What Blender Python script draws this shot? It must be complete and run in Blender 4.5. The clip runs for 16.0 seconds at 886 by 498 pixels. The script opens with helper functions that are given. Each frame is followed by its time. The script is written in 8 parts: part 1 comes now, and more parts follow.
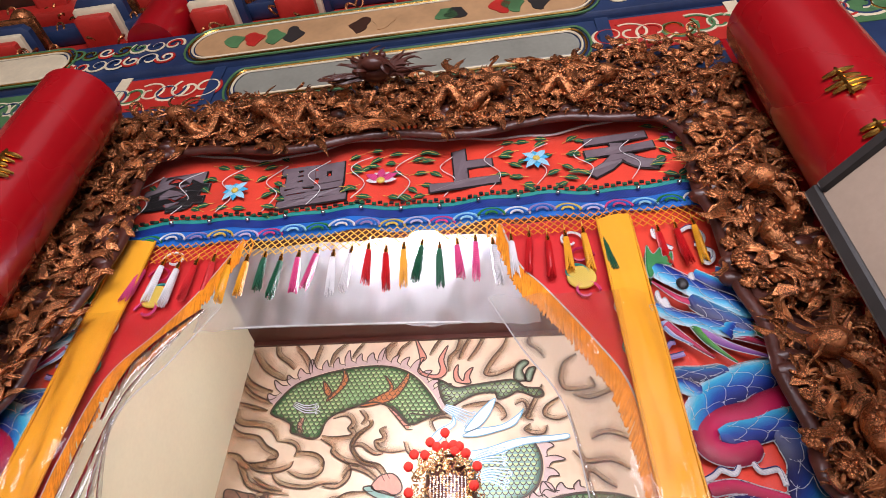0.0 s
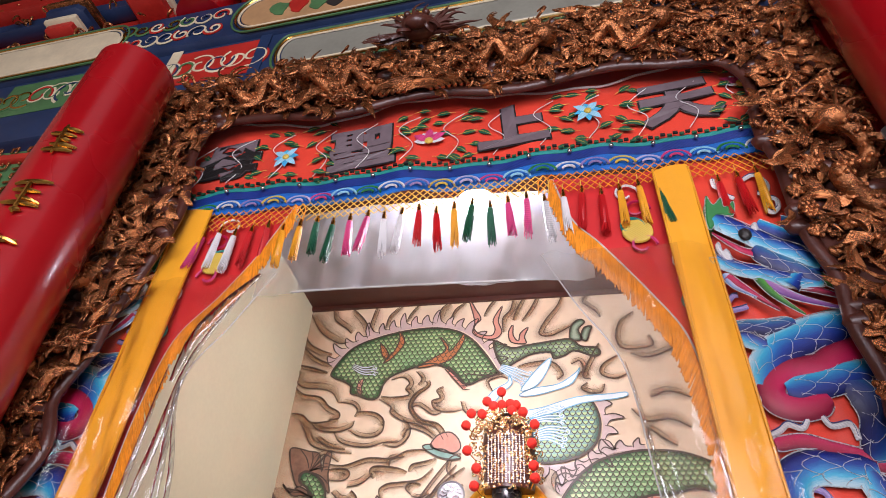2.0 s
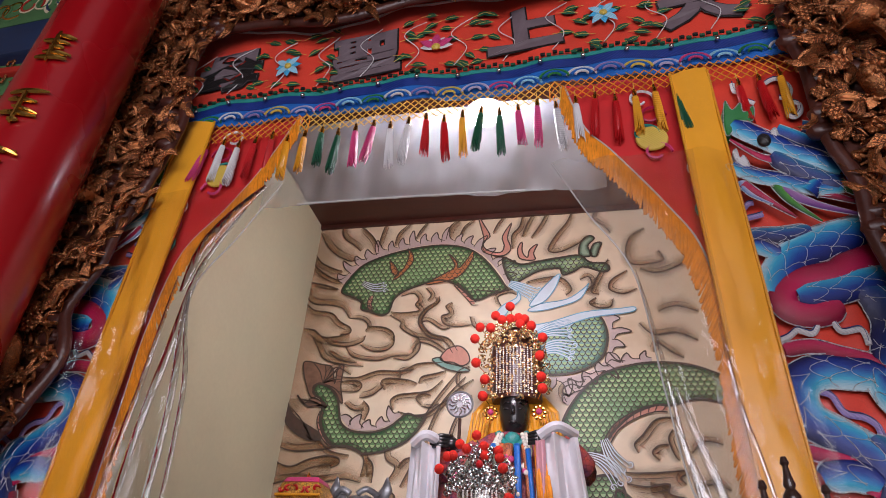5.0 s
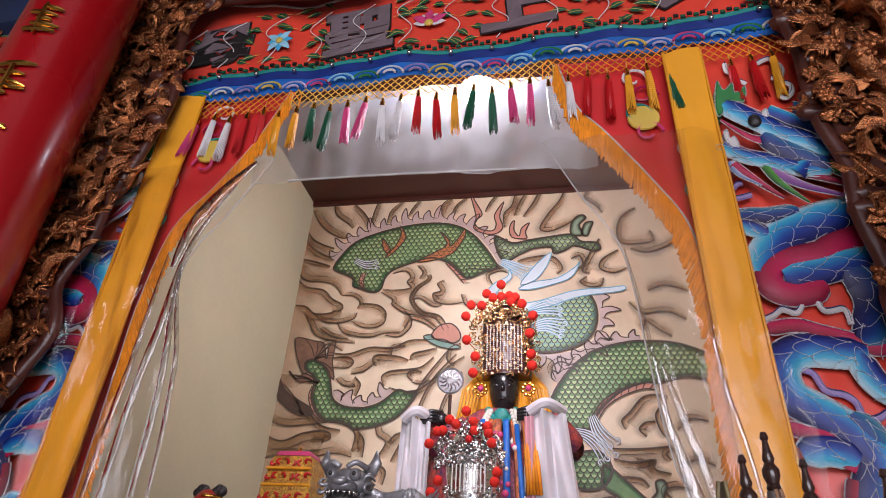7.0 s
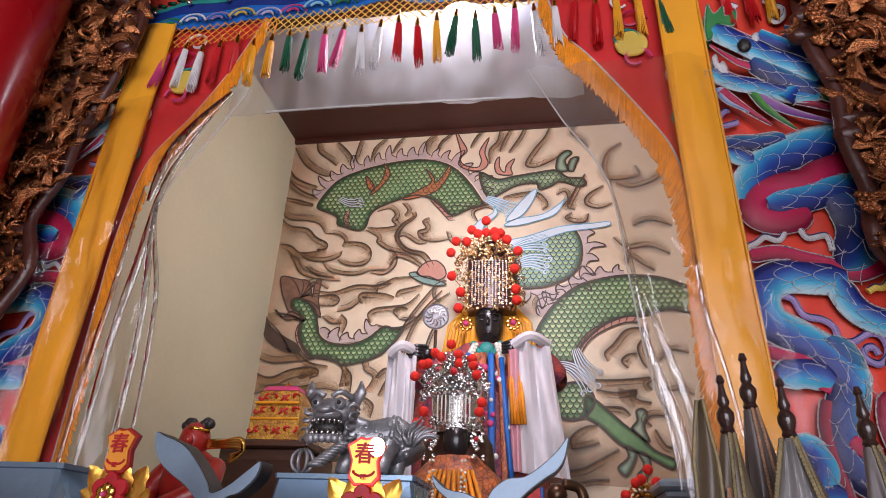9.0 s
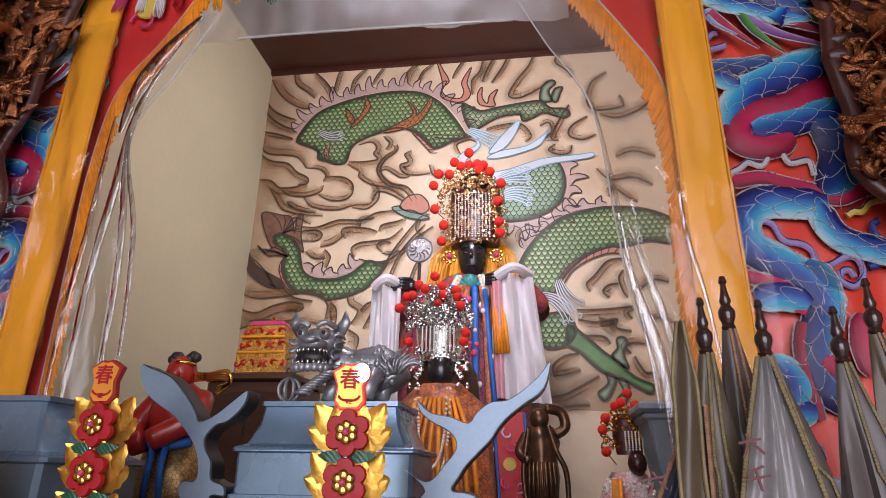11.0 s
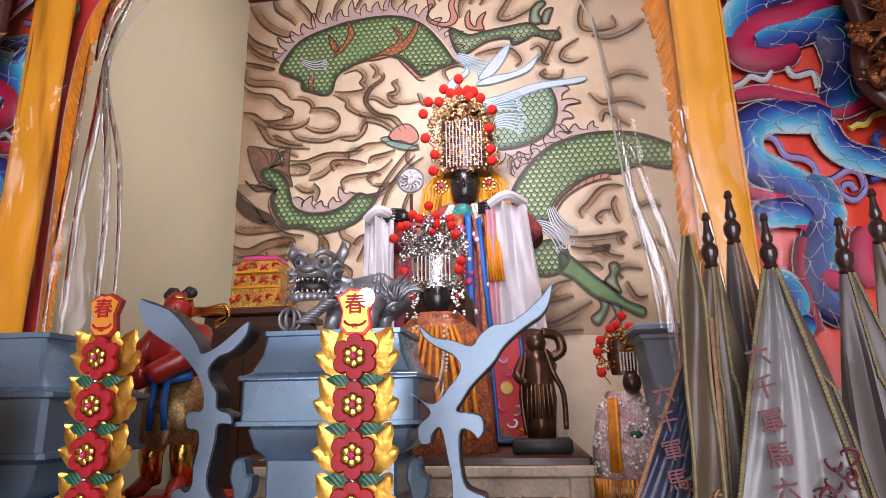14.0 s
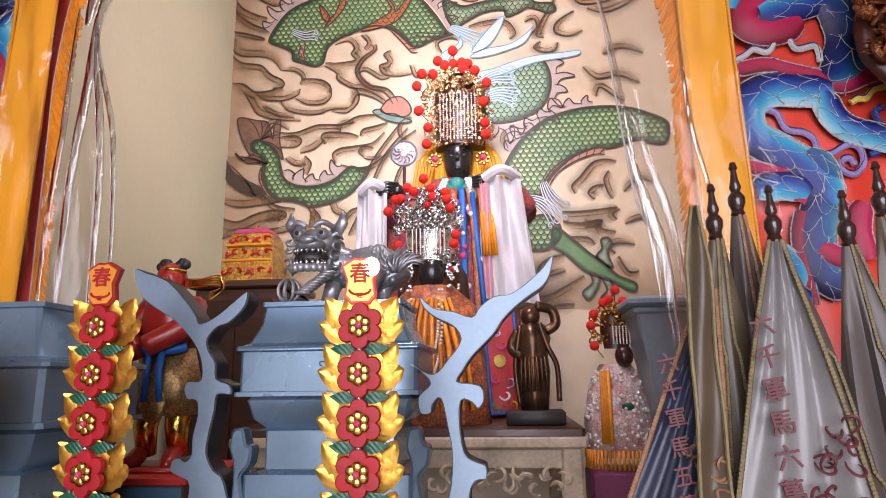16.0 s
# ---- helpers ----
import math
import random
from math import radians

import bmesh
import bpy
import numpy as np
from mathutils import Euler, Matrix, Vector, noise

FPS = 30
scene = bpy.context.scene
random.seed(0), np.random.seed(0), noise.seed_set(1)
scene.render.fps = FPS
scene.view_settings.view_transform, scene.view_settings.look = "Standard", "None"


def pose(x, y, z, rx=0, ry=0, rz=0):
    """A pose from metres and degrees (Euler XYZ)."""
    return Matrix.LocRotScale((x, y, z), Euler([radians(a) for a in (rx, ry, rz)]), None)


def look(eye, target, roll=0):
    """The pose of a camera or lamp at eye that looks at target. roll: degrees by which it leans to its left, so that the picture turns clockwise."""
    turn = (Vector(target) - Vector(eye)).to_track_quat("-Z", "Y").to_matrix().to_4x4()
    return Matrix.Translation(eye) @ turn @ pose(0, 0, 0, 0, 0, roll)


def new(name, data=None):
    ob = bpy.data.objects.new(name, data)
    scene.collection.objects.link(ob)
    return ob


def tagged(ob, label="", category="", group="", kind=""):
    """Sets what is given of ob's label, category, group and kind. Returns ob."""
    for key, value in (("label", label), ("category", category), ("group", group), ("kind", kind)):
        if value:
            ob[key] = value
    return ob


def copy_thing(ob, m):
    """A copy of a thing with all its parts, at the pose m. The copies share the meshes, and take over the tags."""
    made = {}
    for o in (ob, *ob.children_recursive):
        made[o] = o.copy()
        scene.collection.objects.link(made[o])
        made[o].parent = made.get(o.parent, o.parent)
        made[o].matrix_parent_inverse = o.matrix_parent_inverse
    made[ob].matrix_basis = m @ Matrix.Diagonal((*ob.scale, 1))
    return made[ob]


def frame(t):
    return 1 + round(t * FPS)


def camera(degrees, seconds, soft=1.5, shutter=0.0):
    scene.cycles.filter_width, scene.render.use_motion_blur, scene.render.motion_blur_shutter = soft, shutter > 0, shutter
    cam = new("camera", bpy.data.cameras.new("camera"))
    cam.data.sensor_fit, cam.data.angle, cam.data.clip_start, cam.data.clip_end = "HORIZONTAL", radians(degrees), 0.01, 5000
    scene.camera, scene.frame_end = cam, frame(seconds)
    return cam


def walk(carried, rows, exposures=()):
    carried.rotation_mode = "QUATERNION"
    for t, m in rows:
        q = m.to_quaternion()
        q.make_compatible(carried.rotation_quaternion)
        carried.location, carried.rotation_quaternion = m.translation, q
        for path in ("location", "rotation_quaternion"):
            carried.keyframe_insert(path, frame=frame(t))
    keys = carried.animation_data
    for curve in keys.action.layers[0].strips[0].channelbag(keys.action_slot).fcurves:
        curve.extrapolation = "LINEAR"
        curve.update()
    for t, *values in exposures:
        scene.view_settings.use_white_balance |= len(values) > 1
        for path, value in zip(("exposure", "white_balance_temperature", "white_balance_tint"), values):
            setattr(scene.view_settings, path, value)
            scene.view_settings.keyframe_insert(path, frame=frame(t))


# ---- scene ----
cam = camera(70.0, 16.0, soft=0.6)
PATH = [
    (0, (0.502, -1.828, 1.639), (0.343, -0.38, 3.01), 1.4),
    (0.5, (0.508, -1.831, 1.635), (0.294, -0.38, 2.995), 1.7),
    (1, (0.51, -1.824, 1.635), (0.244, -0.368, 2.981), 2.5),
    (1.5, (0.508, -1.813, 1.636), (0.207, -0.337, 2.952), 3.1),
    (2, (0.504, -1.802, 1.636), (0.174, -0.302, 2.917), 3.7),
    (2.5, (0.493, -1.79, 1.638), (0.145, -0.252, 2.869), 3.9),
    (3, (0.487, -1.775, 1.639), (0.125, -0.209, 2.828), 3.9),
    (3.5, (0.494, -1.762, 1.636), (0.12, -0.174, 2.793), 3.7),
    (4, (0.497, -1.75, 1.631), (0.118, -0.143, 2.759), 3.7),
    (6.5, (0.506, -1.746, 1.618), (0.141, -0.076, 2.655), 3.9),
    (7, (0.508, -1.753, 1.617), (0.151, -0.074, 2.643), 3.7),
    (7.5, (0.51, -1.75, 1.614), (0.162, -0.06, 2.625), 3.6),
    (8, (0.511, -1.738, 1.609), (0.177, -0.021, 2.58), 3.3),
    (8.5, (0.514, -1.721, 1.606), (0.184, 0.025, 2.523), 2.5),
    (9, (0.514, -1.714, 1.602), (0.191, 0.06, 2.468), 2.4),
    (11.5, (0.513, -1.686, 1.588), (0.247, 0.191, 2.225), 0.5),
    (12, (0.513, -1.679, 1.585), (0.256, 0.213, 2.178), 0.1),
    (12.5, (0.509, -1.671, 1.581), (0.255, 0.233, 2.139), -0.0),
    (13, (0.503, -1.659, 1.578), (0.253, 0.254, 2.105), -0.2),
    (13.5, (0.494, -1.661, 1.577), (0.245, 0.259, 2.081), -0.3),
    (14, (0.48, -1.666, 1.575), (0.232, 0.259, 2.059), -0.9),
    (14.5, (0.449, -1.676, 1.574), (0.199, 0.253, 2.04), -1.0),
    (15, (0.436, -1.681, 1.571), (0.192, 0.252, 2.019), -0.6),
    (15.5, (0.441, -1.671, 1.569), (0.208, 0.268, 1.997), -0.5),
    (16, (0.444, -1.66, 1.565), (0.234, 0.286, 1.975), -0.8),
]
walk(cam, [(t, look(eye, target, roll)) for t, eye, target, roll in PATH],
     [(0, 0.46, 6500, 26), (1.5, 0.40, 6500, 26), (2.5, -0.05, 6500, 26), (4, -0.64, 6500, 26), (6.5, -0.32, 6500, 26), (8.5, -0.30, 6500, 26), (12.5, -0.20, 6500, 26), (14, 0.0, 6500, 26), (16, 0.18, 6500, 26)])

# ---- light: daylight through the open front of the hall, one LED lamp in the shrine ----
world = bpy.data.worlds.new("sky")
scene.world = world
world.use_nodes = True
_nt = world.node_tree
_sky = _nt.nodes.new("ShaderNodeTexSky")
_sky.sky_type, _sky.sun_disc, _sky.sun_elevation, _sky.sun_rotation = "NISHITA", False, radians(50), radians(200)
_nt.links.new(_sky.outputs[0], _nt.nodes["Background"].inputs[0])
_nt.nodes["Background"].inputs[1].default_value = 0.12
scene.view_settings.exposure = 0.0


def area_lamp(name, eye, target, sx, sy, watts, colour):
    data = bpy.data.lights.new(name, "AREA")
    data.shape, data.size, data.size_y, data.energy, data.color = "RECTANGLE", sx, sy, watts, colour
    ob = new(name, data)
    ob.matrix_world = look(eye, target)
    return ob


area_lamp("daylight_opening", (1.0, -6.6, 2.6), (0.5, 0, 2.7), 4.8, 4.4, 480, (0.92, 0.97, 1.0))
area_lamp("led_light", (0.18, 0.36, 3.72), (0.15, 2.3, 3.35), 0.5, 0.2, 46, (0.93, 0.97, 1.0))

area_lamp("led_front", (0.18, 0.27, 3.70), (0.18, -1.0, 3.2), 0.15, 0.15, 22, (0.93, 0.97, 1.0))


# ---- materials ----
def mat(name, base, rough=0.6, metal=0.0, var=0.25, scale=6.0, fine=60.0, bump=0.2, bump_scale=0.0, tint=None, sheen=0.0,
        coat=0.0, island=0.0, pattern=None, pscale=40.0, pdark=0.5, pbump=0.5, stretch=(1, 1, 1), emit=0.0, trans=0.0, alpha=1.0):
    """A surface with slow stains, fine grain, relief, and, if asked, a pattern of scales, weave or threads."""
    m = bpy.data.materials.new(name)
    m.use_nodes = True
    nt = m.node_tree
    N, L = nt.nodes, nt.links
    b = N["Principled BSDF"]
    tc = N.new("ShaderNodeTexCoord")
    mp = N.new("ShaderNodeMapping")
    mp.inputs["Scale"].default_value = stretch
    L.new(tc.outputs["Object"], mp.inputs[0])

    def noise_node(s, detail):
        n = N.new("ShaderNodeTexNoise")
        n.inputs["Scale"].default_value, n.inputs["Detail"].default_value = s, detail
        L.new(mp.outputs[0], n.inputs["Vector"])
        return n

    n1, n2 = noise_node(scale, 3), noise_node(fine, 4)
    mix = N.new("ShaderNodeMix")
    mix.data_type = "RGBA"
    dark = tint or [c * (1 - var) for c in base]
    light = [min(1, c * (1 + var * 0.6)) for c in base]
    mix.inputs[6].default_value, mix.inputs[7].default_value = (*dark, 1), (*light, 1)
    add = N.new("ShaderNodeMath")
    add.operation = "MULTIPLY_ADD"
    L.new(n2.outputs[0], add.inputs[0])
    add.inputs[1].default_value = 0.6
    sub = N.new("ShaderNodeMath")
    sub.operation = "MULTIPLY_ADD"
    L.new(n1.outputs[0], sub.inputs[0])
    sub.inputs[1].default_value, sub.inputs[2].default_value = 1.4, -0.5
    L.new(sub.outputs[0], add.inputs[2])
    L.new(add.outputs[0], mix.inputs[0])
    col = mix.outputs[2]
    height = n2.outputs[0]
    hs = bump * 0.004
    if pattern:
        if pattern == "scales":
            v = N.new("ShaderNodeTexVoronoi")
            v.feature = "DISTANCE_TO_EDGE"
            v.inputs["Scale"].default_value = pscale
            L.new(mp.outputs[0], v.inputs["Vector"])
            ramp = N.new("ShaderNodeMapRange")
            ramp.inputs[1].default_value, ramp.inputs[2].default_value = 0.0, 0.12
            L.new(v.outputs[0], ramp.inputs[0])
            p = ramp.outputs[0]
        else:
            w = N.new("ShaderNodeTexWave")
            w.bands_direction = {"x": "X", "z": "Z", "y": "Y", "d": "DIAGONAL"}[pattern]
            w.inputs["Scale"].default_value, w.inputs["Distortion"].default_value = pscale, 1.5
            w.inputs["Detail"].default_value, w.inputs["Detail Scale"].default_value = 2, 2
            L.new(mp.outputs[0], w.inputs["Vector"])
            p = w.outputs["Fac"]
        pm = N.new("ShaderNodeMix")
        pm.data_type = "RGBA"
        pm.blend_type = "MULTIPLY"
        pm.inputs[0].default_value = 1.0
        grey = N.new("ShaderNodeMapRange")
        grey.inputs[3].default_value = 1 - pdark
        L.new(p, grey.inputs[0])
        L.new(col, pm.inputs[6])
        L.new(grey.outputs[0], pm.inputs[7])
        col = pm.outputs[2]
        ad = N.new("ShaderNodeMath")
        ad.operation = "MULTIPLY_ADD"
        L.new(p, ad.inputs[0])
        ad.inputs[1].default_value = pbump
        L.new(n2.outputs[0], ad.inputs[2])
        height = ad.outputs[0]
    if island:
        g = N.new("ShaderNodeNewGeometry")
        mr = N.new("ShaderNodeMapRange")
        mr.inputs[3].default_value, mr.inputs[4].default_value = 1 - island, 1 + island * 0.5
        L.new(g.outputs["Random Per Island"], mr.inputs[0])
        im = N.new("ShaderNodeMix")
        im.data_type, im.blend_type = "RGBA", "MULTIPLY"
        im.inputs[0].default_value = 1.0
        L.new(col, im.inputs[6])
        L.new(mr.outputs[0], im.inputs[7])
        col = im.outputs[2]
    L.new(col, b.inputs["Base Color"])
    rr = N.new("ShaderNodeMapRange")
    rr.inputs[3].default_value, rr.inputs[4].default_value = max(0.02, rough - 0.12), min(1, rough + 0.12)
    L.new(n1.outputs[0], rr.inputs[0])
    L.new(rr.outputs[0], b.inputs["Roughness"])
    b.inputs["Metallic"].default_value = metal
    if sheen:
        b.inputs["Sheen Weight"].default_value = sheen
    if coat:
        b.inputs["Coat Weight"].default_value, b.inputs["Coat Roughness"].default_value = coat, 0.08
    if emit:
        L.new(col, b.inputs["Emission Color"])
        b.inputs["Emission Strength"].default_value = emit
    if trans:
        b.inputs["Transmission Weight"].default_value = trans
    if alpha < 1:
        b.inputs["Alpha"].default_value = alpha
    bp = N.new("ShaderNodeBump")
    bp.inputs["Strength"].default_value = min(1.0, bump * 2)
    bp.inputs["Distance"].default_value = bump_scale or hs
    L.new(height, bp.inputs["Height"])
    L.new(bp.outputs[0], b.inputs["Normal"])
    return m


M = dict(
    plaster=mat("cream_wall_paint", (0.64, 0.625, 0.42), 0.55, var=0.1, scale=1.5, fine=40),
    mural=mat("mural_paint", (0.76, 0.665, 0.485), 0.40, var=0.2, scale=1.6, fine=9, tint=(0.57, 0.435, 0.285)),
    soffit=mat("brown_board", (0.075, 0.022, 0.014), 0.4, var=0.3, stretch=(1, 6, 1)),
    satin_red=mat("orange_red_satin", (0.72, 0.045, 0.018), 0.38, var=0.3, scale=5, fine=220, sheen=0.3, bump=0.3),
    satin_deep=mat("deep_red_satin", (0.58, 0.014, 0.014), 0.4, var=0.3, scale=5, fine=220, sheen=0.3),
    yellow=mat("golden_yellow_satin", (0.80, 0.34, 0.010), 0.35, var=0.18, scale=4, fine=200, sheen=0.3),
    orange_cord=mat("orange_cord", (0.85, 0.28, 0.010), 0.55, var=0.35, scale=30, fine=200, island=0.3),
    gold_net=mat("gold_net_cord", (0.70, 0.42, 0.06), 0.5, var=0.3, scale=40),
    column=mat("red_lacquer", (0.31, 0.003, 0.006), 0.28, var=0.12, scale=2, fine=30, coat=0.4, bump=0.05),
    gilt=mat("gilded_wood", (0.50, 0.185, 0.065), 0.26, metal=0.8, var=0.6, scale=22, fine=160, tint=(0.045, 0.012, 0.007), bump=0.6, bump_scale=0.004, island=0.35),
    gilt_dark=mat("dark_red_wood", (0.072, 0.020, 0.013), 0.33, var=0.5, scale=10, fine=80, bump=0.4),
    gold=mat("polished_gold", (0.83, 0.47, 0.10), 0.22, metal=1.0, var=0.2, scale=40, fine=120, bump=0.3),
    silver=mat("bright_silver", (0.62, 0.62, 0.60), 0.24, metal=1.0, var=0.3, scale=60, fine=160, bump=0.4),
    dark_grey=mat("black_purple_cloth", (0.14, 0.10, 0.115), 0.5, var=0.3, scale=14, sheen=0.3),
    censer=mat("blue_grey_pewter", (0.20, 0.30, 0.40), 0.25, metal=0.6, var=0.22, scale=5, fine=70, bump=0.10),
    censer_edge=mat("dark_pewter", (0.035, 0.037, 0.040), 0.42, metal=0.4, var=0.3, scale=8),
    hall_wall=mat("hall_wall", (0.35, 0.26, 0.19), 0.7, var=0.2, scale=1.0),
    hall_floor=mat("hall_floor_stone", (0.22, 0.19, 0.17), 0.4, var=0.3, scale=1.5),
    wood_dark=mat("dark_stained_wood", (0.050, 0.020, 0.012), 0.35, var=0.4, scale=8, stretch=(1, 1, 6), coat=0.2),
    navy=mat("navy_paint", (0.012, 0.030, 0.085), 0.45, var=0.35, scale=8),
    paint_red=mat("red_paint", (0.42, 0.020, 0.012), 0.45, var=0.3, scale=6),
    paint_green=mat("green_paint", (0.06, 0.16, 0.06), 0.45, var=0.4, scale=8),
    paint_cream=mat("cream_paint", (0.62, 0.53, 0.36), 0.45, var=0.2, scale=10),
    paint_tan=mat("tan_panel_paint", (0.42, 0.24, 0.11), 0.5, var=0.3, scale=5, fine=30),
    paint_grey=mat("grey_green_panel_paint", (0.22, 0.22, 0.18), 0.4, var=0.3, scale=4),
    black=mat("black_ink", (0.022, 0.019, 0.017), 0.5, var=0.4, scale=12),
    white=mat("white_satin", (0.60, 0.58, 0.60), 0.45, var=0.12, scale=9, sheen=0.2),
    led=mat("led_panel", (0.9, 0.95, 1.0), 0.3, emit=70.0, var=0.02),
)


# ---- mesh helpers ----
from mathutils.geometry import tessellate_polygon

class G:
    """Gathers the faces of one mesh."""

    def __init__(self):
        self.v, self.f, self.n = [], [], 0

    def add(self, verts, faces):
        verts = np.asarray(verts, float).reshape(-1, 3)
        self.v.append(verts)
        self.f.extend([tuple(int(i) + self.n for i in q) for q in faces])
        self.n += len(verts)
        return self

    def box(self, a, b, bevel=0.0):
        (x0, y0, z0), (x1, y1, z1) = a, b
        if bevel <= 0:
            v = [(x, y, z) for x in (x0, x1) for y in (y0, y1) for z in (z0, z1)]
            return self.add(v, [(0, 1, 3, 2), (4, 6, 7, 5), (0, 4, 5, 1), (2, 3, 7, 6), (0, 2, 6, 4), (1, 5, 7, 3)])
        c = bevel
        prof = [(x0 + c, y0), (x1 - c, y0), (x1, y0 + c), (x1, y1 - c), (x1 - c, y1), (x0 + c, y1), (x0, y1 - c), (x0, y0 + c)]
        mx, my = (x0 + x1) / 2, (y0 + y1) / 2
        sx, sy = (x1 - x0) / 2, (y1 - y0) / 2
        rings = []
        for z, k in ((z0, c), (z0 + c, 0), (z1 - c, 0), (z1, c)):
            rings += [(mx + (x - mx) * (sx - k) / sx, my + (y - my) * (sy - k) / sy, z) for x, y in prof]
        f = [(r * 8 + i, r * 8 + (i + 1) % 8, r * 8 + 8 + (i + 1) % 8, r * 8 + 8 + i) for r in range(3) for i in range(8)]
        return self.add(rings, f + [tuple(range(7, -1, -1)), tuple(range(24, 32))])

    def tube(self, path, radii, n=6, flat=1.0, caps=True):
        """A swept tube along a path; flat < 1 squeezes it along y."""
        p = np.asarray(path, float)
        k = len(p)
        r = np.broadcast_to(np.asarray(radii, float), (k,))
        t = np.gradient(p, axis=0)
        t /= np.linalg.norm(t, axis=1)[:, None] + 1e-9
        up = np.array([0, 1, 0.0]) if abs(t[:, 1]).mean() < 0.8 else np.array([1, 0, 0.0])
        s = np.cross(t, up)
        s /= np.linalg.norm(s, axis=1)[:, None] + 1e-9
        u = np.cross(s, t)
        a = np.arange(n) * 2 * math.pi / n
        ring = p[:, None] + r[:, None, None] * (np.cos(a)[None, :, None] * s[:, None] + flat * np.sin(a)[None, :, None] * u[:, None])
        f = [(i * n + j, i * n + (j + 1) % n, (i + 1) * n + (j + 1) % n, (i + 1) * n + j) for i in range(k - 1) for j in range(n)]
        if caps:
            f += [tuple(range(n - 1, -1, -1)), tuple((k - 1) * n + j for j in range(n))]
        return self.add(ring, f)

    def lathe(self, centre, prof, n=14, sx=1.0, sy=1.0, axis="z"):
        c = np.asarray(centre, float)
        a = np.arange(n) * 2 * math.pi / n
        v = []
        for r, h in prof:
            for q in a:
                x, y = r * math.cos(q) * sx, r * math.sin(q) * sy
                v.append(c + ((x, y, h) if axis == "z" else (x, -h, y)))
        k = len(prof)
        f = [(i * n + j, i * n + (j + 1) % n, (i + 1) * n + (j + 1) % n, (i + 1) * n + j) for i in range(k - 1) for j in range(n)]
        return self.add(v, f + [tuple(range(n - 1, -1, -1)), tuple((k - 1) * n + j for j in range(n))])

    def ball(self, c, r, n=10, sx=1.0, sy=1.0, sz=1.0):
        prof = [(max(1e-4, r * math.sin(math.pi * i / 6)), -r * sz * math.cos(math.pi * i / 6)) for i in range(7)]
        return self.lathe(c, prof, n, sx, sy)

    def plate(self, outline, y0, y1, round_edge=0.0):
        # caps are cut into triangles by the plain outline
        """A solid plate with an outline in x, z between two depths; front at y0, its edge rounded if asked."""
        o = np.asarray(outline, float)
        k = len(o)
        area = 0.5 * np.sum(o[:, 0] * np.roll(o[:, 1], -1) - np.roll(o[:, 0], -1) * o[:, 1])
        if area < 0:
            o = o[::-1]
        rings = [(o, y1), (o, y0)]
        if round_edge:
            t = np.roll(o, -1, 0) - np.roll(o, 1, 0)
            t /= np.linalg.norm(t, axis=1)[:, None] + 1e-9
            inn = o + round_edge * np.stack([-t[:, 1], t[:, 0]], 1)
            rings = [(o, y1), (o, y0 + round_edge), (inn, y0)]
        v = [(x, y, z) for ring, y in rings for x, z in ring]
        R = len(rings)
        f = [(r * k + j, r * k + (j + 1) % k, (r + 1) * k + (j + 1) % k, (r + 1) * k + j) for r in range(R - 1) for j in range(k)]
        tri = [q for q in tessellate_polygon([[Vector((x, z, 0)) for x, z in o]])]
        back, front = [], []
        for q in tri:
            (ax, az), (bx, bz), (cx, cz) = o[q[0]], o[q[1]], o[q[2]]
            q = q if (bx - ax) * (cz - az) - (bz - az) * (cx - ax) > 0 else q[::-1]
            front.append(tuple((R - 1) * k + j for j in q))
            back.append(tuple(q[::-1]))
        return self.add(v, f + back + front)

    def sheet(self, fn, nu, nv, thick=0.0):
        """A sheet from fn(u, v) -> xyz, u and v from 0 to 1."""
        v = [fn(i / nu, j / nv) for i in range(nu + 1) for j in range(nv + 1)]
        w = nv + 1
        f = [(i * w + j, (i + 1) * w + j, (i + 1) * w + j + 1, i * w + j + 1) for i in range(nu) for j in range(nv)]
        if thick:
            k = len(v)
            v = v + [(x, y + thick, z) for x, y, z in v]
            f += [tuple(a + k for a in reversed(q)) for q in f]
            e = [i * w for i in range(nu + 1)], [i * w + nv for i in range(nu + 1)], list(range(w)), [nu * w + j for j in range(w)]
            for s, flip in zip(e, (1, 0, 0, 1)):
                for a, b in zip(s, s[1:]):
                    f.append((a, a + k, b + k, b) if flip == 0 else (a, b, b + k, a + k))
        return self.add(v, f)


def mesh(name, g, material, smooth=True):
    me = bpy.data.meshes.new(name)
    v = np.concatenate(g.v) if g.v else np.zeros((0, 3))
    me.from_pydata(v.tolist(), [], g.f)
    if smooth:
        me.shade_smooth()
        try:
            me.set_sharp_from_angle(angle=radians(40))
        except AttributeError:
            pass
    me.materials.append(material)
    return me


def thing(name, label, category, at=(0, 0, 0), group="", kind="", rz=0.0):
    ob = tagged(new(name), label, category, group, kind)
    ob.matrix_basis = pose(*at, 0, 0, rz)
    return ob


def part(name, g, material, parent, label="", smooth=True, kind=""):
    ob = new(name, mesh(name, g, material, smooth))
    ob.parent = parent
    return tagged(ob, label, kind=kind)


def solid(name, g, material, label="", category="", group="", kind="", smooth=True):
    return tagged(new(name, mesh(name, g, material, smooth)), label, category, group, kind)


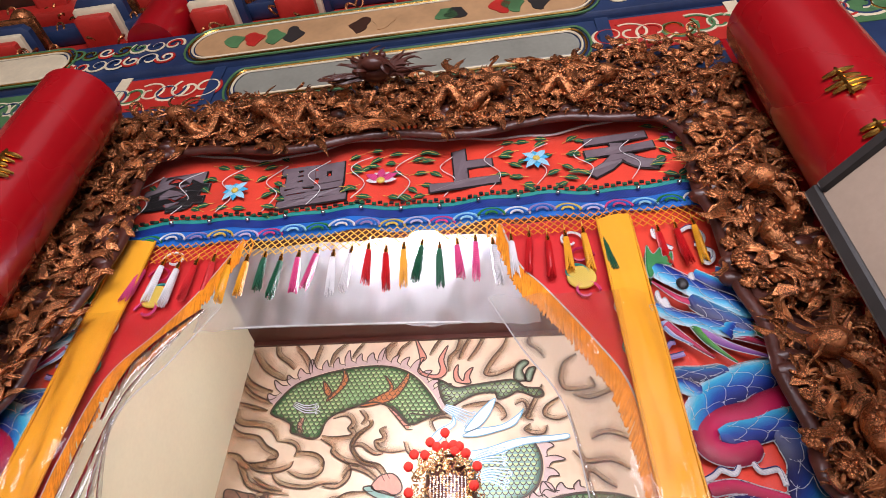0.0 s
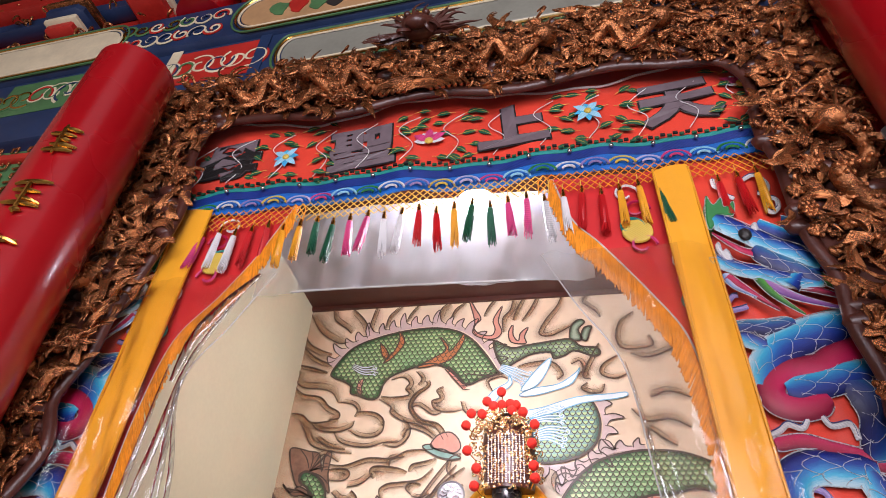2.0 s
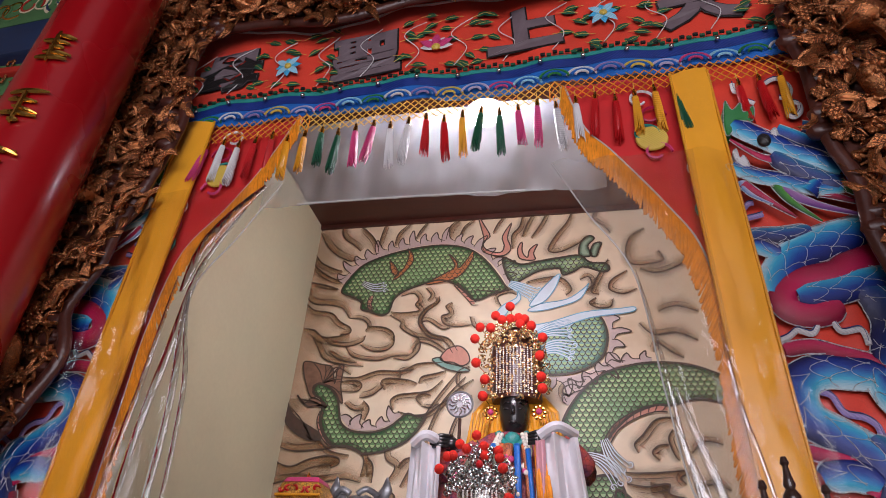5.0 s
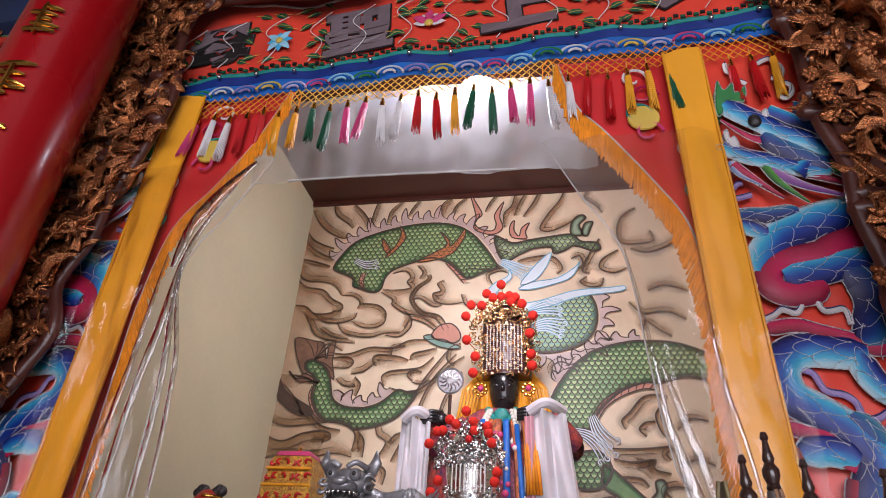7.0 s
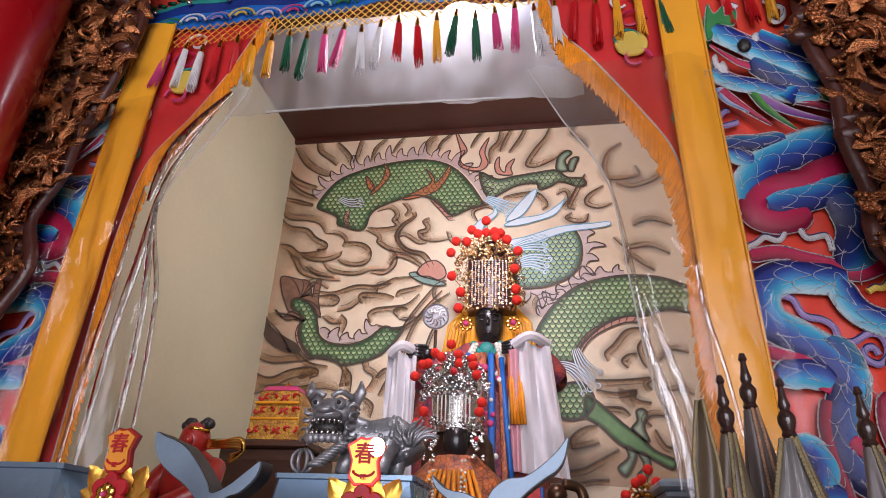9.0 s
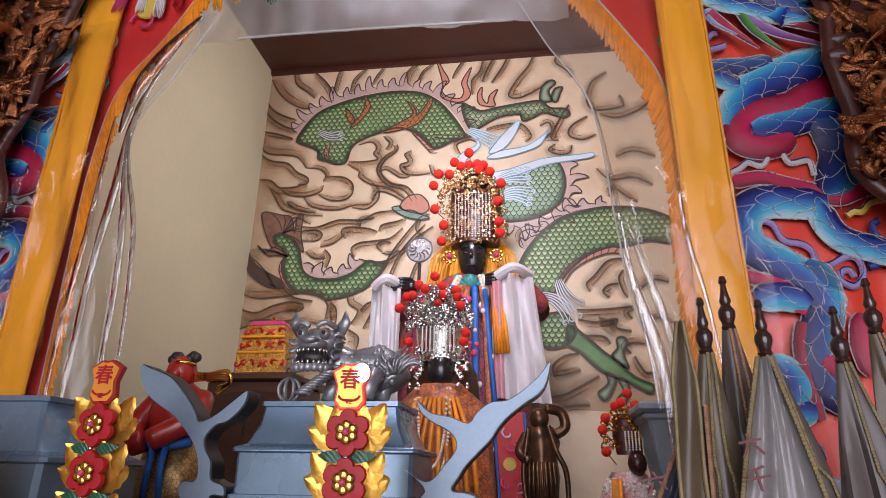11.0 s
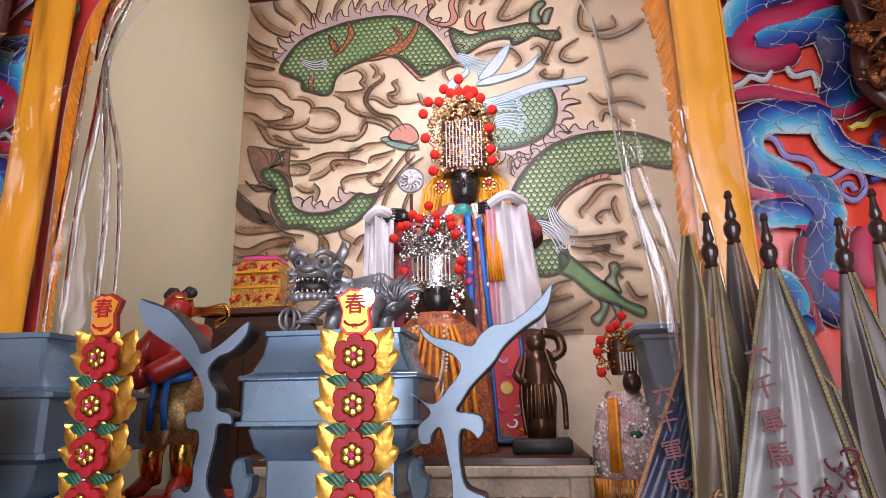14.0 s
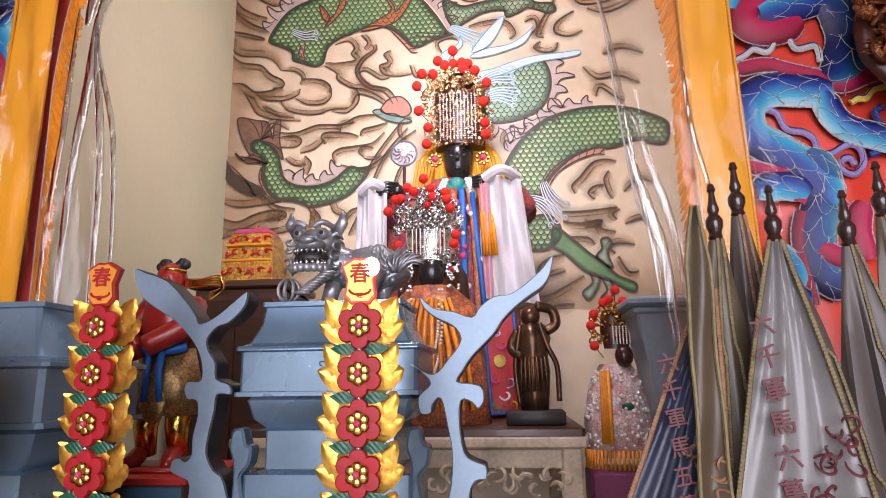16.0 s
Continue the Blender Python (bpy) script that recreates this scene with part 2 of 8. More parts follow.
def spline(points, n=8, closed=False):
    """A smooth curve through the points (Catmull-Rom)."""
    p = np.asarray(points, float)
    k = len(p)
    out = []
    for i in range(k if closed else k - 1):
        a, b, c, d = [p[(i + o) % k] if closed else p[min(max(i + o, 0), k - 1)] for o in (-1, 0, 1, 2)]
        for t in np.arange(n) / n:
            out.append(0.5 * (2 * b + (c - a) * t + (2 * a - 5 * b + 4 * c - d) * t * t + (3 * b - a - 3 * c + d) * t ** 3))
    if not closed:
        out.append(p[-1])
    return np.array(out)


def interp(x, xs, ys):
    return float(np.interp(x, xs, ys))


def letters(text, size, material, parent, m, name="lettering", depth=0.002, bold=0.0, label=""):
    """Words as a solid mesh; m takes the text's own plane (x right, y up) to its place."""
    cu = bpy.data.curves.new(name, "FONT")
    cu.body, cu.size, cu.extrude, cu.align_x, cu.align_y, cu.offset = text, size, depth, "CENTER", "CENTER", bold
    cu.resolution_u = 3
    tmp = new(name, cu)
    bpy.context.view_layer.update()
    me = bpy.data.meshes.new_from_object(tmp.evaluated_get(bpy.context.evaluated_depsgraph_get()))
    bpy.data.objects.remove(tmp)
    me.transform(m)
    me.materials.clear()
    me.materials.append(material)
    ob = new(name, me)
    ob.parent = parent
    return tagged(ob, label)


UPRIGHT = Matrix.Rotation(radians(90), 4, "X")   # the text's plane set upright, facing -y

# ---- the place: hall, shrine room ----
NB, NL, NR, NT = 2.285, -1.463, 1.75, 4.575       # mural wall, side walls, ceiling of the shrine room
HX0, HX1, HY0, HT = -4.2, 4.8, -6.8, 6.2         # the hall
solid("floor", G().box((HX0, HY0 - 1, -0.1), (HX1, NB + 0.2, 0)), M["hall_floor"], "worn grey stone floor of the temple hall", "floor", kind="structure")
solid("wall_north", G().box((NL - 0.15, NB, 0), (NR + 0.15, NB + 0.15, NT + 0.1)), M["mural"], "painted back wall of the shrine room", "wall", kind="structure")
solid("wall_west", G().box((NL - 0.15, 0.25, 0), (NL, NB, NT + 0.1)), M["plaster"], "plain cream painted side wall of the shrine", "wall", kind="structure")
solid("wall_east", G().box((NR, 0.25, 0), (NR + 0.15, NB, NT + 0.1)), M["plaster"], "plain cream painted side wall of the shrine", "wall", kind="structure")
solid("ceiling_shrine", G().box((NL, 0.1, NT), (NR, NB, NT + 0.1)), M["soffit"], "dark brown board ceiling above the shrine", "ceiling", kind="structure")
solid("trim_shrine", G().box((NL, NB - 0.03, NT - 0.035), (NR, NB - 0.003, NT - 0.001)), M["soffit"], "brown wooden moulding under the ceiling board", "trim", kind="structure")
solid("wall_hall_west", G().box((HX0 - 0.2, HY0, 0), (HX0, NB, HT)), M["hall_wall"], "plain side wall of the temple hall", "wall", kind="structure")
solid("wall_hall_east", G().box((HX1, HY0, 0), (HX1 + 0.2, NB, HT)), M["hall_wall"], "plain side wall of the temple hall", "wall", kind="structure")
g = G().box((HX0, 0.35, 0), (-1.68, 0.45, HT)).box((1.92, 0.35, 0), (HX1, 0.45, HT)).box((-1.68, 0.35, NT + 0.11), (1.92, 0.45, HT))
solid("wall_hall_north", g, M["paint_red"], "dark red wall beside and above the shrine opening", "wall", kind="structure")
solid("ceiling_hall", G().box((HX0, HY0, HT), (HX1, 0.45, HT + 0.2)), M["wood_dark"], "dark timber ceiling of the hall", "ceiling", kind="structure")
g = G().box((HX0, HY0 - 0.2, 0), (-3.1, HY0, HT)).box((3.5, HY0 - 0.2, 0), (HX1, HY0, HT)).box((-3.1, HY0 - 0.2, 4.9), (3.5, HY0, HT))
solid("wall_hall_south", g, M["hall_wall"], "front wall of the hall with its wide open doorway", "wall", kind="structure")

# ---- the curtain of the shrine ----
def vinyl_material(name, haze_amount, gloss_amount=1.0):
    m = bpy.data.materials.new(name)
    m.use_nodes = True
    nt = m.node_tree
    N, L = nt.nodes, nt.links
    N.remove(N["Principled BSDF"])
    out = N["Material Output"]
    clear, gloss, haze, fog = N.new("ShaderNodeBsdfTransparent"), N.new("ShaderNodeBsdfGlossy"), N.new("ShaderNodeBsdfTranslucent"), N.new("ShaderNodeMixShader")
    clear.inputs[0].default_value = (0.95, 0.95, 0.95, 1)
    gloss.inputs["Roughness"].default_value = 0.05
    haze.inputs[0].default_value = (0.85, 0.88, 0.92, 1)
    fog.inputs[0].default_value = haze_amount
    L.new(clear.outputs[0], fog.inputs[1])
    L.new(haze.outputs[0], fog.inputs[2])
    fr = N.new("ShaderNodeFresnel")
    fr.inputs[0].default_value = 1.45
    tc, nz, bp = N.new("ShaderNodeTexCoord"), N.new("ShaderNodeTexNoise"), N.new("ShaderNodeBump")
    nz.inputs["Scale"].default_value, nz.inputs["Detail"].default_value = 7.0, 3.0
    bp.inputs["Strength"].default_value, bp.inputs["Distance"].default_value = 0.75, 0.03
    mp = N.new("ShaderNodeMapping")
    mp.inputs["Scale"].default_value = (2.2, 1, 0.55)
    mp.inputs["Rotation"].default_value = (0, 0.25, 0)
    L.new(tc.outputs["Object"], mp.inputs[0])
    L.new(mp.outputs[0], nz.inputs["Vector"])
    L.new(nz.outputs[0], bp.inputs["Height"])
    L.new(bp.outputs[0], gloss.inputs["Normal"])
    L.new(bp.outputs[0], fr.inputs["Normal"])
    mx = N.new("ShaderNodeMixShader")
    half = N.new("ShaderNodeMath")
    half.operation = "MULTIPLY"
    half.inputs[1].default_value = gloss_amount
    L.new(fr.outputs[0], half.inputs[0])
    L.new(half.outputs[0], mx.inputs[0])
    L.new(fog.outputs[0], mx.inputs[1])
    L.new(gloss.outputs[0], mx.inputs[2])
    L.new(mx.outputs[0], out.inputs["Surface"])
    return m


M["vinyl"] = vinyl_material("clear_vinyl", 0.03)
M["vinyl_milky"] = vinyl_material("milky_vinyl", 0.17, 1.2)
M["vinyl_flat"] = vinyl_material("flat_vinyl", 0.01, 0.5)
M["vinyl_fold"] = vinyl_material("folded_vinyl", 0.05, 2.6)
M["vinyl_hazy"] = vinyl_material("hazy_vinyl", 0.30)
M["brushed"] = mat("brushed_pewter", (0.21, 0.285, 0.36), 0.46, metal=0.45, var=0.2, scale=9, fine=80, bump=0.15)
M["pewter_paint"] = mat("grey_blue_painted_metal", (0.23, 0.31, 0.36), 0.34, metal=0.15, var=0.2, scale=5, fine=60, bump=0.1)
M["seam"] = mat("vinyl_seam", (0.62, 0.62, 0.60), 0.15, var=0.1, alpha=0.5)
COL = dict(
    blue=(0.008, 0.14, 0.52), deep=(0.010, 0.035, 0.22), sky=(0.05, 0.42, 0.70), magenta=(0.45, 0.008, 0.065), lilac=(0.52, 0.46, 0.66),
    green=(0.02, 0.22, 0.055), plum=(0.22, 0.03, 0.10), white=(0.74, 0.72, 0.72), violet=(0.30, 0.22, 0.46), gold=(0.72, 0.50, 0.08),
    teal=(0.015, 0.28, 0.25), navy=(0.010, 0.014, 0.11), pink=(0.66, 0.06, 0.20), red=(0.55, 0.010, 0.012), yellow=(0.80, 0.34, 0.012),
    black=(0.016, 0.014, 0.014), bottle=(0.008, 0.10, 0.05), grey=(0.55, 0.53, 0.53), paleblue=(0.30, 0.62, 0.78))
THREAD = {k: mat("silk_" + k, c, 0.38, var=0.3, scale=20, fine=150, pattern="d", pscale=60, pdark=0.22, bump=0.4) for k, c in COL.items()}


def rise(x):
    return 0.035 * x                         # the valance hangs a little higher on one side


def fold(x, z, k=1.0):
    return k * (0.010 * math.sin(9.0 * x + 0.6 * z) + 0.006 * math.sin(23 * x + 2 * z + 1) + 0.004 * math.sin(11 * z + 5 * x))


valance = thing("embroidered_valance", "orange-red satin valance with embroidered characters, lotus flowers and wave border", "valance")
def _top(x):
    return 4.10 + 0.03 * x + 0.035 * math.cos(2 * math.pi * (x - 0.05) / 1.1)


part("cloth", G().sheet(lambda u, v: (-1.32 + 2.85 * u, -0.012 + fold(u * 2.85, v), 3.60 + rise(-1.32 + 2.85 * u) + (0.56) * v), 150, 24, 0.006), M["satin_red"], valance, "orange-red satin cloth")


def band(z0, z1, y, wave, colour, name, scallop=0.0):
    def fn(u, v):
        x = -1.32 + 2.85 * u
        z = z0 + (z1 - z0) * v + rise(x)
        if v == 0 and scallop:
            z -= scallop * abs(math.sin(6.2 * x))
        return (x, y + fold(u * 2.85, 0) + wave * math.sin(14 * x), z)
    part(name, G().sheet(fn, 160, 3, 0.005), THREAD[colour], valance)


band(3.60, 3.622, -0.022, 0.002, "teal", "teal_band")
band(3.555, 3.60, -0.020, 0.003, "deep", "navy_band")
band(3.49, 3.56, -0.018, 0.004, "blue", "wave_band", 0.025)
for i in range(118):
    x = -1.3 + i * 0.024
    g = G().box((x, -0.034 + fold(x + 1.32, 0), 3.618 + rise(x) + 0.010 * (i % 2)), (x + 0.018, -0.026 + fold(x + 1.32, 0), 3.630 + rise(x) + 0.010 * (i % 2)))
    part("check", g, THREAD["black" if i % 2 else "bottle"], valance)
rnd = random.Random(4)
for i in range(16):                                                   # jewels, wave crests, corals of the border
    x = -1.2 + i * 0.165
    part("jewel", G().ball((x, -0.035 + fold(x + 1.32, 0), 3.592 + rise(x)), 0.010, 8), M["silver"], valance)
for i in range(26):
    x = -1.25 + i * 0.103
    colour = ("lilac", "pink", "paleblue", "green", "white", "violet", "gold")[i % 7]
    for k in range(3):
        r = 0.042 - 0.012 * k
        arc = [(x + r * math.cos(a) * 1.3, -0.030 - 0.003 * k + fold(x + 1.32, 0), 3.488 + rise(x) + r * math.sin(a)) for a in np.linspace(0.1, 3.0, 12)]
        part("wave_crest", G().tube(arc, 0.005, 5), THREAD[colour if k != 1 else "blue"], valance)
edge = [(x, -0.026 + fold(x + 1.32, 1), _top(x) - 0.055) for x in np.linspace(-1.2, 1.4, 90)]
part("cord", G().tube(edge, 0.006, 6), THREAD["white"], valance, "pale pink twisted cord")
def laid(ob, y):
    """Lay a flat patch on the folds of the cloth."""
    for v in ob.data.vertices:
        v.co.y = y - 0.004 + 0.3 * v.co.y + fold(v.co.x + 1.32, (v.co.z - 3.60 - rise(v.co.x)) / 0.56)


for text, x, z in (("天", 1.08, 3.865), ("上", 0.385, 3.81), ("聖", -0.29, 3.77), ("母", -0.93, 3.765)):
    big = UPRIGHT @ Matrix.Rotation(radians(4), 4, "Z") @ Matrix.Diagonal((1.12, 1.0, 1.0, 1.0))
    for name, y, bold, m, label in (("character_outline", -0.016, 0.021, THREAD["black"], ""), ("character", -0.020, 0.015, M["dark_grey"], "padded black-purple character")):
        laid(letters(text, 0.27, m, valance, Matrix.Translation((x, 0, z)) @ big, name, 0.004, bold, label), y)


def leaf(g, x, y, z, a, n, w):
    c, s = math.cos(a), math.sin(a)
    v = []
    for t, k in ((0, 0), (0.3, 1), (0.65, 0.85), (1, 0)):
        for side in (-1, 1):
            px, pz = t * n, side * k * w
            v.append((x + px * c - pz * s, y - (0.006 if 0 < t < 1 else 0), z + px * s + pz * c))
    g.add(v, [(0, 2, 3, 1), (2, 4, 5, 3), (4, 6, 7, 5)])


def blossom(x, z, colour, size, kind):
    y = -0.030 + fold(x + 1.32, 0.5)
    for j, a in enumerate(np.linspace(0.15, math.pi - 0.15, 7) if kind == "lotus" else np.linspace(0.2, 2 * math.pi, 9)[:-1]):
        g = G()
        leaf(g, x, y - 0.002 * (j % 2), z, a, size * (1.0 if j % 2 else 0.8), size * 0.22)
        part("petal", g, THREAD[colour if j % 2 else ("white" if kind == "lotus" else "sky")], valance)
    part("flower_heart", G().ball((x, y - 0.008, z), size * 0.22, 8, 1, 0.5, 1), THREAD["gold"], valance)


for x, z in ((0.71, 3.85), (-0.64, 3.76)):
    blossom(x, z, "paleblue", 0.075, "peony")
for x, z in ((0.02, 3.775), (1.345, 3.93), (-1.15, 3.72)):
    blossom(x, z, "pink", 0.09, "lotus")
for k in range(40):
    for row in range(5):
        xx, zz = -1.24 + 0.067 * k + rnd.uniform(-0.022, 0.022) + 0.03 * (row % 2), 3.665 + 0.076 * row + rnd.uniform(-0.02, 0.02)
        if min(abs(xx - c) for c in (1.08, 0.385, -0.29, -0.93)) < 0.135 or min(math.hypot(xx - c, zz - rise(xx) - 3.80) for c in (0.71, -0.64, 0.02)) < 0.085:
            continue
        zz += rise(xx)
        a = rnd.choice((0.3, 2.8, -0.4, 3.5)) + rnd.uniform(-0.35, 0.35)
        n = rnd.uniform(0.055, 0.078)
        y = -0.020 + fold(xx + 1.32, 0.5)
        g = G()
        leaf(g, xx, y, zz, a, n, 0.015)
        lf = part("leaf", g, THREAD["bottle"], valance)
        part("vein", G().tube([(xx - 0.02 * math.cos(a), y - 0.001, zz - 0.02 * math.sin(a)), (xx + 0.5 * n * math.cos(a), y - 0.008, zz + 0.5 * n * math.sin(a)), (xx + n * math.cos(a), y - 0.001, zz + n * math.sin(a))], 0.0013, 4), THREAD["gold"], lf)
for i in range(13):
    x0 = -1.1 + 0.2 * i
    st = spline([(x0, -0.026, 3.66 + rise(x0)), (x0 + 0.05, -0.028, 3.76 + rise(x0)), (x0 - 0.02, -0.028, 3.86 + rise(x0)), (x0 + 0.07, -0.026, 3.95 + rise(x0))], 6)
    st[:, 1] += [fold(x + 1.32, 0.5) for x in st[:, 0]]
    part("stem", G().tube(st, 0.0022, 5), THREAD["white"], valance)

# net and tassels
fringe = thing("tassel_fringe", "gold knotted net with a row of coloured silk tassels", "fringe")
for x0, x1, mt in ((-1.2, -0.50, "orange_cord"), (-0.50, 0.50, "gold_net"), (0.50, 1.42, "orange_cord")):
    g = G()
    n = int((x1 - x0) / 0.032)
    for i in range(n + 1):
        for d in (-1, 1):
            x = x0 + i * (x1 - x0) / n
            pts = [(min(max(x + d * 0.032 * q, x0 - 0.02), x1 + 0.02), -0.030 - 0.002 * d, 3.475 + rise(x) - 0.034 * q) for q in range(4)]
            g.tube(pts, 0.0024, 4, caps=False)
    part("net", g, M[mt], fringe)


def tassel_meshes(colour):
    g = G()
    r = random.Random(len(colour))
    for k in range(16):
        a = 2 * math.pi * k / 16
        sp = 0.013 + 0.004 * r.random()
        lean = 0.012
        g.tube([(0.007 * math.cos(a), 0.007 * math.sin(a), 0), (0.011 * math.cos(a) - lean * 0.3, 0.011 * math.sin(a), -0.06), (sp * math.cos(a) - lean, sp * math.sin(a), -0.165 - 0.02 * r.random())], (0.005, 0.004, 0.002), 4)
    g.lathe((0, 0, -0.06), [(0.002, -0.09), (0.011, -0.07), (0.011, 0.04), (0.007, 0.06)], 8)
    return mesh("tassel", g, THREAD[colour])


cap = mesh("cap", G().lathe((0, 0, 0), [(0.003, 0.045), (0.006, 0.040), (0.006, 0.030), (0.009, 0.026), (0.009, 0.004), (0.0105, 0.0), (0.010, -0.012)], 8), M["gold"])
made = {}
order = "yellow yellow bottle - pink white white red red yellow yellow bottle bottle pink pink white white red red yellow bottle bottle pink pink grey white red red yellow yellow bottle bottle - red red yellow".split()
for i, colour in enumerate(order):
    x = -1.19 + 0.0705 * i
    if colour == "-" or -1.11 < x < -0.91 or 0.925 < x < 1.09:
        continue
    me = made.setdefault(colour, tassel_meshes(colour))
    z = 3.335 + rise(x) + 0.012 * ((i * 7) % 3 - 1)
    t = new("tassel", me)
    t.parent, t.matrix_basis = fringe, pose(x, -0.034, z, rnd.uniform(-4, 4), rnd.uniform(-5, 5), rnd.uniform(0, 300))
    tagged(t, colour.replace("bottle", "dark green") + " silk tassel")
    c = new("cap", cap)
    c.parent = t
    part("string", G().tube([(x, -0.034, z + 0.04), (x, -0.032, z + 0.075)], 0.002, 5), M["gold_net"], fringe)

# inner drapes with their bullion edge, yellow borders
OUT_R = spline([(0.53, 3.47), (0.59, 3.25), (0.68, 3.12), (0.82, 2.89), (0.905, 2.71), (0.935, 2.43), (0.93, 2.2), (0.93, 1.7), (0.93, 1.15)], 8)
OUT_L = spline([(-0.53, 3.45), (-0.63, 3.20), (-0.74, 3.00), (-0.865, 2.81), (-0.905, 2.52), (-0.905, 2.25), (-0.90, 1.8), (-0.89, 1.15)], 8)
for side, curve, xo in ((1, OUT_R, 1.0), (-1, OUT_L, -1.0)):
    drape = thing("inner_drape", "red embroidered side drape edged with orange bullion fringe", "curtain", group="inner drapes of the shrine")

    def fn(u, v, curve=curve, xo=xo):
        z = 3.49 - 2.34 * u
        xe = interp(-z, -curve[:, 1], curve[:, 0])
        x = xo + (xe - xo) * v
        return (x, -0.004 + 0.010 * math.sin(26 * x + 3 * z) * (0.4 + 0.6 * u), z)
    part("cloth", G().sheet(fn, 60, 10, 0.005), M["satin_deep"], drape)
    part("braid", G().tube([(x, -0.022, z) for x, z in curve], 0.011, 6, 0.5), THREAD["grey"], drape, "silver braid")
    g, r = G(), random.Random(7)
    fine = spline(curve, 9)
    for x, z in fine:
        n = (0.115 if z > 2.75 else 0.085) * r.uniform(0.85, 1.1)
        dx = -side * (0.012 if z > 2.75 else 0.042)
        g.tube([(x, -0.026, z), (x + dx * 0.5, -0.032, z - n * 0.5), (x + dx + r.uniform(-0.006, 0.006), -0.028, z - n)], (0.0034, 0.0032, 0.003), 5)
    part("bullion_fringe", g, M["orange_cord"], drape, "thick twisted orange fringe")
    # embroidered sprigs on the drape
    for k in range(7):
        cx, cz = side * (0.80 + 0.03 * (k % 2)), 3.36 - 0.085 * k
        if k > 3:
            cx = side * (0.95)
        arc = [(cx + side * 0.05 * math.cos(a) * (1 - a / 9), -0.024, cz + 0.05 * math.sin(a) * (1 - a / 9)) for a in np.linspace(0, 5.5, 20)]
        part("scroll_stitch", G().tube(arc, 0.0055, 5), THREAD[("white", "magenta", "teal", "pink")[k % 4]], drape)
    part("medallion", G().lathe((side * 0.82, -0.022, 3.17), [(0.055, 0), (0.052, 0.006), (0.02, 0.008)], 18, axis="y"), THREAD["gold"], drape)

for side, lo, hi in ((-1, (-1.068, -0.948), (-1.040, -0.900)), (1, (0.940, 1.066), (0.912, 1.040))):
    border = thing("yellow_border", "golden yellow satin border strip of the curtain", "curtain strip", group="yellow border strips")

    def edge_x(u, v, lo=lo, hi=hi):
        return (lo[0] + (lo[1] - lo[0]) * u) * (1 - v) + (hi[0] + (hi[1] - hi[0]) * u) * v
    part("satin_strip", G().sheet(lambda u, v: (edge_x(u, v), -0.048 - 0.006 * math.sin(math.pi * u) + 0.003 * math.sin(9 * v * 2.4 + 3 * u) + 0.004 * noise.noise((4 * u, 14 * v, side)), 1.1 + 2.355 * v + 0.02 * side * (u - 0.5) * v), 10, 90, 0.008), M["yellow"], border)
    for u in (0, 1):
        part("edge_cord", G().tube([(edge_x(u, q), -0.050, 1.1 + 2.35 * q) for q in np.linspace(0, 1, 30)], 0.005, 6), THREAD["yellow"], border)

# outer curtains
for side, xa, xb in ((-1, -1.66, -1.04), (1, 1.03, 1.88)):
    drop = thing("dragon_curtain", "orange-red satin curtain embroidered with a padded blue dragon", "curtain", group="dragon curtains")
    part("cloth", G().sheet(lambda u, v: (xa + (xb - xa) * u, 0.006 + 0.008 * math.sin(17 * u * (xb - xa) + 2 * v) + 0.004 * math.sin(40 * u + 9 * v), 1.0 + 2.58 * v), 40, 60, 0.006), M["satin_red"], drop)
    if side > 0:
        drop_r = drop
    else:
        drop_l = drop

# clear vinyl sheets over the curtain
EDGE_R = spline([(0.475, 3.04), (0.575, 2.83), (0.695, 2.60), (0.735, 2.25), (0.765, 2.0), (0.83, 1.77), (0.85, 1.15)], 8)
EDGE_L = spline([(-0.50, 3.05), (-0.62, 2.82), (-0.735, 2.61), (-0.705, 2.25), (-0.69, 1.85), (-0.68, 1.15)], 8)
vinyl = thing("vinyl_cover", "clear crumpled vinyl sheet protecting the embroidered curtain", "plastic sheet")


def crumple(x, z):
    return 0.022 * noise.noise((x * 6, z * 1.3, 1.0)) + 0.010 * noise.noise((x * 17, z * 4, 4.0))


part("top_sheet", G().sheet(lambda u, v: (-0.66 + 1.32 * u, 0.055 + crumple(1.32 * u, v), 3.045 + 0.012 * math.sin(5 * u) + (0.45 + rise(-0.66 + 1.32 * u)) * v), 70, 20), M["vinyl_hazy"], vinyl)
for curve, xi, xo, m in ((EDGE_R, None, 0.925, "vinyl_milky"), (EDGE_R, 0.926, 1.10, "vinyl_flat"), (EDGE_L, None, -1.10, "vinyl")):
    def fn(u, v, curve=curve, xi=xi, xo=xo):
        u, v = (u, v) if xo > 0 else (v, u)          # the sheets face the hall
        z = 3.044 - 1.89 * u
        xe = interp(-z, -curve[:, 1], curve[:, 0]) if xi is None else xi
        x = xe + (xo - xe) * v
        rope = -0.028 * math.sin(v * 9 + 2.2 * z) * (1 - v) * u if xi is None else 0.0
        return (x, -0.092 + rope + crumple(x, z) + 0.0105 * math.sin(42 * x + 7 * z + 5 * noise.noise((x * 3, z, 2.0))) * (0.4 + 0.6 * (1 - v)), z)
    part("side_sheet", G().sheet(fn, *((70, 60) if xo > 0 else (60, 70))), M[m], vinyl)
    if xi is None:
        part("seam", G().tube([(x, -0.087, z) for x, z in curve], 0.0028, 5), M["seam"], vinyl)
part("seam", G().tube([(x, 0.052, 3.047 + 0.012 * math.sin(5 * (x + 1.05) / 2.1)) for x in np.linspace(-0.5, 0.475, 30)], 0.005, 5), M["seam"], vinyl)

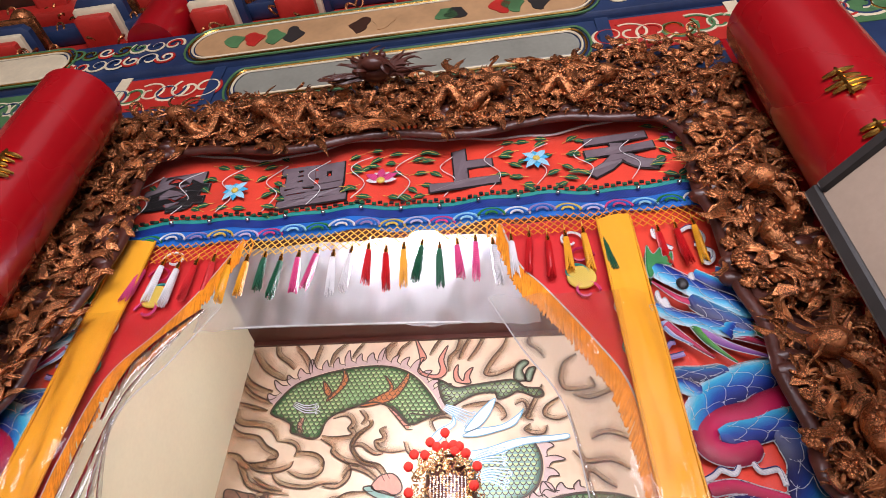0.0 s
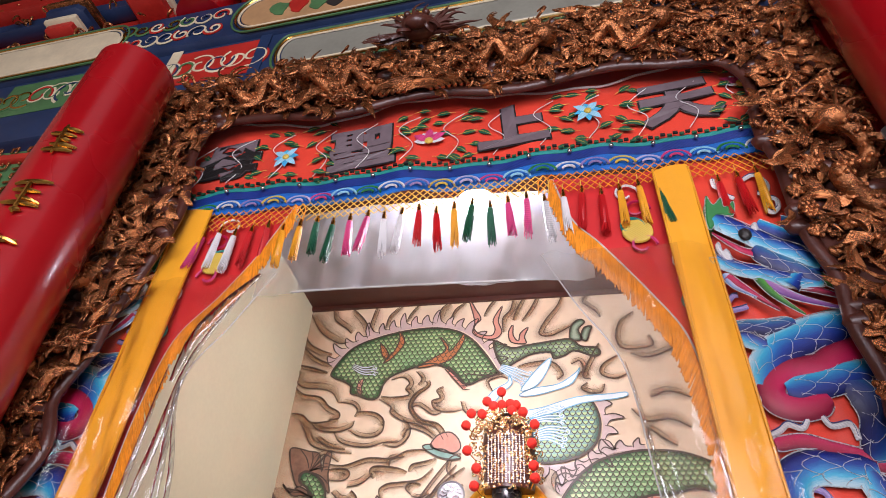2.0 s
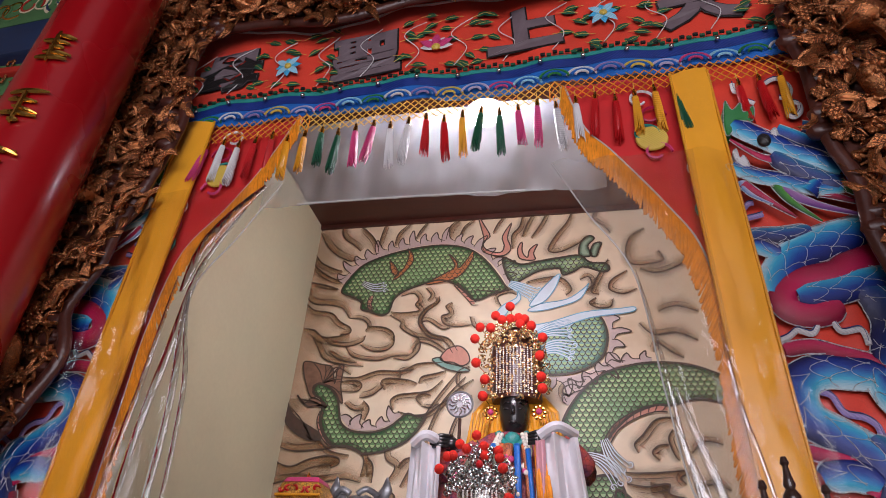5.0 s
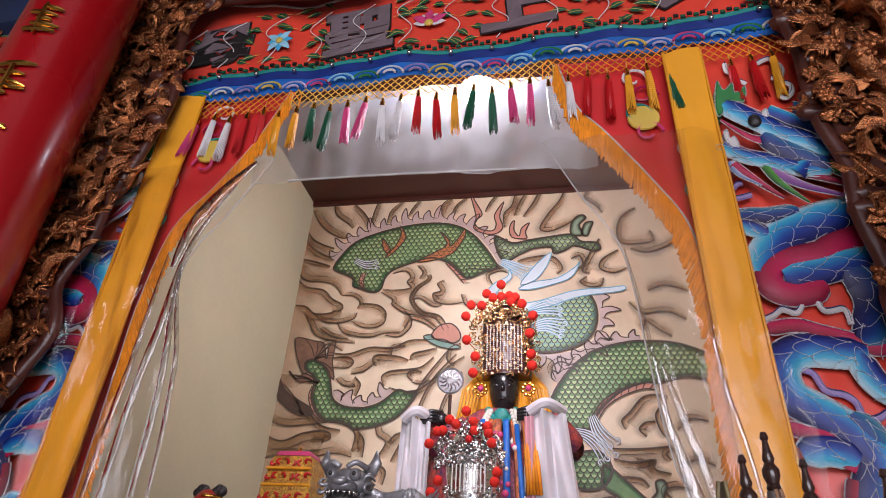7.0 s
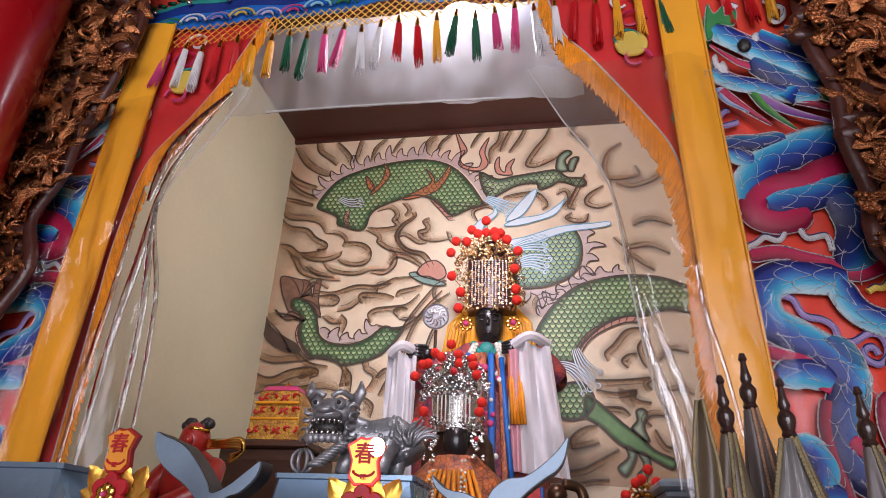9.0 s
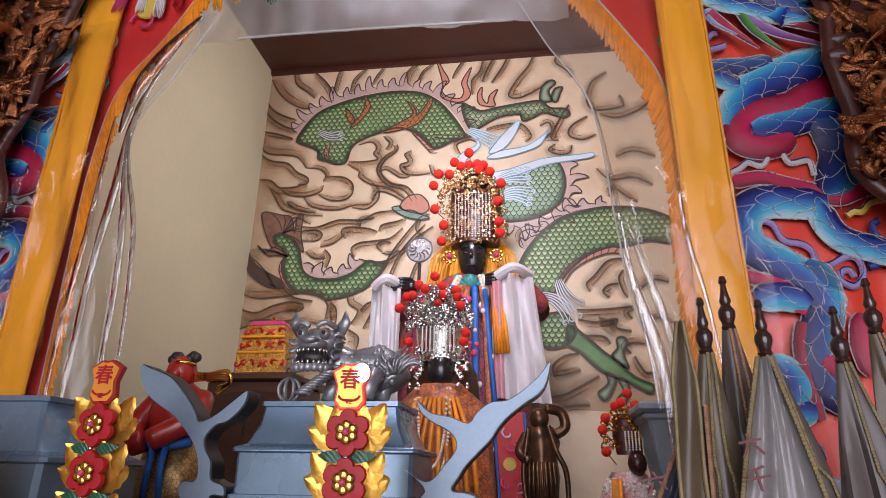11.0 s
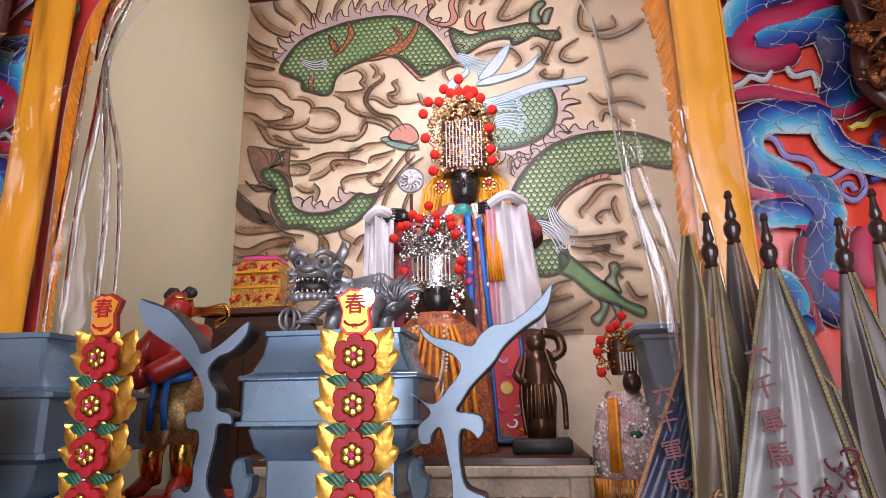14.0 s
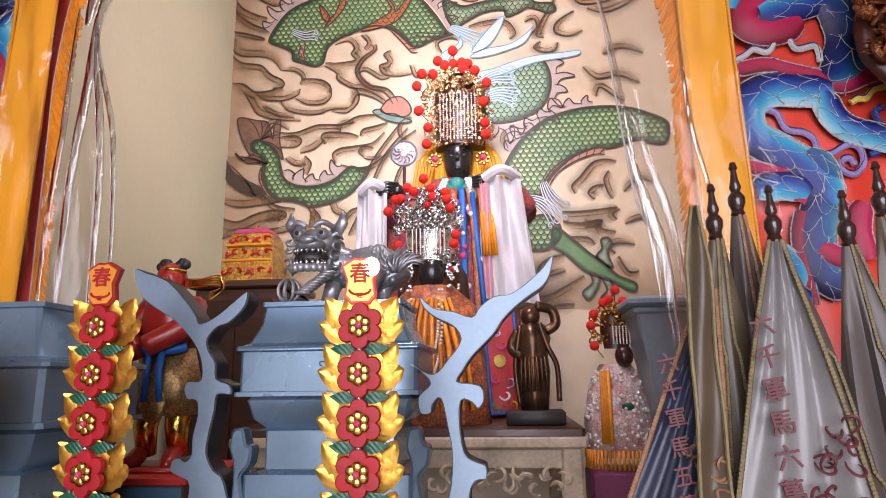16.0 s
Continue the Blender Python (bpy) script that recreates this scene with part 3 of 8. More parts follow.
# gathered folds that run down through the hanging vinyl
def vinyl_fold(r, pts):
    p = spline(pts, 10)
    k = len(p)
    line = [(x + 0.002 * math.sin(0.35 * i + r * 900), -0.104, z) for i, (x, z) in enumerate(p)]
    part("fold", G().tube(line, [r * (0.25 + 0.75 * math.sin(math.pi * (i + 0.5) / k)) for i in range(k)], 12, 0.35), M["vinyl_fold"], vinyl, "bright pressed fold")


vinyl_fold(0.026, [(-0.55, 3.03), (-0.66, 2.90), (-0.735, 2.76), (-0.765, 2.60)])
vinyl_fold(0.016, [(-0.61, 2.93), (-0.715, 2.68), (-0.745, 2.36), (-0.765, 2.0), (-0.77, 1.7)])
vinyl_fold(0.011, [(-0.79, 2.66), (-0.80, 2.35), (-0.815, 2.0), (-0.82, 1.6)])
vinyl_fold(0.013, [(-0.735, 2.62), (-0.722, 2.5), (-0.69, 2.28), (-0.67, 2.0), (-0.665, 1.6)])
vinyl_fold(0.009, [(-0.733, 2.60), (-0.70, 2.45), (-0.65, 2.25), (-0.625, 2.0), (-0.62, 1.6)])
vinyl_fold(0.012, [(0.765, 2.24), (0.80, 2.08), (0.84, 1.94), (0.86, 1.7)])
vinyl_fold(0.017, [(0.75, 2.14), (0.79, 1.97), (0.82, 1.80), (0.835, 1.55)])
vinyl_fold(0.007, [(0.895, 2.42), (0.905, 2.23), (0.93, 2.05), (0.96, 1.8)])
vinyl_fold(0.006, [(0.70, 2.6), (0.74, 2.3), (0.775, 2.0), (0.80, 1.75)])

led = thing("led_lamp", "bright white LED flood lamp behind the fringe", "lamp")
part("housing", G().box((0.02, 0.30, 3.60), (0.34, 0.34, 3.80), 0.008), M["censer_edge"], led)
part("diffuser", G().lathe((0.18, 0.300, 3.70), [(0.085, 0), (0.083, 0.010), (0.06, 0.016), (0.002, 0.018)], 24, axis="y"), M["led"], led)
part("bracket", G().box((0.16, 0.33, 3.78), (0.20, 0.345, 4.58), 0.003), M["censer_edge"], led)


def ramp_material(name, stops, rough=0.36, grain=(3.0, 90.0), alpha=False, sheen=0.0):
    """Colour that runs across a band (UV v) with threads or brush hairs along it; alpha lets a wash fade out."""
    m = bpy.data.materials.new(name)
    m.use_nodes = True
    N, L = m.node_tree.nodes, m.node_tree.links
    b = N["Principled BSDF"]
    uv, mp, nz, big = N.new("ShaderNodeUVMap"), N.new("ShaderNodeMapping"), N.new("ShaderNodeTexNoise"), N.new("ShaderNodeTexNoise")
    mp.inputs["Scale"].default_value = (grain[0], grain[1], 1)
    L.new(uv.outputs[0], mp.inputs[0])
    L.new(mp.outputs[0], nz.inputs["Vector"])
    nz.inputs["Scale"].default_value, nz.inputs["Detail"].default_value = 1.0, 2.0
    tc = N.new("ShaderNodeTexCoord")
    L.new(tc.outputs["Object"], big.inputs["Vector"])
    big.inputs["Scale"].default_value, big.inputs["Detail"].default_value = 9.0, 3.0
    sep = N.new("ShaderNodeSeparateXYZ")
    L.new(uv.outputs[0], sep.inputs[0])
    off = N.new("ShaderNodeMath")
    off.operation = "MULTIPLY_ADD"
    off.inputs[1].default_value = 0.30
    L.new(nz.outputs[0], off.inputs[0])
    L.new(sep.outputs[1], off.inputs[2])
    off2 = N.new("ShaderNodeMath")
    off2.operation = "MULTIPLY_ADD"
    off2.inputs[1].default_value = 0.30
    L.new(big.outputs[0], off2.inputs[0])
    L.new(off.outputs[0], off2.inputs[2])
    sh = N.new("ShaderNodeMath")
    sh.operation = "SUBTRACT"
    sh.inputs[1].default_value = 0.30
    L.new(off2.outputs[0], sh.inputs[0])
    if alpha:
        b.inputs["Base Color"].default_value = (*stops[0], 1)
        fade = N.new("ShaderNodeMapRange")
        fade.interpolation_type = "SMOOTHSTEP"
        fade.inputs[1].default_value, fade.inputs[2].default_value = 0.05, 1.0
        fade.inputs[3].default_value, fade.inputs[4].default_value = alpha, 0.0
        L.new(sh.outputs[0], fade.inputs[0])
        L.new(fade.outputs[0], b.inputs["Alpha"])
    else:
        cr = N.new("ShaderNodeValToRGB")
        el = cr.color_ramp.elements
        while len(el) < len(stops):
            el.new(0.5)
        for k, c in enumerate(stops):
            el[k].position, el[k].color = k / (len(stops) - 1), (*c, 1)
        L.new(sh.outputs[0], cr.inputs[0])
        L.new(cr.outputs[0], b.inputs["Base Color"])
        b.inputs["Sheen Weight"].default_value = sheen
        bp = N.new("ShaderNodeBump")
        bp.inputs["Strength"].default_value, bp.inputs["Distance"].default_value = 0.5, 0.002
        L.new(nz.outputs[0], bp.inputs["Height"])
        L.new(bp.outputs[0], b.inputs["Normal"])
    b.inputs["Roughness"].default_value = rough
    return m


def along(p):
    """Unit normals and running length of a path in x, z."""
    t = np.gradient(p, axis=0)
    t /= np.linalg.norm(t, axis=1)[:, None] + 1e-9
    run = np.concatenate([[0], np.cumsum(np.linalg.norm(np.diff(p, axis=0), axis=1))])
    return np.stack([-t[:, 1], t[:, 0]], 1), t, run


def uv_mesh(name, verts, faces, uvs, material):
    me = bpy.data.meshes.new(name)
    me.from_pydata(np.asarray(verts, float).tolist(), [], faces)
    layer = me.uv_layers.new(name="UVMap")
    idx = np.empty(len(me.loops), np.int32)
    me.loops.foreach_get("vertex_index", idx)
    layer.data.foreach_set("uv", np.asarray(uvs, np.float32)[idx].ravel())
    me.shade_smooth()
    me.materials.append(material)
    return me


SILK = dict(
    blue=ramp_material("shaded_silk_blue", [(0.005, 0.006, 0.05), (0.003, 0.014, 0.15), (0.002, 0.034, 0.25), (0.004, 0.16, 0.42), (0.020, 0.36, 0.54), (0.44, 0.61, 0.66)]),
    deep=ramp_material("shaded_silk_deep", [(0.008, 0.006, 0.035), (0.006, 0.012, 0.10), (0.005, 0.035, 0.19), (0.010, 0.12, 0.26), (0.12, 0.30, 0.36)]),
    magenta=ramp_material("shaded_silk_magenta", [(0.16, 0.004, 0.022), (0.33, 0.005, 0.042), (0.46, 0.008, 0.066), (0.48, 0.02, 0.09)]),
    plum=ramp_material("shaded_silk_plum", [(0.07, 0.006, 0.02), (0.26, 0.010, 0.03), (0.40, 0.03, 0.06)]),
    lilac=ramp_material("shaded_silk_lilac", [(0.06, 0.18, 0.38), (0.30, 0.34, 0.50), (0.55, 0.58, 0.66)]),
    violet=ramp_material("shaded_silk_violet", [(0.12, 0.03, 0.20), (0.24, 0.07, 0.26), (0.46, 0.34, 0.52)]),
    green=ramp_material("shaded_silk_green", [(0.008, 0.07, 0.012), (0.03, 0.22, 0.02), (0.18, 0.36, 0.05)]),
)
M["sequin"] = mat("silver_sequin_thread", (0.66, 0.66, 0.68), 0.3, metal=0.5, var=0.6, scale=120, fine=400)
layer_count = [0]


def padded(colour, w, pts, ends, stitched):
    """One padded, silk-shaded band on each curtain, mirrored, with sequin edges and a net of scale stitches."""
    p = spline(pts, 8)
    nrm, t, run = along(p)
    k = len(p)
    q = np.arange(k) / (k - 1)
    prof = np.clip(np.minimum(run + 0.012, run[-1] - run + 0.012) / (w * 0.9), 0.15, 1) ** 0.5 if ends == "round" else 1.0 - 0.88 * q ** 1.3
    ww = 0.88 * w * prof
    layer_count[0] += 1
    base = -0.010 - 0.0009 * layer_count[0]
    depth = min(0.016, 0.4 * w)
    across = np.linspace(-1, 1, 9)
    v, uv = [], []
    for i in range(k):
        for s in across:
            v.append((p[i][0] + nrm[i][0] * s * ww[i], base - depth * math.sqrt(max(0, 1 - s * s)), p[i][1] + nrm[i][1] * s * ww[i]))
            uv.append((run[i] * 12, 0.5 + 0.5 * s))
    f = [(i * 9 + j, (i + 1) * 9 + j, (i + 1) * 9 + j + 1, i * 9 + j + 1) for i in range(k - 1) for j in range(8)]
    lines = G()
    for s in (-1.02, 1.02):
        e = p + nrm * (s * ww)[:, None]
        lines.tube([(x, base - 0.003, z) for x, z in e], 0.0019, 4)
    if stitched:
        step = 0.052
        for r in range(int(run[-1] / step)):
            i = min(k - 2, int(np.searchsorted(run, (r + 0.5) * step)))
            for c in ((-0.55, 0.55) if r % 2 else (-0.98, 0.0, 0.98)):
                arc = []
                for a in np.linspace(-1, 1, 7):
                    s = c + 0.55 * a
                    if abs(s) > 1:
                        continue
                    o = p[i] + nrm[i] * s * ww[i] + t[i] * step * 0.95 * (1 - a * a)
                    arc.append((o[0], base - depth * math.sqrt(1 - s * s) - 0.0012, o[1]))
                if len(arc) > 2:
                    lines.tube(arc, 0.0011, 4)
    for parent, sign in ((drop_r, 1), (drop_l, -1)):
        mv = [(sign * x, y, z) for x, y, z in v]
        mf = f if sign > 0 else [tuple(reversed(c)) for c in f]
        ob = new("padded_band", uv_mesh("padded_band", mv, mf, uv, SILK[colour]))
        ob.parent = parent
        tagged(ob)
        lg = G()
        lg.v, lg.n = [a * np.array([sign, 1, 1]) for a in lines.v], lines.n
        lg.f = lines.f if sign > 0 else [tuple(reversed(c)) for c in lines.f]
        part("sequin_cord", lg, M["sequin"], parent)


def body(colour, w, pts):
    padded(colour, w, pts, "round", colour in ("blue", "deep") and w > 0.03)


def lock(colour, w, pts):
    padded(colour, w, pts, "taper", False)


def cord(colour, pts):
    for parent, sign in ((drop_r, 1), (drop_l, -1)):
        p = spline([(sign * x, z) for x, z in pts], 6)
        part("cord", G().tube([(x, -0.016, z) for x, z in p], 0.009, 6, 0.6), THREAD[colour], parent)
        part("sequin_cord", G().tube([(x, -0.019, z + 0.009) for x, z in p], 0.0022, 5), THREAD["navy"], parent)


def patch(colour, pts):
    layer_count[0] += 1
    d = 0.020 + 0.0009 * layer_count[0]
    for parent, sign in ((drop_r, 1), (drop_l, -1)):
        p = spline([(sign * x, z) for x, z in pts], 4, True)
        part("padded_patch", G().plate(p, -d, 0.002, 0.006), THREAD[colour], parent)
        part("sequin_cord", G().tube([(x, -d + 0.004, z) for x, z in np.vstack([p, p[:1]])], 0.0019, 4), M["sequin"], parent)


# tail, arms and coils of the padded dragon
body('deep', 0.034, [(1.026, 2.742), (1.089, 2.75), (1.153, 2.749), (1.227, 2.758)])
body('blue', 0.034, [(1.13, 2.663), (1.104, 2.696), (1.061, 2.719)])
body('blue', 0.066, [(1.086, 2.545), (1.117, 2.61), (1.174, 2.672), (1.258, 2.716), (1.34, 2.739), (1.439, 2.765)])
body('deep', 0.070, [(1.296, 2.56), (1.348, 2.52), (1.364, 2.442), (1.338, 2.369), (1.29, 2.329)])
body('magenta', 0.046, [(1.451, 2.718), (1.385, 2.67), (1.307, 2.638), (1.252, 2.608), (1.161, 2.595), (1.104, 2.553), (1.109, 2.497), (1.168, 2.478), (1.244, 2.5)])
body('blue', 0.054, [(1.138, 2.533), (1.176, 2.537), (1.251, 2.555), (1.327, 2.576), (1.415, 2.582), (1.512, 2.573)])
body('magenta', 0.024, [(1.068, 2.372), (1.141, 2.382), (1.203, 2.361), (1.264, 2.34), (1.322, 2.31), (1.388, 2.332), (1.461, 2.359)])
body('deep', 0.055, [(1.209, 2.131), (1.239, 2.076), (1.239, 2.009), (1.215, 1.937), (1.207, 1.866), (1.227, 1.806), (1.284, 1.778)])
body('blue', 0.055, [(1.293, 2.299), (1.216, 2.304), (1.146, 2.309), (1.094, 2.286), (1.072, 2.24), (1.088, 2.181), (1.141, 2.142), (1.201, 2.097), (1.241, 2.046), (1.254, 1.986)])
body('blue', 0.042, [(1.462, 2.14), (1.387, 2.164), (1.324, 2.189), (1.289, 2.228), (1.271, 2.292)])
body('magenta', 0.022, [(1.061, 2.101), (1.117, 2.083), (1.17, 2.071), (1.192, 2.033), (1.176, 1.996)])
body('blue', 0.046, [(1.203, 2.019), (1.169, 2.041), (1.126, 2.046), (1.076, 2.033)])
body('plum', 0.020, [(1.181, 1.974), (1.164, 1.91), (1.169, 1.824), (1.178, 1.735)])
body('magenta', 0.034, [(1.326, 1.991), (1.309, 1.919), (1.32, 1.842)])
body('magenta', 0.034, [(1.21, 1.88), (1.235, 1.858), (1.269, 1.843)])
body('blue', 0.040, [(1.083, 1.869), (1.12, 1.854), (1.141, 1.811), (1.122, 1.77)])
body('blue', 0.042, [(1.171, 1.753), (1.133, 1.754), (1.073, 1.746)])
body('blue', 0.040, [(1.163, 1.636), (1.133, 1.662), (1.09, 1.679)])
body('lilac', 0.030, [(1.11, 1.591), (1.166, 1.586), (1.224, 1.561)])
body('lilac', 0.026, [(1.137, 1.558), (1.185, 1.546), (1.231, 1.531)])
body('violet', 0.022, [(1.145, 1.527), (1.183, 1.518), (1.206, 1.508)])
body('lilac', 0.030, [(1.152, 1.489), (1.188, 1.489), (1.233, 1.465)])
body('blue', 0.036, [(1.145, 1.446), (1.194, 1.449), (1.24, 1.432)])
# head: mane, brow, jaw, tongue, beard
lock('deep', 0.034, [(1.289, 3.154), (1.353, 3.132), (1.396, 3.094), (1.443, 3.046)])
lock('blue', 0.040, [(1.208, 3.143), (1.292, 3.085), (1.354, 3.019), (1.437, 2.95)])
lock('deep', 0.030, [(1.231, 3.079), (1.318, 3.006), (1.429, 2.915)])
lock('violet', 0.020, [(1.329, 3.057), (1.387, 3.016), (1.458, 2.971)])
lock('magenta', 0.026, [(1.239, 2.899), (1.305, 2.866), (1.405, 2.815)])
lock('violet', 0.024, [(1.174, 2.904), (1.251, 2.837), (1.381, 2.781)])
lock('magenta', 0.024, [(1.065, 2.929), (1.117, 2.869), (1.19, 2.79)])
lock('green', 0.022, [(1.157, 2.933), (1.186, 2.853), (1.256, 2.769)])
lock('green', 0.026, [(1.319, 2.931), (1.364, 2.876), (1.41, 2.836)])
lock('lilac', 0.016, [(1.061, 2.941), (1.079, 2.889), (1.137, 2.841)])
body('blue', 0.034, [(1.34, 2.891), (1.263, 2.897), (1.171, 2.936), (1.107, 2.96), (1.049, 3.007)])
body('deep', 0.044, [(1.171, 3.034), (1.229, 2.977), (1.286, 2.931), (1.335, 2.892)])
lock('blue', 0.036, [(1.239, 2.877), (1.292, 2.922), (1.351, 2.926)])
body('blue', 0.046, [(1.355, 2.948), (1.293, 3.004), (1.233, 3.042), (1.173, 3.096), (1.122, 3.139), (1.078, 3.181)])
lock('magenta', 0.022, [(1.201, 3.008), (1.136, 3.032), (1.058, 3.113)])
patch('green', [(1.072, 3.287), (1.088, 3.243), (1.12, 3.274), (1.122, 3.228), (1.158, 3.251), (1.142, 3.185), (1.094, 3.19), (1.071, 3.142), (1.051, 3.129), (1.051, 3.19)])
patch('white', [(1.055, 3.047), (1.069, 3.068), (1.073, 3.029), (1.088, 3.037), (1.095, 2.993), (1.069, 2.991)])
patch('white', [(1.182, 3.125), (1.204, 3.143), (1.203, 3.098), (1.184, 3.076), (1.166, 3.087)])
cord('white', [(1.123, 3.402), (1.124, 3.363), (1.148, 3.349), (1.148, 3.321), (1.177, 3.296)])
cord('grey', [(1.206, 3.363), (1.229, 3.388), (1.264, 3.406), (1.289, 3.392), (1.303, 3.351), (1.285, 3.31), (1.26, 3.313)])
cord('white', [(1.291, 3.288), (1.314, 3.275), (1.31, 3.238), (1.285, 3.215), (1.271, 3.238), (1.282, 3.257), (1.293, 3.251)])
cord('violet', [(1.051, 2.843), (1.072, 2.868), (1.089, 2.871)])
cord('violet', [(1.05, 2.812), (1.084, 2.819), (1.108, 2.826)])
cord('grey', [(1.064, 2.401), (1.09, 2.413), (1.116, 2.431), (1.146, 2.419), (1.162, 2.431), (1.181, 2.465), (1.209, 2.455), (1.226, 2.423), (1.27, 2.429), (1.28, 2.412), (1.281, 2.382)])
cord('violet', [(1.128, 2.255), (1.155, 2.243), (1.174, 2.198), (1.214, 2.186), (1.238, 2.166), (1.246, 2.129), (1.273, 2.124), (1.317, 2.147), (1.345, 2.136), (1.349, 2.096), (1.323, 2.067), (1.296, 2.081), (1.297, 2.105), (1.319, 2.11), (1.327, 2.091)])
cord('gold', [(1.34, 2.261), (1.359, 2.272), (1.378, 2.271), (1.398, 2.292), (1.423, 2.3), (1.465, 2.304)])
cord('deep', [(1.414, 2.244), (1.396, 2.232), (1.402, 2.204), (1.414, 2.169), (1.397, 2.13), (1.366, 2.117)])
cord('grey', [(1.16, 2.391), (1.186, 2.375), (1.214, 2.367)])
cord('white', [(1.061, 2.565), (1.074, 2.549), (1.076, 2.523), (1.06, 2.505)])
for parent, s in ((drop_r, 1), (drop_l, -1)):
    part("eye", G().ball((s * 1.157, -0.058, 3.090), 0.022, 10, 1, 0.6, 1.2), THREAD["black"], parent)

# ---- carved and gilded frame round the curtain ----
frame_thing = thing("carved_archway", "gilded dark wooden frame carved with writhing dragons and clouds", "carved frame")


RIM_R = spline([(1.54, 1.3), (1.51, 1.7), (1.55, 1.95), (1.51, 2.17), (1.40, 2.28), (1.335, 2.38), (1.35, 2.49), (1.42, 2.57), (1.345, 2.67), (1.338, 2.80), (1.375, 2.93), (1.30, 3.07), (1.33, 3.24), (1.325, 3.39), (1.306, 3.52), (1.33, 3.72), (1.335, 3.95)], 6)
RIM_L = spline([(-1.27, 1.3), (-1.24, 1.7), (-1.28, 2.0), (-1.18, 2.23), (-1.12, 2.38), (-1.17, 2.48), (-1.17, 2.585), (-1.11, 2.74), (-1.12, 2.86), (-1.05, 2.98), (-1.06, 3.12), (-1.02, 3.235), (-1.0, 3.48), (-1.055, 3.66), (-1.06, 3.95)], 6)


def inner_x(side, z):
    """The frame's inner edge, which runs in lobes."""
    r = RIM_R if side > 0 else RIM_L
    return interp(z, r[:, 1], r[:, 0])


def lower_z(x):
    return 3.985 + 0.045 * x + 0.030 * math.cos(2 * math.pi * (x - 0.0) / 0.82)


def upper_z(x):
    return 4.395 + 0.115 * x


XL, XR, ZB = -1.47, 1.68, 1.35
zs = np.linspace(ZB, 3.88, 60)
left = [(inner_x(-1, z), z) for z in zs]
right = [(inner_x(1, z), z) for z in zs]
top = [(x, lower_z(x)) for x in np.linspace(-1.03, 1.29, 50)]
part("left_board", G().plate([(XL, ZB)] + left + [(-1.066, 3.92), (-1.066, upper_z(-1.066)), (XL, upper_z(XL))], -0.105, -0.085, 0.004), M["gilt_dark"], frame_thing)
part("right_board", G().plate([(XR, ZB), (XR, upper_z(XR)), (1.336, upper_z(1.336)), (1.336, 3.95)] + right[::-1], -0.105, -0.085, 0.004), M["gilt_dark"], frame_thing)
part("top_board", G().plate([(-1.062, upper_z(-1.062)), (-1.062, 3.93)] + top + [(1.332, 3.99), (1.332, upper_z(1.332))], -0.105, -0.085, 0.004), M["gilt_dark"], frame_thing)
rim = spline([(x, -0.11, z) for x, z in left[::4]] + [(x, -0.11, z) for x, z in top[::4]] + [(x, -0.11, z) for x, z in right[::-4]], 6)
part("rim_moulding", G().tube(rim, 0.024, 10, 0.8), M["gilt_dark"], frame_thing, "rounded red-brown rim")
for x, name in ((XL, "edge_batten"), (XR, "edge_batten")):
    part(name, G().box((x - 0.02, -0.15, ZB), (x + 0.02, -0.08, upper_z(x)), 0.006), M["column"], frame_thing, "thin red batten")

rc = random.Random(11)


def curl(g, x, y, z, r, turn, phase, thick):
    """One carved scroll that winds in and stands proud."""
    n = 15
    pts, rad = [], []
    for i in range(n):
        t = i / (n - 1)
        a = phase + turn * t * 4.6
        k = r * (1 - 0.78 * t)
        pts.append((x + k * math.cos(a), y - 0.055 * math.sin(math.pi * min(1, t * 1.2)) * (r / 0.06), z + k * math.sin(a)))
        rad.append(thick * (0.35 + 0.65 * math.sin(math.pi * (0.1 + 0.85 * t))))
    g.tube(pts, rad, 5, 0.9)


def lick(g, x, y, z, a, n, thick, bend):
    """A flame or lock of a mane."""
    pts, rad = [], []
    for i in range(8):
        t = i / 7
        aa = a + bend * t * t * 1.6 + 0.35 * math.sin(t * 6)
        pts.append((x, y, z))
        rad.append(thick * (1 - t) ** 0.7 + 0.0012)
        x, y, z = x + n / 7 * math.cos(aa), y - 0.004 * math.cos(t * 3), z + n / 7 * math.sin(aa)
    g.tube(pts, rad, 5, 0.75)


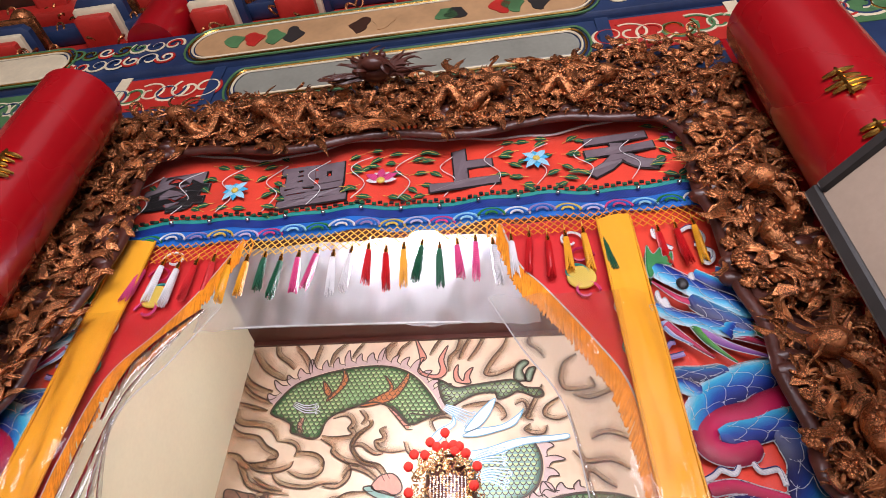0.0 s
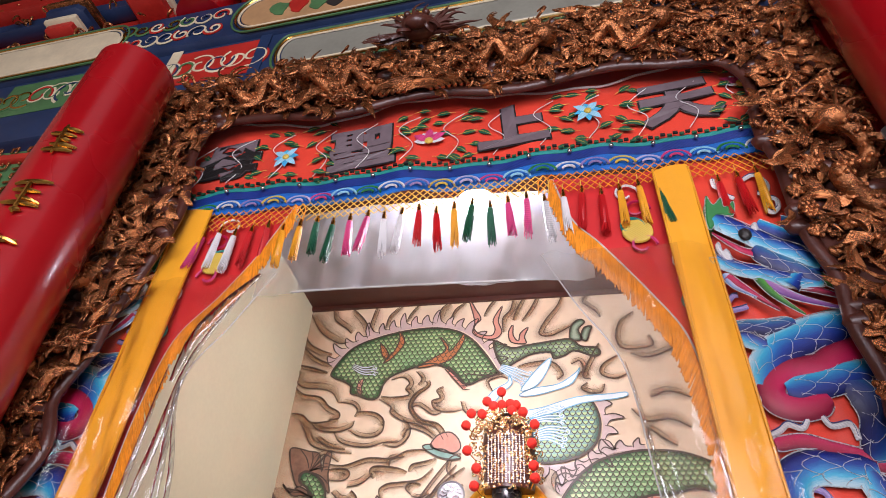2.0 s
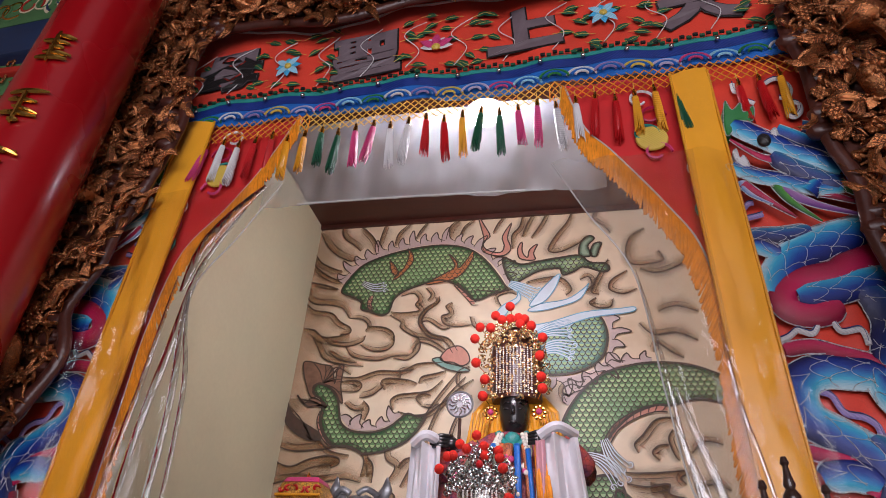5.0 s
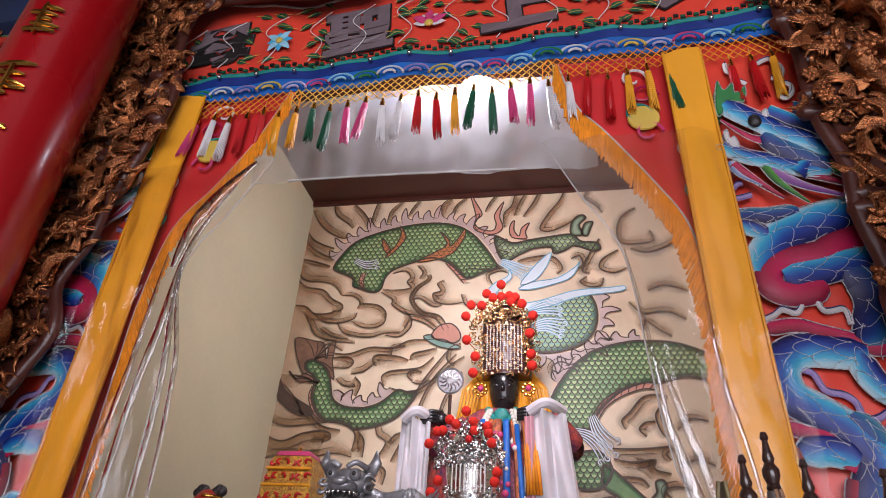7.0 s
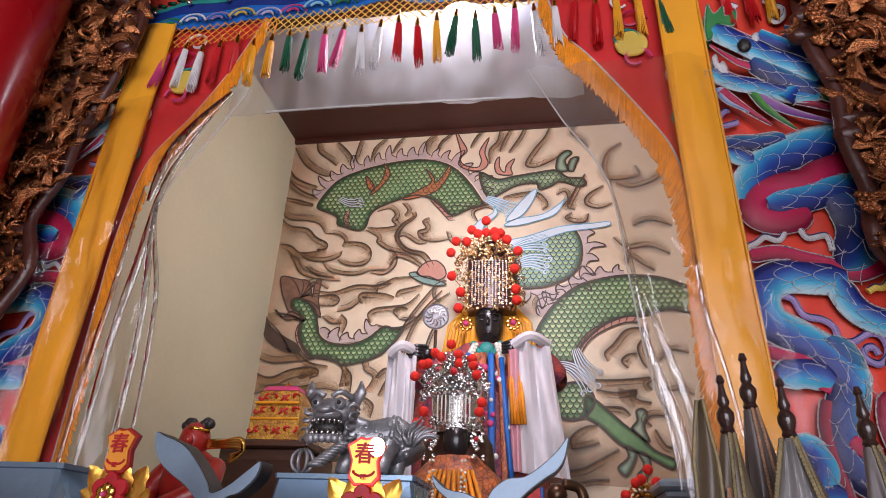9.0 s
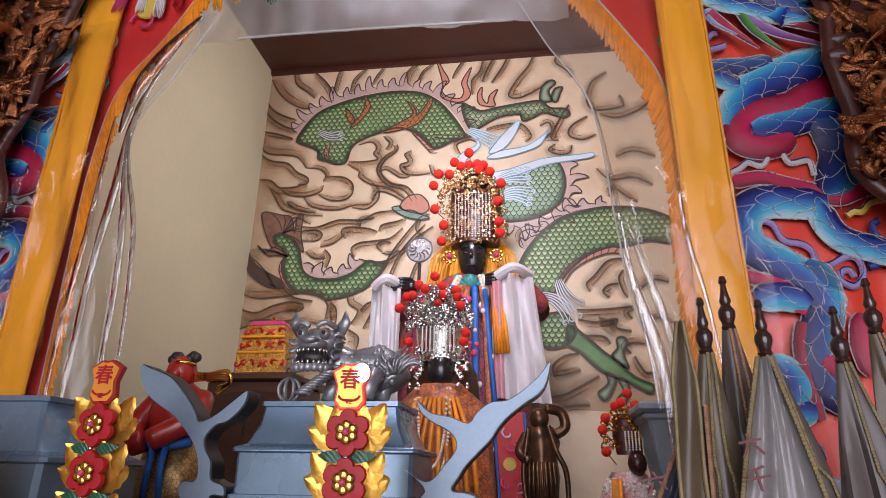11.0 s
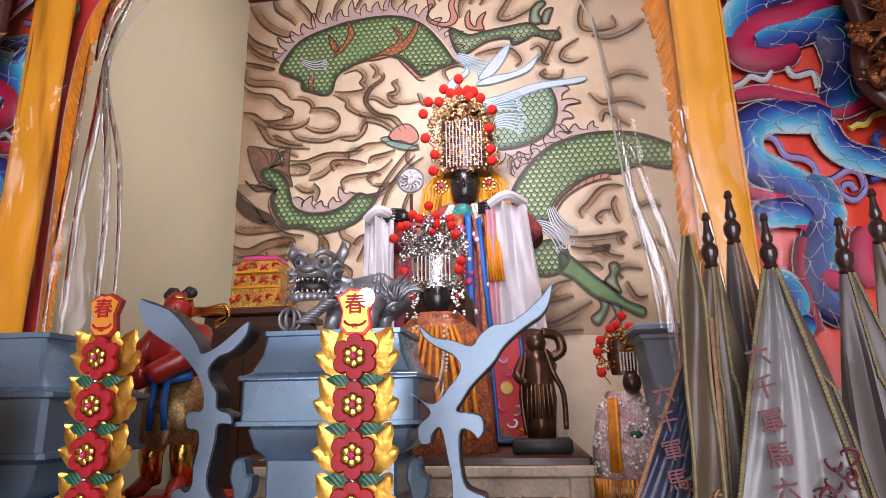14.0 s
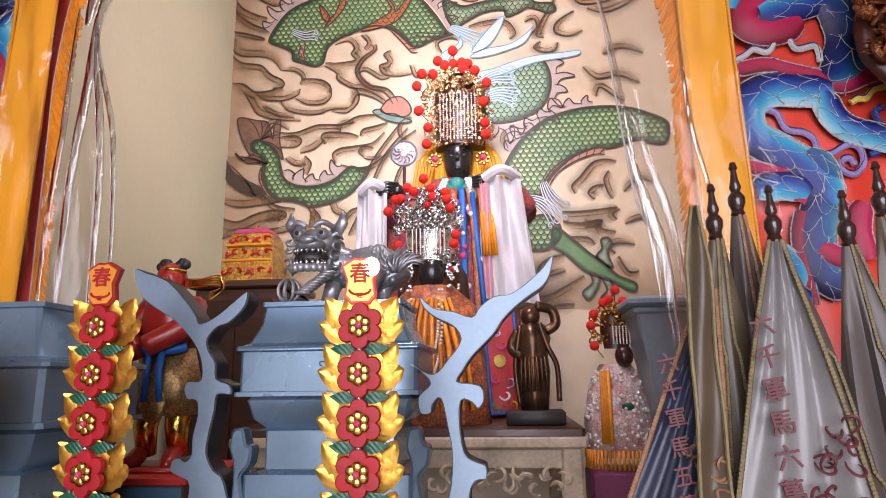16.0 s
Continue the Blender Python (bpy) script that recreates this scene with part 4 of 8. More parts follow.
def carve(name, inside, box, count, seed, label=""):
    g, r = G(), random.Random(seed)
    x0, x1, z0, z1 = box
    placed = 0
    tries = 0
    while placed < count and tries < count * 12:
        tries += 1
        x, z = r.uniform(x0, x1), r.uniform(z0, z1)
        if not inside(x, z):
            continue
        placed += 1
        q = r.random()
        y = -0.108 - 0.075 * r.random() ** 2
        if q < 0.24:
            curl(g, x, y, z, r.uniform(0.020, 0.050), r.choice((-1, 1)), r.uniform(0, 6.3), r.uniform(0.006, 0.011))
        elif q < 0.80:                                     # a lock of parallel strands
            a, b, n = r.uniform(0, 6.3), r.uniform(-1.1, 1.1), r.uniform(0.06, 0.13)
            for k in range(r.randint(5, 8)):
                lick(g, x + 0.0075 * k * math.sin(a), y - 0.007 * math.sin(0.5 * k), z - 0.0075 * k * math.cos(a), a + 0.05 * k, n * r.uniform(0.8, 1.1), 0.0055, b)
        elif q < 0.93:                                     # rows of scales
            a = r.uniform(0, 6.3)
            for k in range(12):
                u, w = 0.014 * (k % 4), 0.015 * (k // 4) + 0.007 * (k % 2)
                g.ball((x + u * math.cos(a) - w * math.sin(a), y - 0.012 + 0.003 * (k % 4), z + u * math.sin(a) + w * math.cos(a)), 0.0105, 6, 1, 0.7, 1)
        else:
            g.ball((x, y - 0.012, z), r.uniform(0.014, 0.024), 8, 1.2, 0.9, 0.9)
            for k in range(6):
                lick(g, x, y - 0.02, z, r.uniform(0, 6.3), r.uniform(0.04, 0.07), 0.006, r.uniform(-1, 1))
    ground = G()                                           # the dark relief that fills the gaps
    for k in range(count // 2):
        x, z = r.uniform(x0, x1), r.uniform(z0, z1)
        if inside(x, z):
            ground.ball((x, -0.108, z), r.uniform(0.02, 0.045), 8, 1.3, 0.8, 0.8)
    part("relief_ground", ground, M["gilt_dark"], frame_thing, kind="stuff")
    part(name, g, M["gilt"], frame_thing, label, kind="stuff")


carve("left_carving", lambda x, z: XL + 0.03 < x < inner_x(-1, min(z, 3.85)) - 0.005, (XL, -1.0, ZB, 4.15), 620, 1, "gilt dragon scrolls and flames")
carve("right_carving", lambda x, z: inner_x(1, min(z, 3.85)) + 0.005 < x < XR - 0.03, (1.2, XR, ZB, 4.5), 640, 2, "gilt dragon scrolls and flames")
carve("top_carving", lambda x, z: lower_z(x) + 0.008 < z < upper_z(x) + 0.01, (-1.4, 1.66, 3.9, 4.62), 1000, 3, "gilt dragon scrolls and flames")


def frame_dragon(p, w, seed):
    """A carved dragon's body that winds through the scrolls: scaled trunk, spines, whiskers."""
    g, r = G(), random.Random(seed)
    c = spline(p, 8)
    k = len(c)
    pts = [(x, -0.185 - 0.03 * math.sin(i * 0.5), z) for i, (x, z) in enumerate(c)]
    g.tube(pts, [w * (0.55 + 0.45 * math.sin(math.pi * (i + 1) / (k + 1))) for i in range(k)], 9)
    for i in range(1, k - 1, 2):
        lick(g, pts[i][0], pts[i][1] - w * 0.6, pts[i][2] + w * 0.6, r.uniform(0.8, 2.3), 0.05, 0.006, r.uniform(-1, 1))
        for a in (-0.6, 0, 0.6):
            g.ball((pts[i][0] + w * math.sin(a), pts[i][1] - w * math.cos(a) * 0.95, pts[i][2]), 0.011, 6)
    x, y, z = pts[0]
    g.ball((x, y - 0.03, z), w * 1.5, 10, 1.25, 1.0, 0.9)
    for a in (0.5, 1.0, 2.1, 2.6, 3.6, 5.6):
        lick(g, x, y - 0.05, z, a, 0.15, 0.009, r.uniform(-0.8, 0.8))
    part("carved_dragon", g, M["gilt"], frame_thing, "gilt carved dragon with curling mane")


frame_dragon([(-1.30, 3.42), (-1.22, 3.28), (-1.34, 3.16), (-1.22, 3.02), (-1.32, 2.9)], 0.034, 1)
frame_dragon([(-1.27, 2.62), (-1.36, 2.48), (-1.22, 2.36), (-1.3, 2.2), (-1.24, 2.05)], 0.034, 2)
frame_dragon([(1.50, 3.45), (1.58, 3.3), (1.44, 3.18), (1.56, 3.04), (1.46, 2.9)], 0.036, 3)
frame_dragon([(1.46, 2.72), (1.58, 2.58), (1.47, 2.45), (1.56, 2.3), (1.48, 2.15)], 0.036, 4)
for k, x in enumerate((-0.95, -0.55, 0.55, 1.05)):
    s = 1 if x < 0 else -1
    frame_dragon([(x, 4.17 + 0.05 * x), (x + 0.12 * s, 4.08 + 0.05 * x), (x + 0.22 * s, 4.16 + 0.05 * x), (x + 0.33 * s, 4.06 + 0.05 * x)], 0.034, 5 + k)
for s, x0 in ((-1, -1.34), (1, 1.56)):            # long manes that stand off over the columns
    for zz in (3.32, 2.55):
        g = G()
        for k in range(7):
            lick(g, x0 + 0.02 * k * s, -0.24, zz - 0.018 * k, (math.pi + 0.15 if s < 0 else -0.15) + 0.05 * k * s, 0.30 - 0.02 * k, 0.011, 0.35 * s)
        part("carved_mane", g, M["gilt"], frame_thing)
edge_g, er = G(), random.Random(5)
for x, y, z in rim[::3]:
    cx, cz = x + (0.034 if x > 1.2 else -0.034 if x < -0.95 else 0), z + (0.034 if -0.95 <= x <= 1.2 else 0)
    curl(edge_g, cx, -0.115, cz, er.uniform(0.02, 0.036), er.choice((-1, 1)), er.uniform(0, 6), 0.008)
    lick(edge_g, cx, -0.13, cz, er.uniform(0, 6.3), er.uniform(0.05, 0.08), 0.007, er.uniform(-1, 1))
part("edge_carving", edge_g, M["gilt"], frame_thing, kind="stuff")
crest = G()                                        # the dragon's face in the middle of the top
for k in range(46):
    a = rc.uniform(-0.25, math.pi + 0.25)
    r0 = rc.uniform(0.03, 0.10)
    g = G()
    lick(g, -0.02 + r0 * 1.2 * math.cos(a), -0.21 - 0.04 * rc.random(), 4.33 + r0 * math.sin(a), a + rc.uniform(-0.4, 0.4), rc.uniform(0.10, 0.20), 0.013, rc.uniform(-0.9, 0.9))
    part("mane_lock", g, M["gilt_dark"], frame_thing)
crest.ball((-0.02, -0.26, 4.33), 0.075, 12, 1.2, 0.9, 0.8).ball((-0.02, -0.31, 4.29), 0.045, 10, 1.3, 0.8, 0.7)
for s in (-1, 1):
    crest.ball((-0.02 + 0.045 * s, -0.315, 4.355), 0.018, 8)
    curl(crest, -0.02 + 0.07 * s, -0.27, 4.27, 0.04, s, 0.5, 0.011)
part("crest", crest, M["gilt_dark"], frame_thing, "dark dragon face with flaming mane")
fan = G()
for k in range(7):
    r = 0.05 + 0.022 * k
    fan.tube([(-0.02 + r * 1.25 * math.cos(a), -0.16, 3.97 + r * 0.72 * math.sin(a)) for a in np.linspace(0.1, 3.04, 16)], 0.009, 5)
part("wave_fan", fan, M["gilt"], frame_thing)

# ---- red columns with gilt characters ----
for x, y, r, zt, glyphs in ((-1.32, -0.36, 0.175, 4.06, ((3.40, 0), (3.10, 1), (2.86, 2))), (1.80, -0.36, 0.215, 4.32, ((3.52, 3), (3.22, 4)))):
    col = thing("column", "tall red lacquered temple column with gilt raised characters", "column", group="red temple columns")
    part("shaft", G().lathe((x, y, 0.28), [(r, 0), (r * 0.99, (zt - 0.28) / 2), (r * 0.98, zt - 0.28)], 48), M["column"], col)
    part("base", G().lathe((x, y, 0), [(r * 1.35, 0), (r * 1.4, 0.06), (r * 1.25, 0.16), (r * 1.35, 0.22), (r * 1.02, 0.28)], 32), M["paint_grey"], col)
    for z, k in glyphs:
        a = -1.28 if x < 0 else -2.05
        g = G()
        q = random.Random(k)
        for j in range(5):
            u0, u1 = q.uniform(-0.06, 0.0), q.uniform(0.02, 0.07)
            zz = z + 0.06 - 0.03 * j
            slope = q.uniform(-0.03, 0.04)
            pts = [(x + (r + 0.008) * math.cos(a + u / r), y + (r + 0.008) * math.sin(a + u / r), zz + slope * (u - u0) / 0.1) for u in np.linspace(u0, u1, 6)]
            g.tube(pts, [0.006, 0.009, 0.010, 0.010, 0.008, 0.004], 6)
        pts = [(x + (r + 0.010) * math.cos(a), y + (r + 0.010) * math.sin(a), z + 0.08 - 0.032 * j) for j in range(6)]
        g.tube(pts, [0.005, 0.009, 0.009, 0.009, 0.008, 0.004], 6)
        part("gilt_strokes", g, M["gold"], col, "raised gold brush strokes")

# ---- painted beams over the shrine ----
RZ, BEAM = -3.15, 1.17
beam = thing("painted_beam", "painted timber beam with scroll panels and gilt outlines", "beam", (-0.085, -0.052, -0.279), rz=RZ)
beam.scale = (BEAM, BEAM, BEAM)
part("lower_beam", G().box((-3.6, 0, 3.90), (4.2, 0.36, 4.44), 0.01), M["navy"], beam, "dark blue lower beam")
part("upper_beam", G().box((-3.6, -0.03, 4.445), (4.2, 0.36, 4.80), 0.015), M["navy"], beam, "dark blue upper beam")


def cartouche(x0, x1, z0, z1, y, material, label, ends=0.12):
    zm, h = (z0 + z1) / 2, (z1 - z0) / 2
    o = [(x0 + ends * (1 - math.cos(a)) if False else x0 + ends - ends * math.cos(a), zm + h * math.sin(a)) for a in np.linspace(-math.pi / 2, math.pi / 2, 12)][::-1]
    o = [(x1 - ends + ends * math.cos(a), zm + h * math.sin(a)) for a in np.linspace(-math.pi / 2, math.pi / 2, 12)] + o
    part("picture_panel", G().plate(o, y - 0.008, y - 0.001, 0.003), material, beam, label)
    for k, (w, m) in enumerate(((0.012, "paint_cream"), (0.030, "gold"), (0.05, "paint_green"))):
        c = np.array([(x0 + x1) / 2, zm])
        oo = (np.array(o) - c) * np.array([1 + w * 1.0 / (x1 - x0) * 2, 1 + w / h]) + c
        part("panel_line", G().tube([(x, y - 0.006, z) for x, z in np.vstack([oo, oo[:1]])], 0.006, 5), M[m], beam)


cartouche(-0.98, 1.02, 4.50, 4.75, -0.03, M["paint_tan"], "tan panel with a faded painted landscape")
cartouche(-0.68, 0.93, 4.15, 4.34, 0.0, M["paint_grey"], "grey green plain painted panel", 0.06)
cartouche(-3.3, -1.72, 4.50, 4.75, -0.03, M["paint_cream"], "cream panel with painted flowers")
cartouche(2.0, 3.6, 4.50, 4.75, -0.03, M["paint_cream"], "cream panel with painted flowers")


def paint_scroll(x, z, r, y, mats, turn=1, phase=0.0):
    for k, m in enumerate(mats):
        pts = [(x + (r - 0.014 * k) * (1 - t * 0.75) * math.cos(phase + turn * t * 7), y - 0.004 - 0.002 * k, z + (r - 0.014 * k) * (1 - t * 0.75) * math.sin(phase + turn * t * 7)) for t in np.linspace(0, 1, 26)]
        part("painted_scroll", G().tube(pts, 0.0085 - 0.0015 * k, 5, 0.4), M[m], beam)


rb = random.Random(3)
for x in np.arange(-3.4, 4.1, 0.095):
    for row, (z, y, lim) in enumerate(((4.56, -0.03, 0), (4.69, -0.03, 0), (4.27, 0.0, 1))):
        hid = (-1.05 < x < 1.1 or -3.3 < x < -1.75 or 2.0 < x < 3.6) if lim == 0 else (-0.8 < x < 1.02)
        if hid:
            continue
        paint_scroll(x, z, 0.062 if lim == 0 else 0.10, y, rb.choice((("paint_cream", "paint_red"), ("paint_cream", "paint_green"), ("paint_red", "paint_cream"), ("paint_green", "gold"), ("paint_cream", "navy"))), rb.choice((-1, 1)), rb.uniform(0, 6))
for x0, x1, m in ((-1.30, -0.80, "paint_red"), (1.05, 1.62, "paint_red"), (-2.3, -1.62, "paint_green"), (1.95, 2.7, "paint_green")):
    part("ground_patch", G().box((x0, -0.003, 4.13), (x1, -0.0005, 4.41)), M[m], beam)
for x, c in ((-0.80, 1), (-1.30, -1), (1.62, -1), (1.05, 1)):
    part("painted_bar", G().box((x - 0.03, -0.008, 4.105), (x + 0.03, -0.004, 4.435)), M["navy" if c > 0 else "paint_cream"], beam)
# faded painted figures become plain brush shapes
for x, m in ((-0.76, "paint_green"), (-0.66, "paint_red"), (-0.55, "paint_green"), (-0.45, "black"), (-0.1, "wood_dark"), (0.02, "paint_tan"), (0.33, "paint_green"), (0.38, "black"), (0.6, "paint_red"), (0.66, "paint_green"), (0.78, "black")):
    o = [(x + 0.05 * math.cos(a) * (1 + 0.3 * math.sin(3 * a + x * 9)), 4.61 + 0.07 * math.sin(a) * (1 + 0.25 * math.sin(2 * a + x * 5))) for a in np.linspace(0, 6.28, 18)[:-1]]
    part("brush_shape", G().plate(o, -0.0415, -0.039), M[m], beam)

upper = thing("upper_beam_frame", "red lacquered beam and posts above the painted beam", "beam", (-0.085, -0.052, -0.279), rz=RZ)
upper.scale = (BEAM, BEAM, BEAM)
part("red_board", G().box((-3.6, 0.10, 4.81), (4.2, 0.14, 6.1)), M["paint_red"], upper, "red painted board")
part("long_rail", G().box((-3.6, -0.02, 5.36), (4.2, 0.12, 5.52), 0.01), M["paint_red"], upper)
part("carved_rail", G().box((-3.6, 0.0, 5.12), (4.2, 0.10, 5.22), 0.01), M["navy"], upper)
for x in (-1.30, 0.55, 2.4):
    part("post", G().lathe((x, 0.02, 4.80), [(0.14, 0), (0.14, 1.3)], 24), M["column"], upper, "short round red post")
g, r = G(), random.Random(9)
for i in range(260):
    x, z = r.uniform(-3.2, 3.4), r.choice((4.86, 4.93, 5.17, 5.28, 5.44, 5.6)) + r.uniform(-0.03, 0.03)
    curl(g, x, 0.0, z, r.uniform(0.02, 0.045), r.choice((-1, 1)), r.uniform(0, 6), 0.008)
part("gilt_scrolls", g, M["gilt"], upper, "small gilt scrollwork", kind="stuff")
block = thing("bracket_block", "small carved bracket block painted cream, red and blue", "bracket", (-2.659, 0.067, 5.384), group="bracket blocks", rz=RZ)
block.scale = (BEAM, BEAM, BEAM)
part("foot", G().box((-0.09, -0.06, 0), (0.09, 0.15, 0.06), 0.01), M["paint_red"], block)
part("band", G().box((-0.11, -0.08, 0.06), (0.11, 0.15, 0.10), 0.008), M["paint_cream"], block)
part("cushion", G().box((-0.13, -0.10, 0.10), (0.13, 0.15, 0.20), 0.03), M["navy"], block)
part("cap", G().box((-0.145, -0.11, 0.20), (0.145, 0.15, 0.24), 0.008), M["gilt"], block)
part("gilt_knob", G().ball((0, -0.06, 0.31), 0.07, 10), M["gilt"], block)
for x, z in ((-2.097, 5.595), (-1.232, 5.454), (-0.67, 5.478), (0.091, 5.501), (1.904, 5.454), (-2.659, 6.098)):
    copy_thing(block, pose(x, -0.079675 - 0.055 * x, z, 0, 0, RZ) @ Matrix.Scale(BEAM, 4))

# side bay beyond the left column: carved lattice screen
screen = thing("carved_screen", "dark green and gilt fretwork screen beside the column", "screen")
part("panel", G().box((-2.9, -0.02, 1.2), (-1.50, 0.02, 4.05)), M["paint_green"], screen)
g = G()
for i in range(14):
    for j in range(22):
        x, z = -2.85 + 0.1 * i, 1.9 + 0.1 * j
        g.tube([(x, -0.03, z), (x + 0.06, -0.035, z), (x + 0.06, -0.035, z + 0.06), (x + 0.02, -0.03, z + 0.06), (x + 0.02, -0.03, z + 0.03)], 0.007, 4)
part("fretwork", g, M["gilt"], screen, kind="stuff")
for z in (3.95, 3.3, 2.6):
    part("rail", G().box((-2.9, -0.05, z), (-1.5, 0.02, z + 0.05), 0.006), M["paint_red"], screen)

# framed board that hangs edge-on from the right column
board = thing("framed_board", "black-framed hanging board with a plain reddish face", "board", (1.25, -0.75, 2.30), rz=-57.4)
part("face", G().box((0.03, -0.008, 0.03), (0.67, 0.008, 0.445)), M["hall_wall"], board)
for a, b in (((0, -0.02, 0), (0.035, 0.02, 0.475)), ((0.665, -0.02, 0), (0.70, 0.02, 0.475)), ((0.035, -0.02, 0.44), (0.665, 0.02, 0.475)), ((0.035, -0.02, 0), (0.665, 0.02, 0.035))):
    part("rail", G().box(a, b, 0.006), M["black"], board)
part("hanger", G().tube([(0.02, 0.0, 0.40), (-0.02, 0.15, 0.40), (-0.05, 0.46, 0.40)], 0.008, 8), M["black"], board)

# ---- the mural on the back wall ----
PAINT = dict(
    green=mat("mural_green", (0.15, 0.30, 0.12), 0.45, var=0.45, scale=4, fine=30),
    teal=mat("mural_teal", (0.24, 0.44, 0.36), 0.45, var=0.4, scale=4, fine=30),
    pale=mat("mural_pale_green", (0.34, 0.42, 0.30), 0.45, var=0.35, scale=5, fine=30),
    orange=mat("mural_orange", (0.55, 0.20, 0.07), 0.45, var=0.35, scale=8),
    pink=mat("mural_pink", (0.60, 0.28, 0.20), 0.45, var=0.3, scale=8),
    fin=mat("mural_brown", (0.24, 0.13, 0.08), 0.45, var=0.5, scale=9),
    spike=mat("mural_spike", (0.56, 0.44, 0.40), 0.45, var=0.25, scale=8),
    white=mat("mural_pale_blue", (0.60, 0.70, 0.74), 0.4, var=0.12, scale=5),
    blue=mat("mural_blue", (0.17, 0.42, 0.55), 0.45, var=0.4, scale=8),
    tuft=mat("mural_dark_brown", (0.085, 0.05, 0.035), 0.45, var=0.5, scale=9),
    light=mat("mural_yellow_green", (0.46, 0.55, 0.24), 0.45, var=0.45, scale=3, fine=30, tint=(0.19, 0.43, 0.22)),
    ink=mat("mural_ink", (0.075, 0.050, 0.035), 0.5, var=0.4, scale=10),
)
painting = thing("mural", "painted mural of green dragons among swirling clouds", "mural")
INK, INK_BLUE, SPIKE = G(), G(), G()
WALL = NB


def inside(p, x, z):
    c = False
    j = len(p) - 1
    for i in range(len(p)):
        if (p[i][1] > z) != (p[j][1] > z) and x < (p[j][0] - p[i][0]) * (z - p[i][1]) / (p[j][1] - p[i][1]) + p[i][0]:
            c = not c
        j = i
    return c


def ribbon(g, pts, w, y, taper=True):
    """A flat brush stroke of varying width."""
    p = np.asarray(pts, float)
    k = len(p)
    t = np.gradient(p, axis=0)
    t /= np.linalg.norm(t, axis=1)[:, None] + 1e-9
    nrm = np.stack([-t[:, 1], t[:, 0]], 1)
    q = np.linspace(0, 1, k)
    r = w * 0.5 * (0.25 + 0.75 * np.sin(math.pi * np.clip(0.08 + 0.86 * q, 0, 1))) if taper else np.full(k, w * 0.5)
    a, b = p + nrm * r[:, None], p - nrm * r[:, None]
    v = [(x, y, z) for x, z in np.vstack([a, b])]
    g.add(v, [(i, i + 1, k + i + 1, k + i) for i in range(k - 1)])


def outline(pts, w=0.012, y=0.0135):
    ribbon(INK, np.vstack([pts, pts[:1]]), w, WALL - y, False)


class Wash:
    """Soft brush washes: strips that fade out to one side of a line."""

    def __init__(self):
        self.v, self.f, self.u, self.count = [], [], [], 0

    def strip(self, p, w, y, ends=True):
        nrm, t, run = along(p)
        k, b = len(p), len(self.v)
        self.count += 1
        y = y - 0.00002 * (self.count % 45)
        for i in range(k):
            f = math.sin(math.pi * min(1, max(0.0, (i + 0.4) / k))) ** 0.5 if ends else 1.0
            for q in (0.0, 0.35, 0.7, 1.0):
                o = p[i] + nrm[i] * w * f * q
                self.v.append((o[0], y, o[1]))
                self.u.append((run[i] * 6, q))
        self.f += [(b + i * 4 + j, b + i * 4 + 4 + j, b + i * 4 + 5 + j, b + i * 4 + 1 + j) for i in range(k - 1) for j in range(3)]

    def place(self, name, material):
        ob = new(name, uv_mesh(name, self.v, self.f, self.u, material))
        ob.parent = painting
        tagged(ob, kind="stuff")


BROWN, GREY, DARK_EDGE, BROAD = Wash(), Wash(), Wash(), Wash()
LIGHT = G()


def stroke(w, pts):
    """A cloud's edge: an ink line with brown brushed out to one side of it."""
    p = spline(pts, 7)
    ribbon(INK, p, 0.0100, WALL - 0.013)
    nrm, t, run = along(p)
    k = len(p)
    echo = (p + nrm * w * 0.0032)[k // 6:k - k // 4]
    if len(echo) > 4:
        ribbon(INK, echo, 0.0048, WALL - 0.0127)
    BROWN.strip(p, w * 0.0105, WALL - 0.0035)
    BROWN.strip(p, w * 0.0042, WALL - 0.0045)
    if p[:, 0].mean() > 0.1:
        GREY.strip(p, -w * 0.006, WALL - 0.0030)


def edge_shade(p, w, y):
    area = np.sum(p[:, 0] * np.roll(p[:, 1], -1) - np.roll(p[:, 0], -1) * p[:, 1])
    DARK_EDGE.strip(np.vstack([p, p[:1]]), w * np.sign(area), y, False)


def scaly(colour, pts):
    """A stretch of the dragon: painted ground, shaded rim and rows of scales drawn with the brush."""
    p = spline(pts, 4, True)
    part("dragon_body", G().plate(p, WALL - 0.008, WALL - 0.006), PAINT[colour], painting)
    outline(p, 0.015)
    (x0, z0), (x1, z1) = p.min(0), p.max(0)
    s = 0.040
    for j in range(int((z1 - z0) / (0.8 * s)) + 1):
        for i in range(int((x1 - x0) / s) + 2):
            x, z = x0 + (i + 0.5 * (j % 2)) * s, z0 + j * s * 0.8
            if inside(p, x, z) and inside(p, x + 0.018, z - 0.018) and inside(p, x - 0.018, z - 0.018):
                arc = [(x + 0.5 * s * math.cos(a), z + 0.72 * s * math.sin(a)) for a in np.linspace(math.pi, 2 * math.pi, 7)]
                ribbon(INK, arc, 0.0062, WALL - 0.0118)
                b = [(x + 0.34 * s * math.cos(a), WALL - 0.0090, z - 0.006 + 0.46 * s * math.sin(a)) for a in np.linspace(math.pi, 2 * math.pi, 6)]
                LIGHT.add(b, [tuple(range(6))])
    edge_shade(p, 0.055, WALL - 0.0102)


def limb(colour, pts):
    """A smooth leg, finger or claw with short cross strokes."""
    p = spline(pts, 4, True)
    part("dragon_limb", G().plate(p, WALL - 0.0092, WALL - 0.0072), PAINT[colour], painting)
    outline(p, 0.012, 0.0138)
    edge_shade(p, 0.030, WALL - 0.0108)


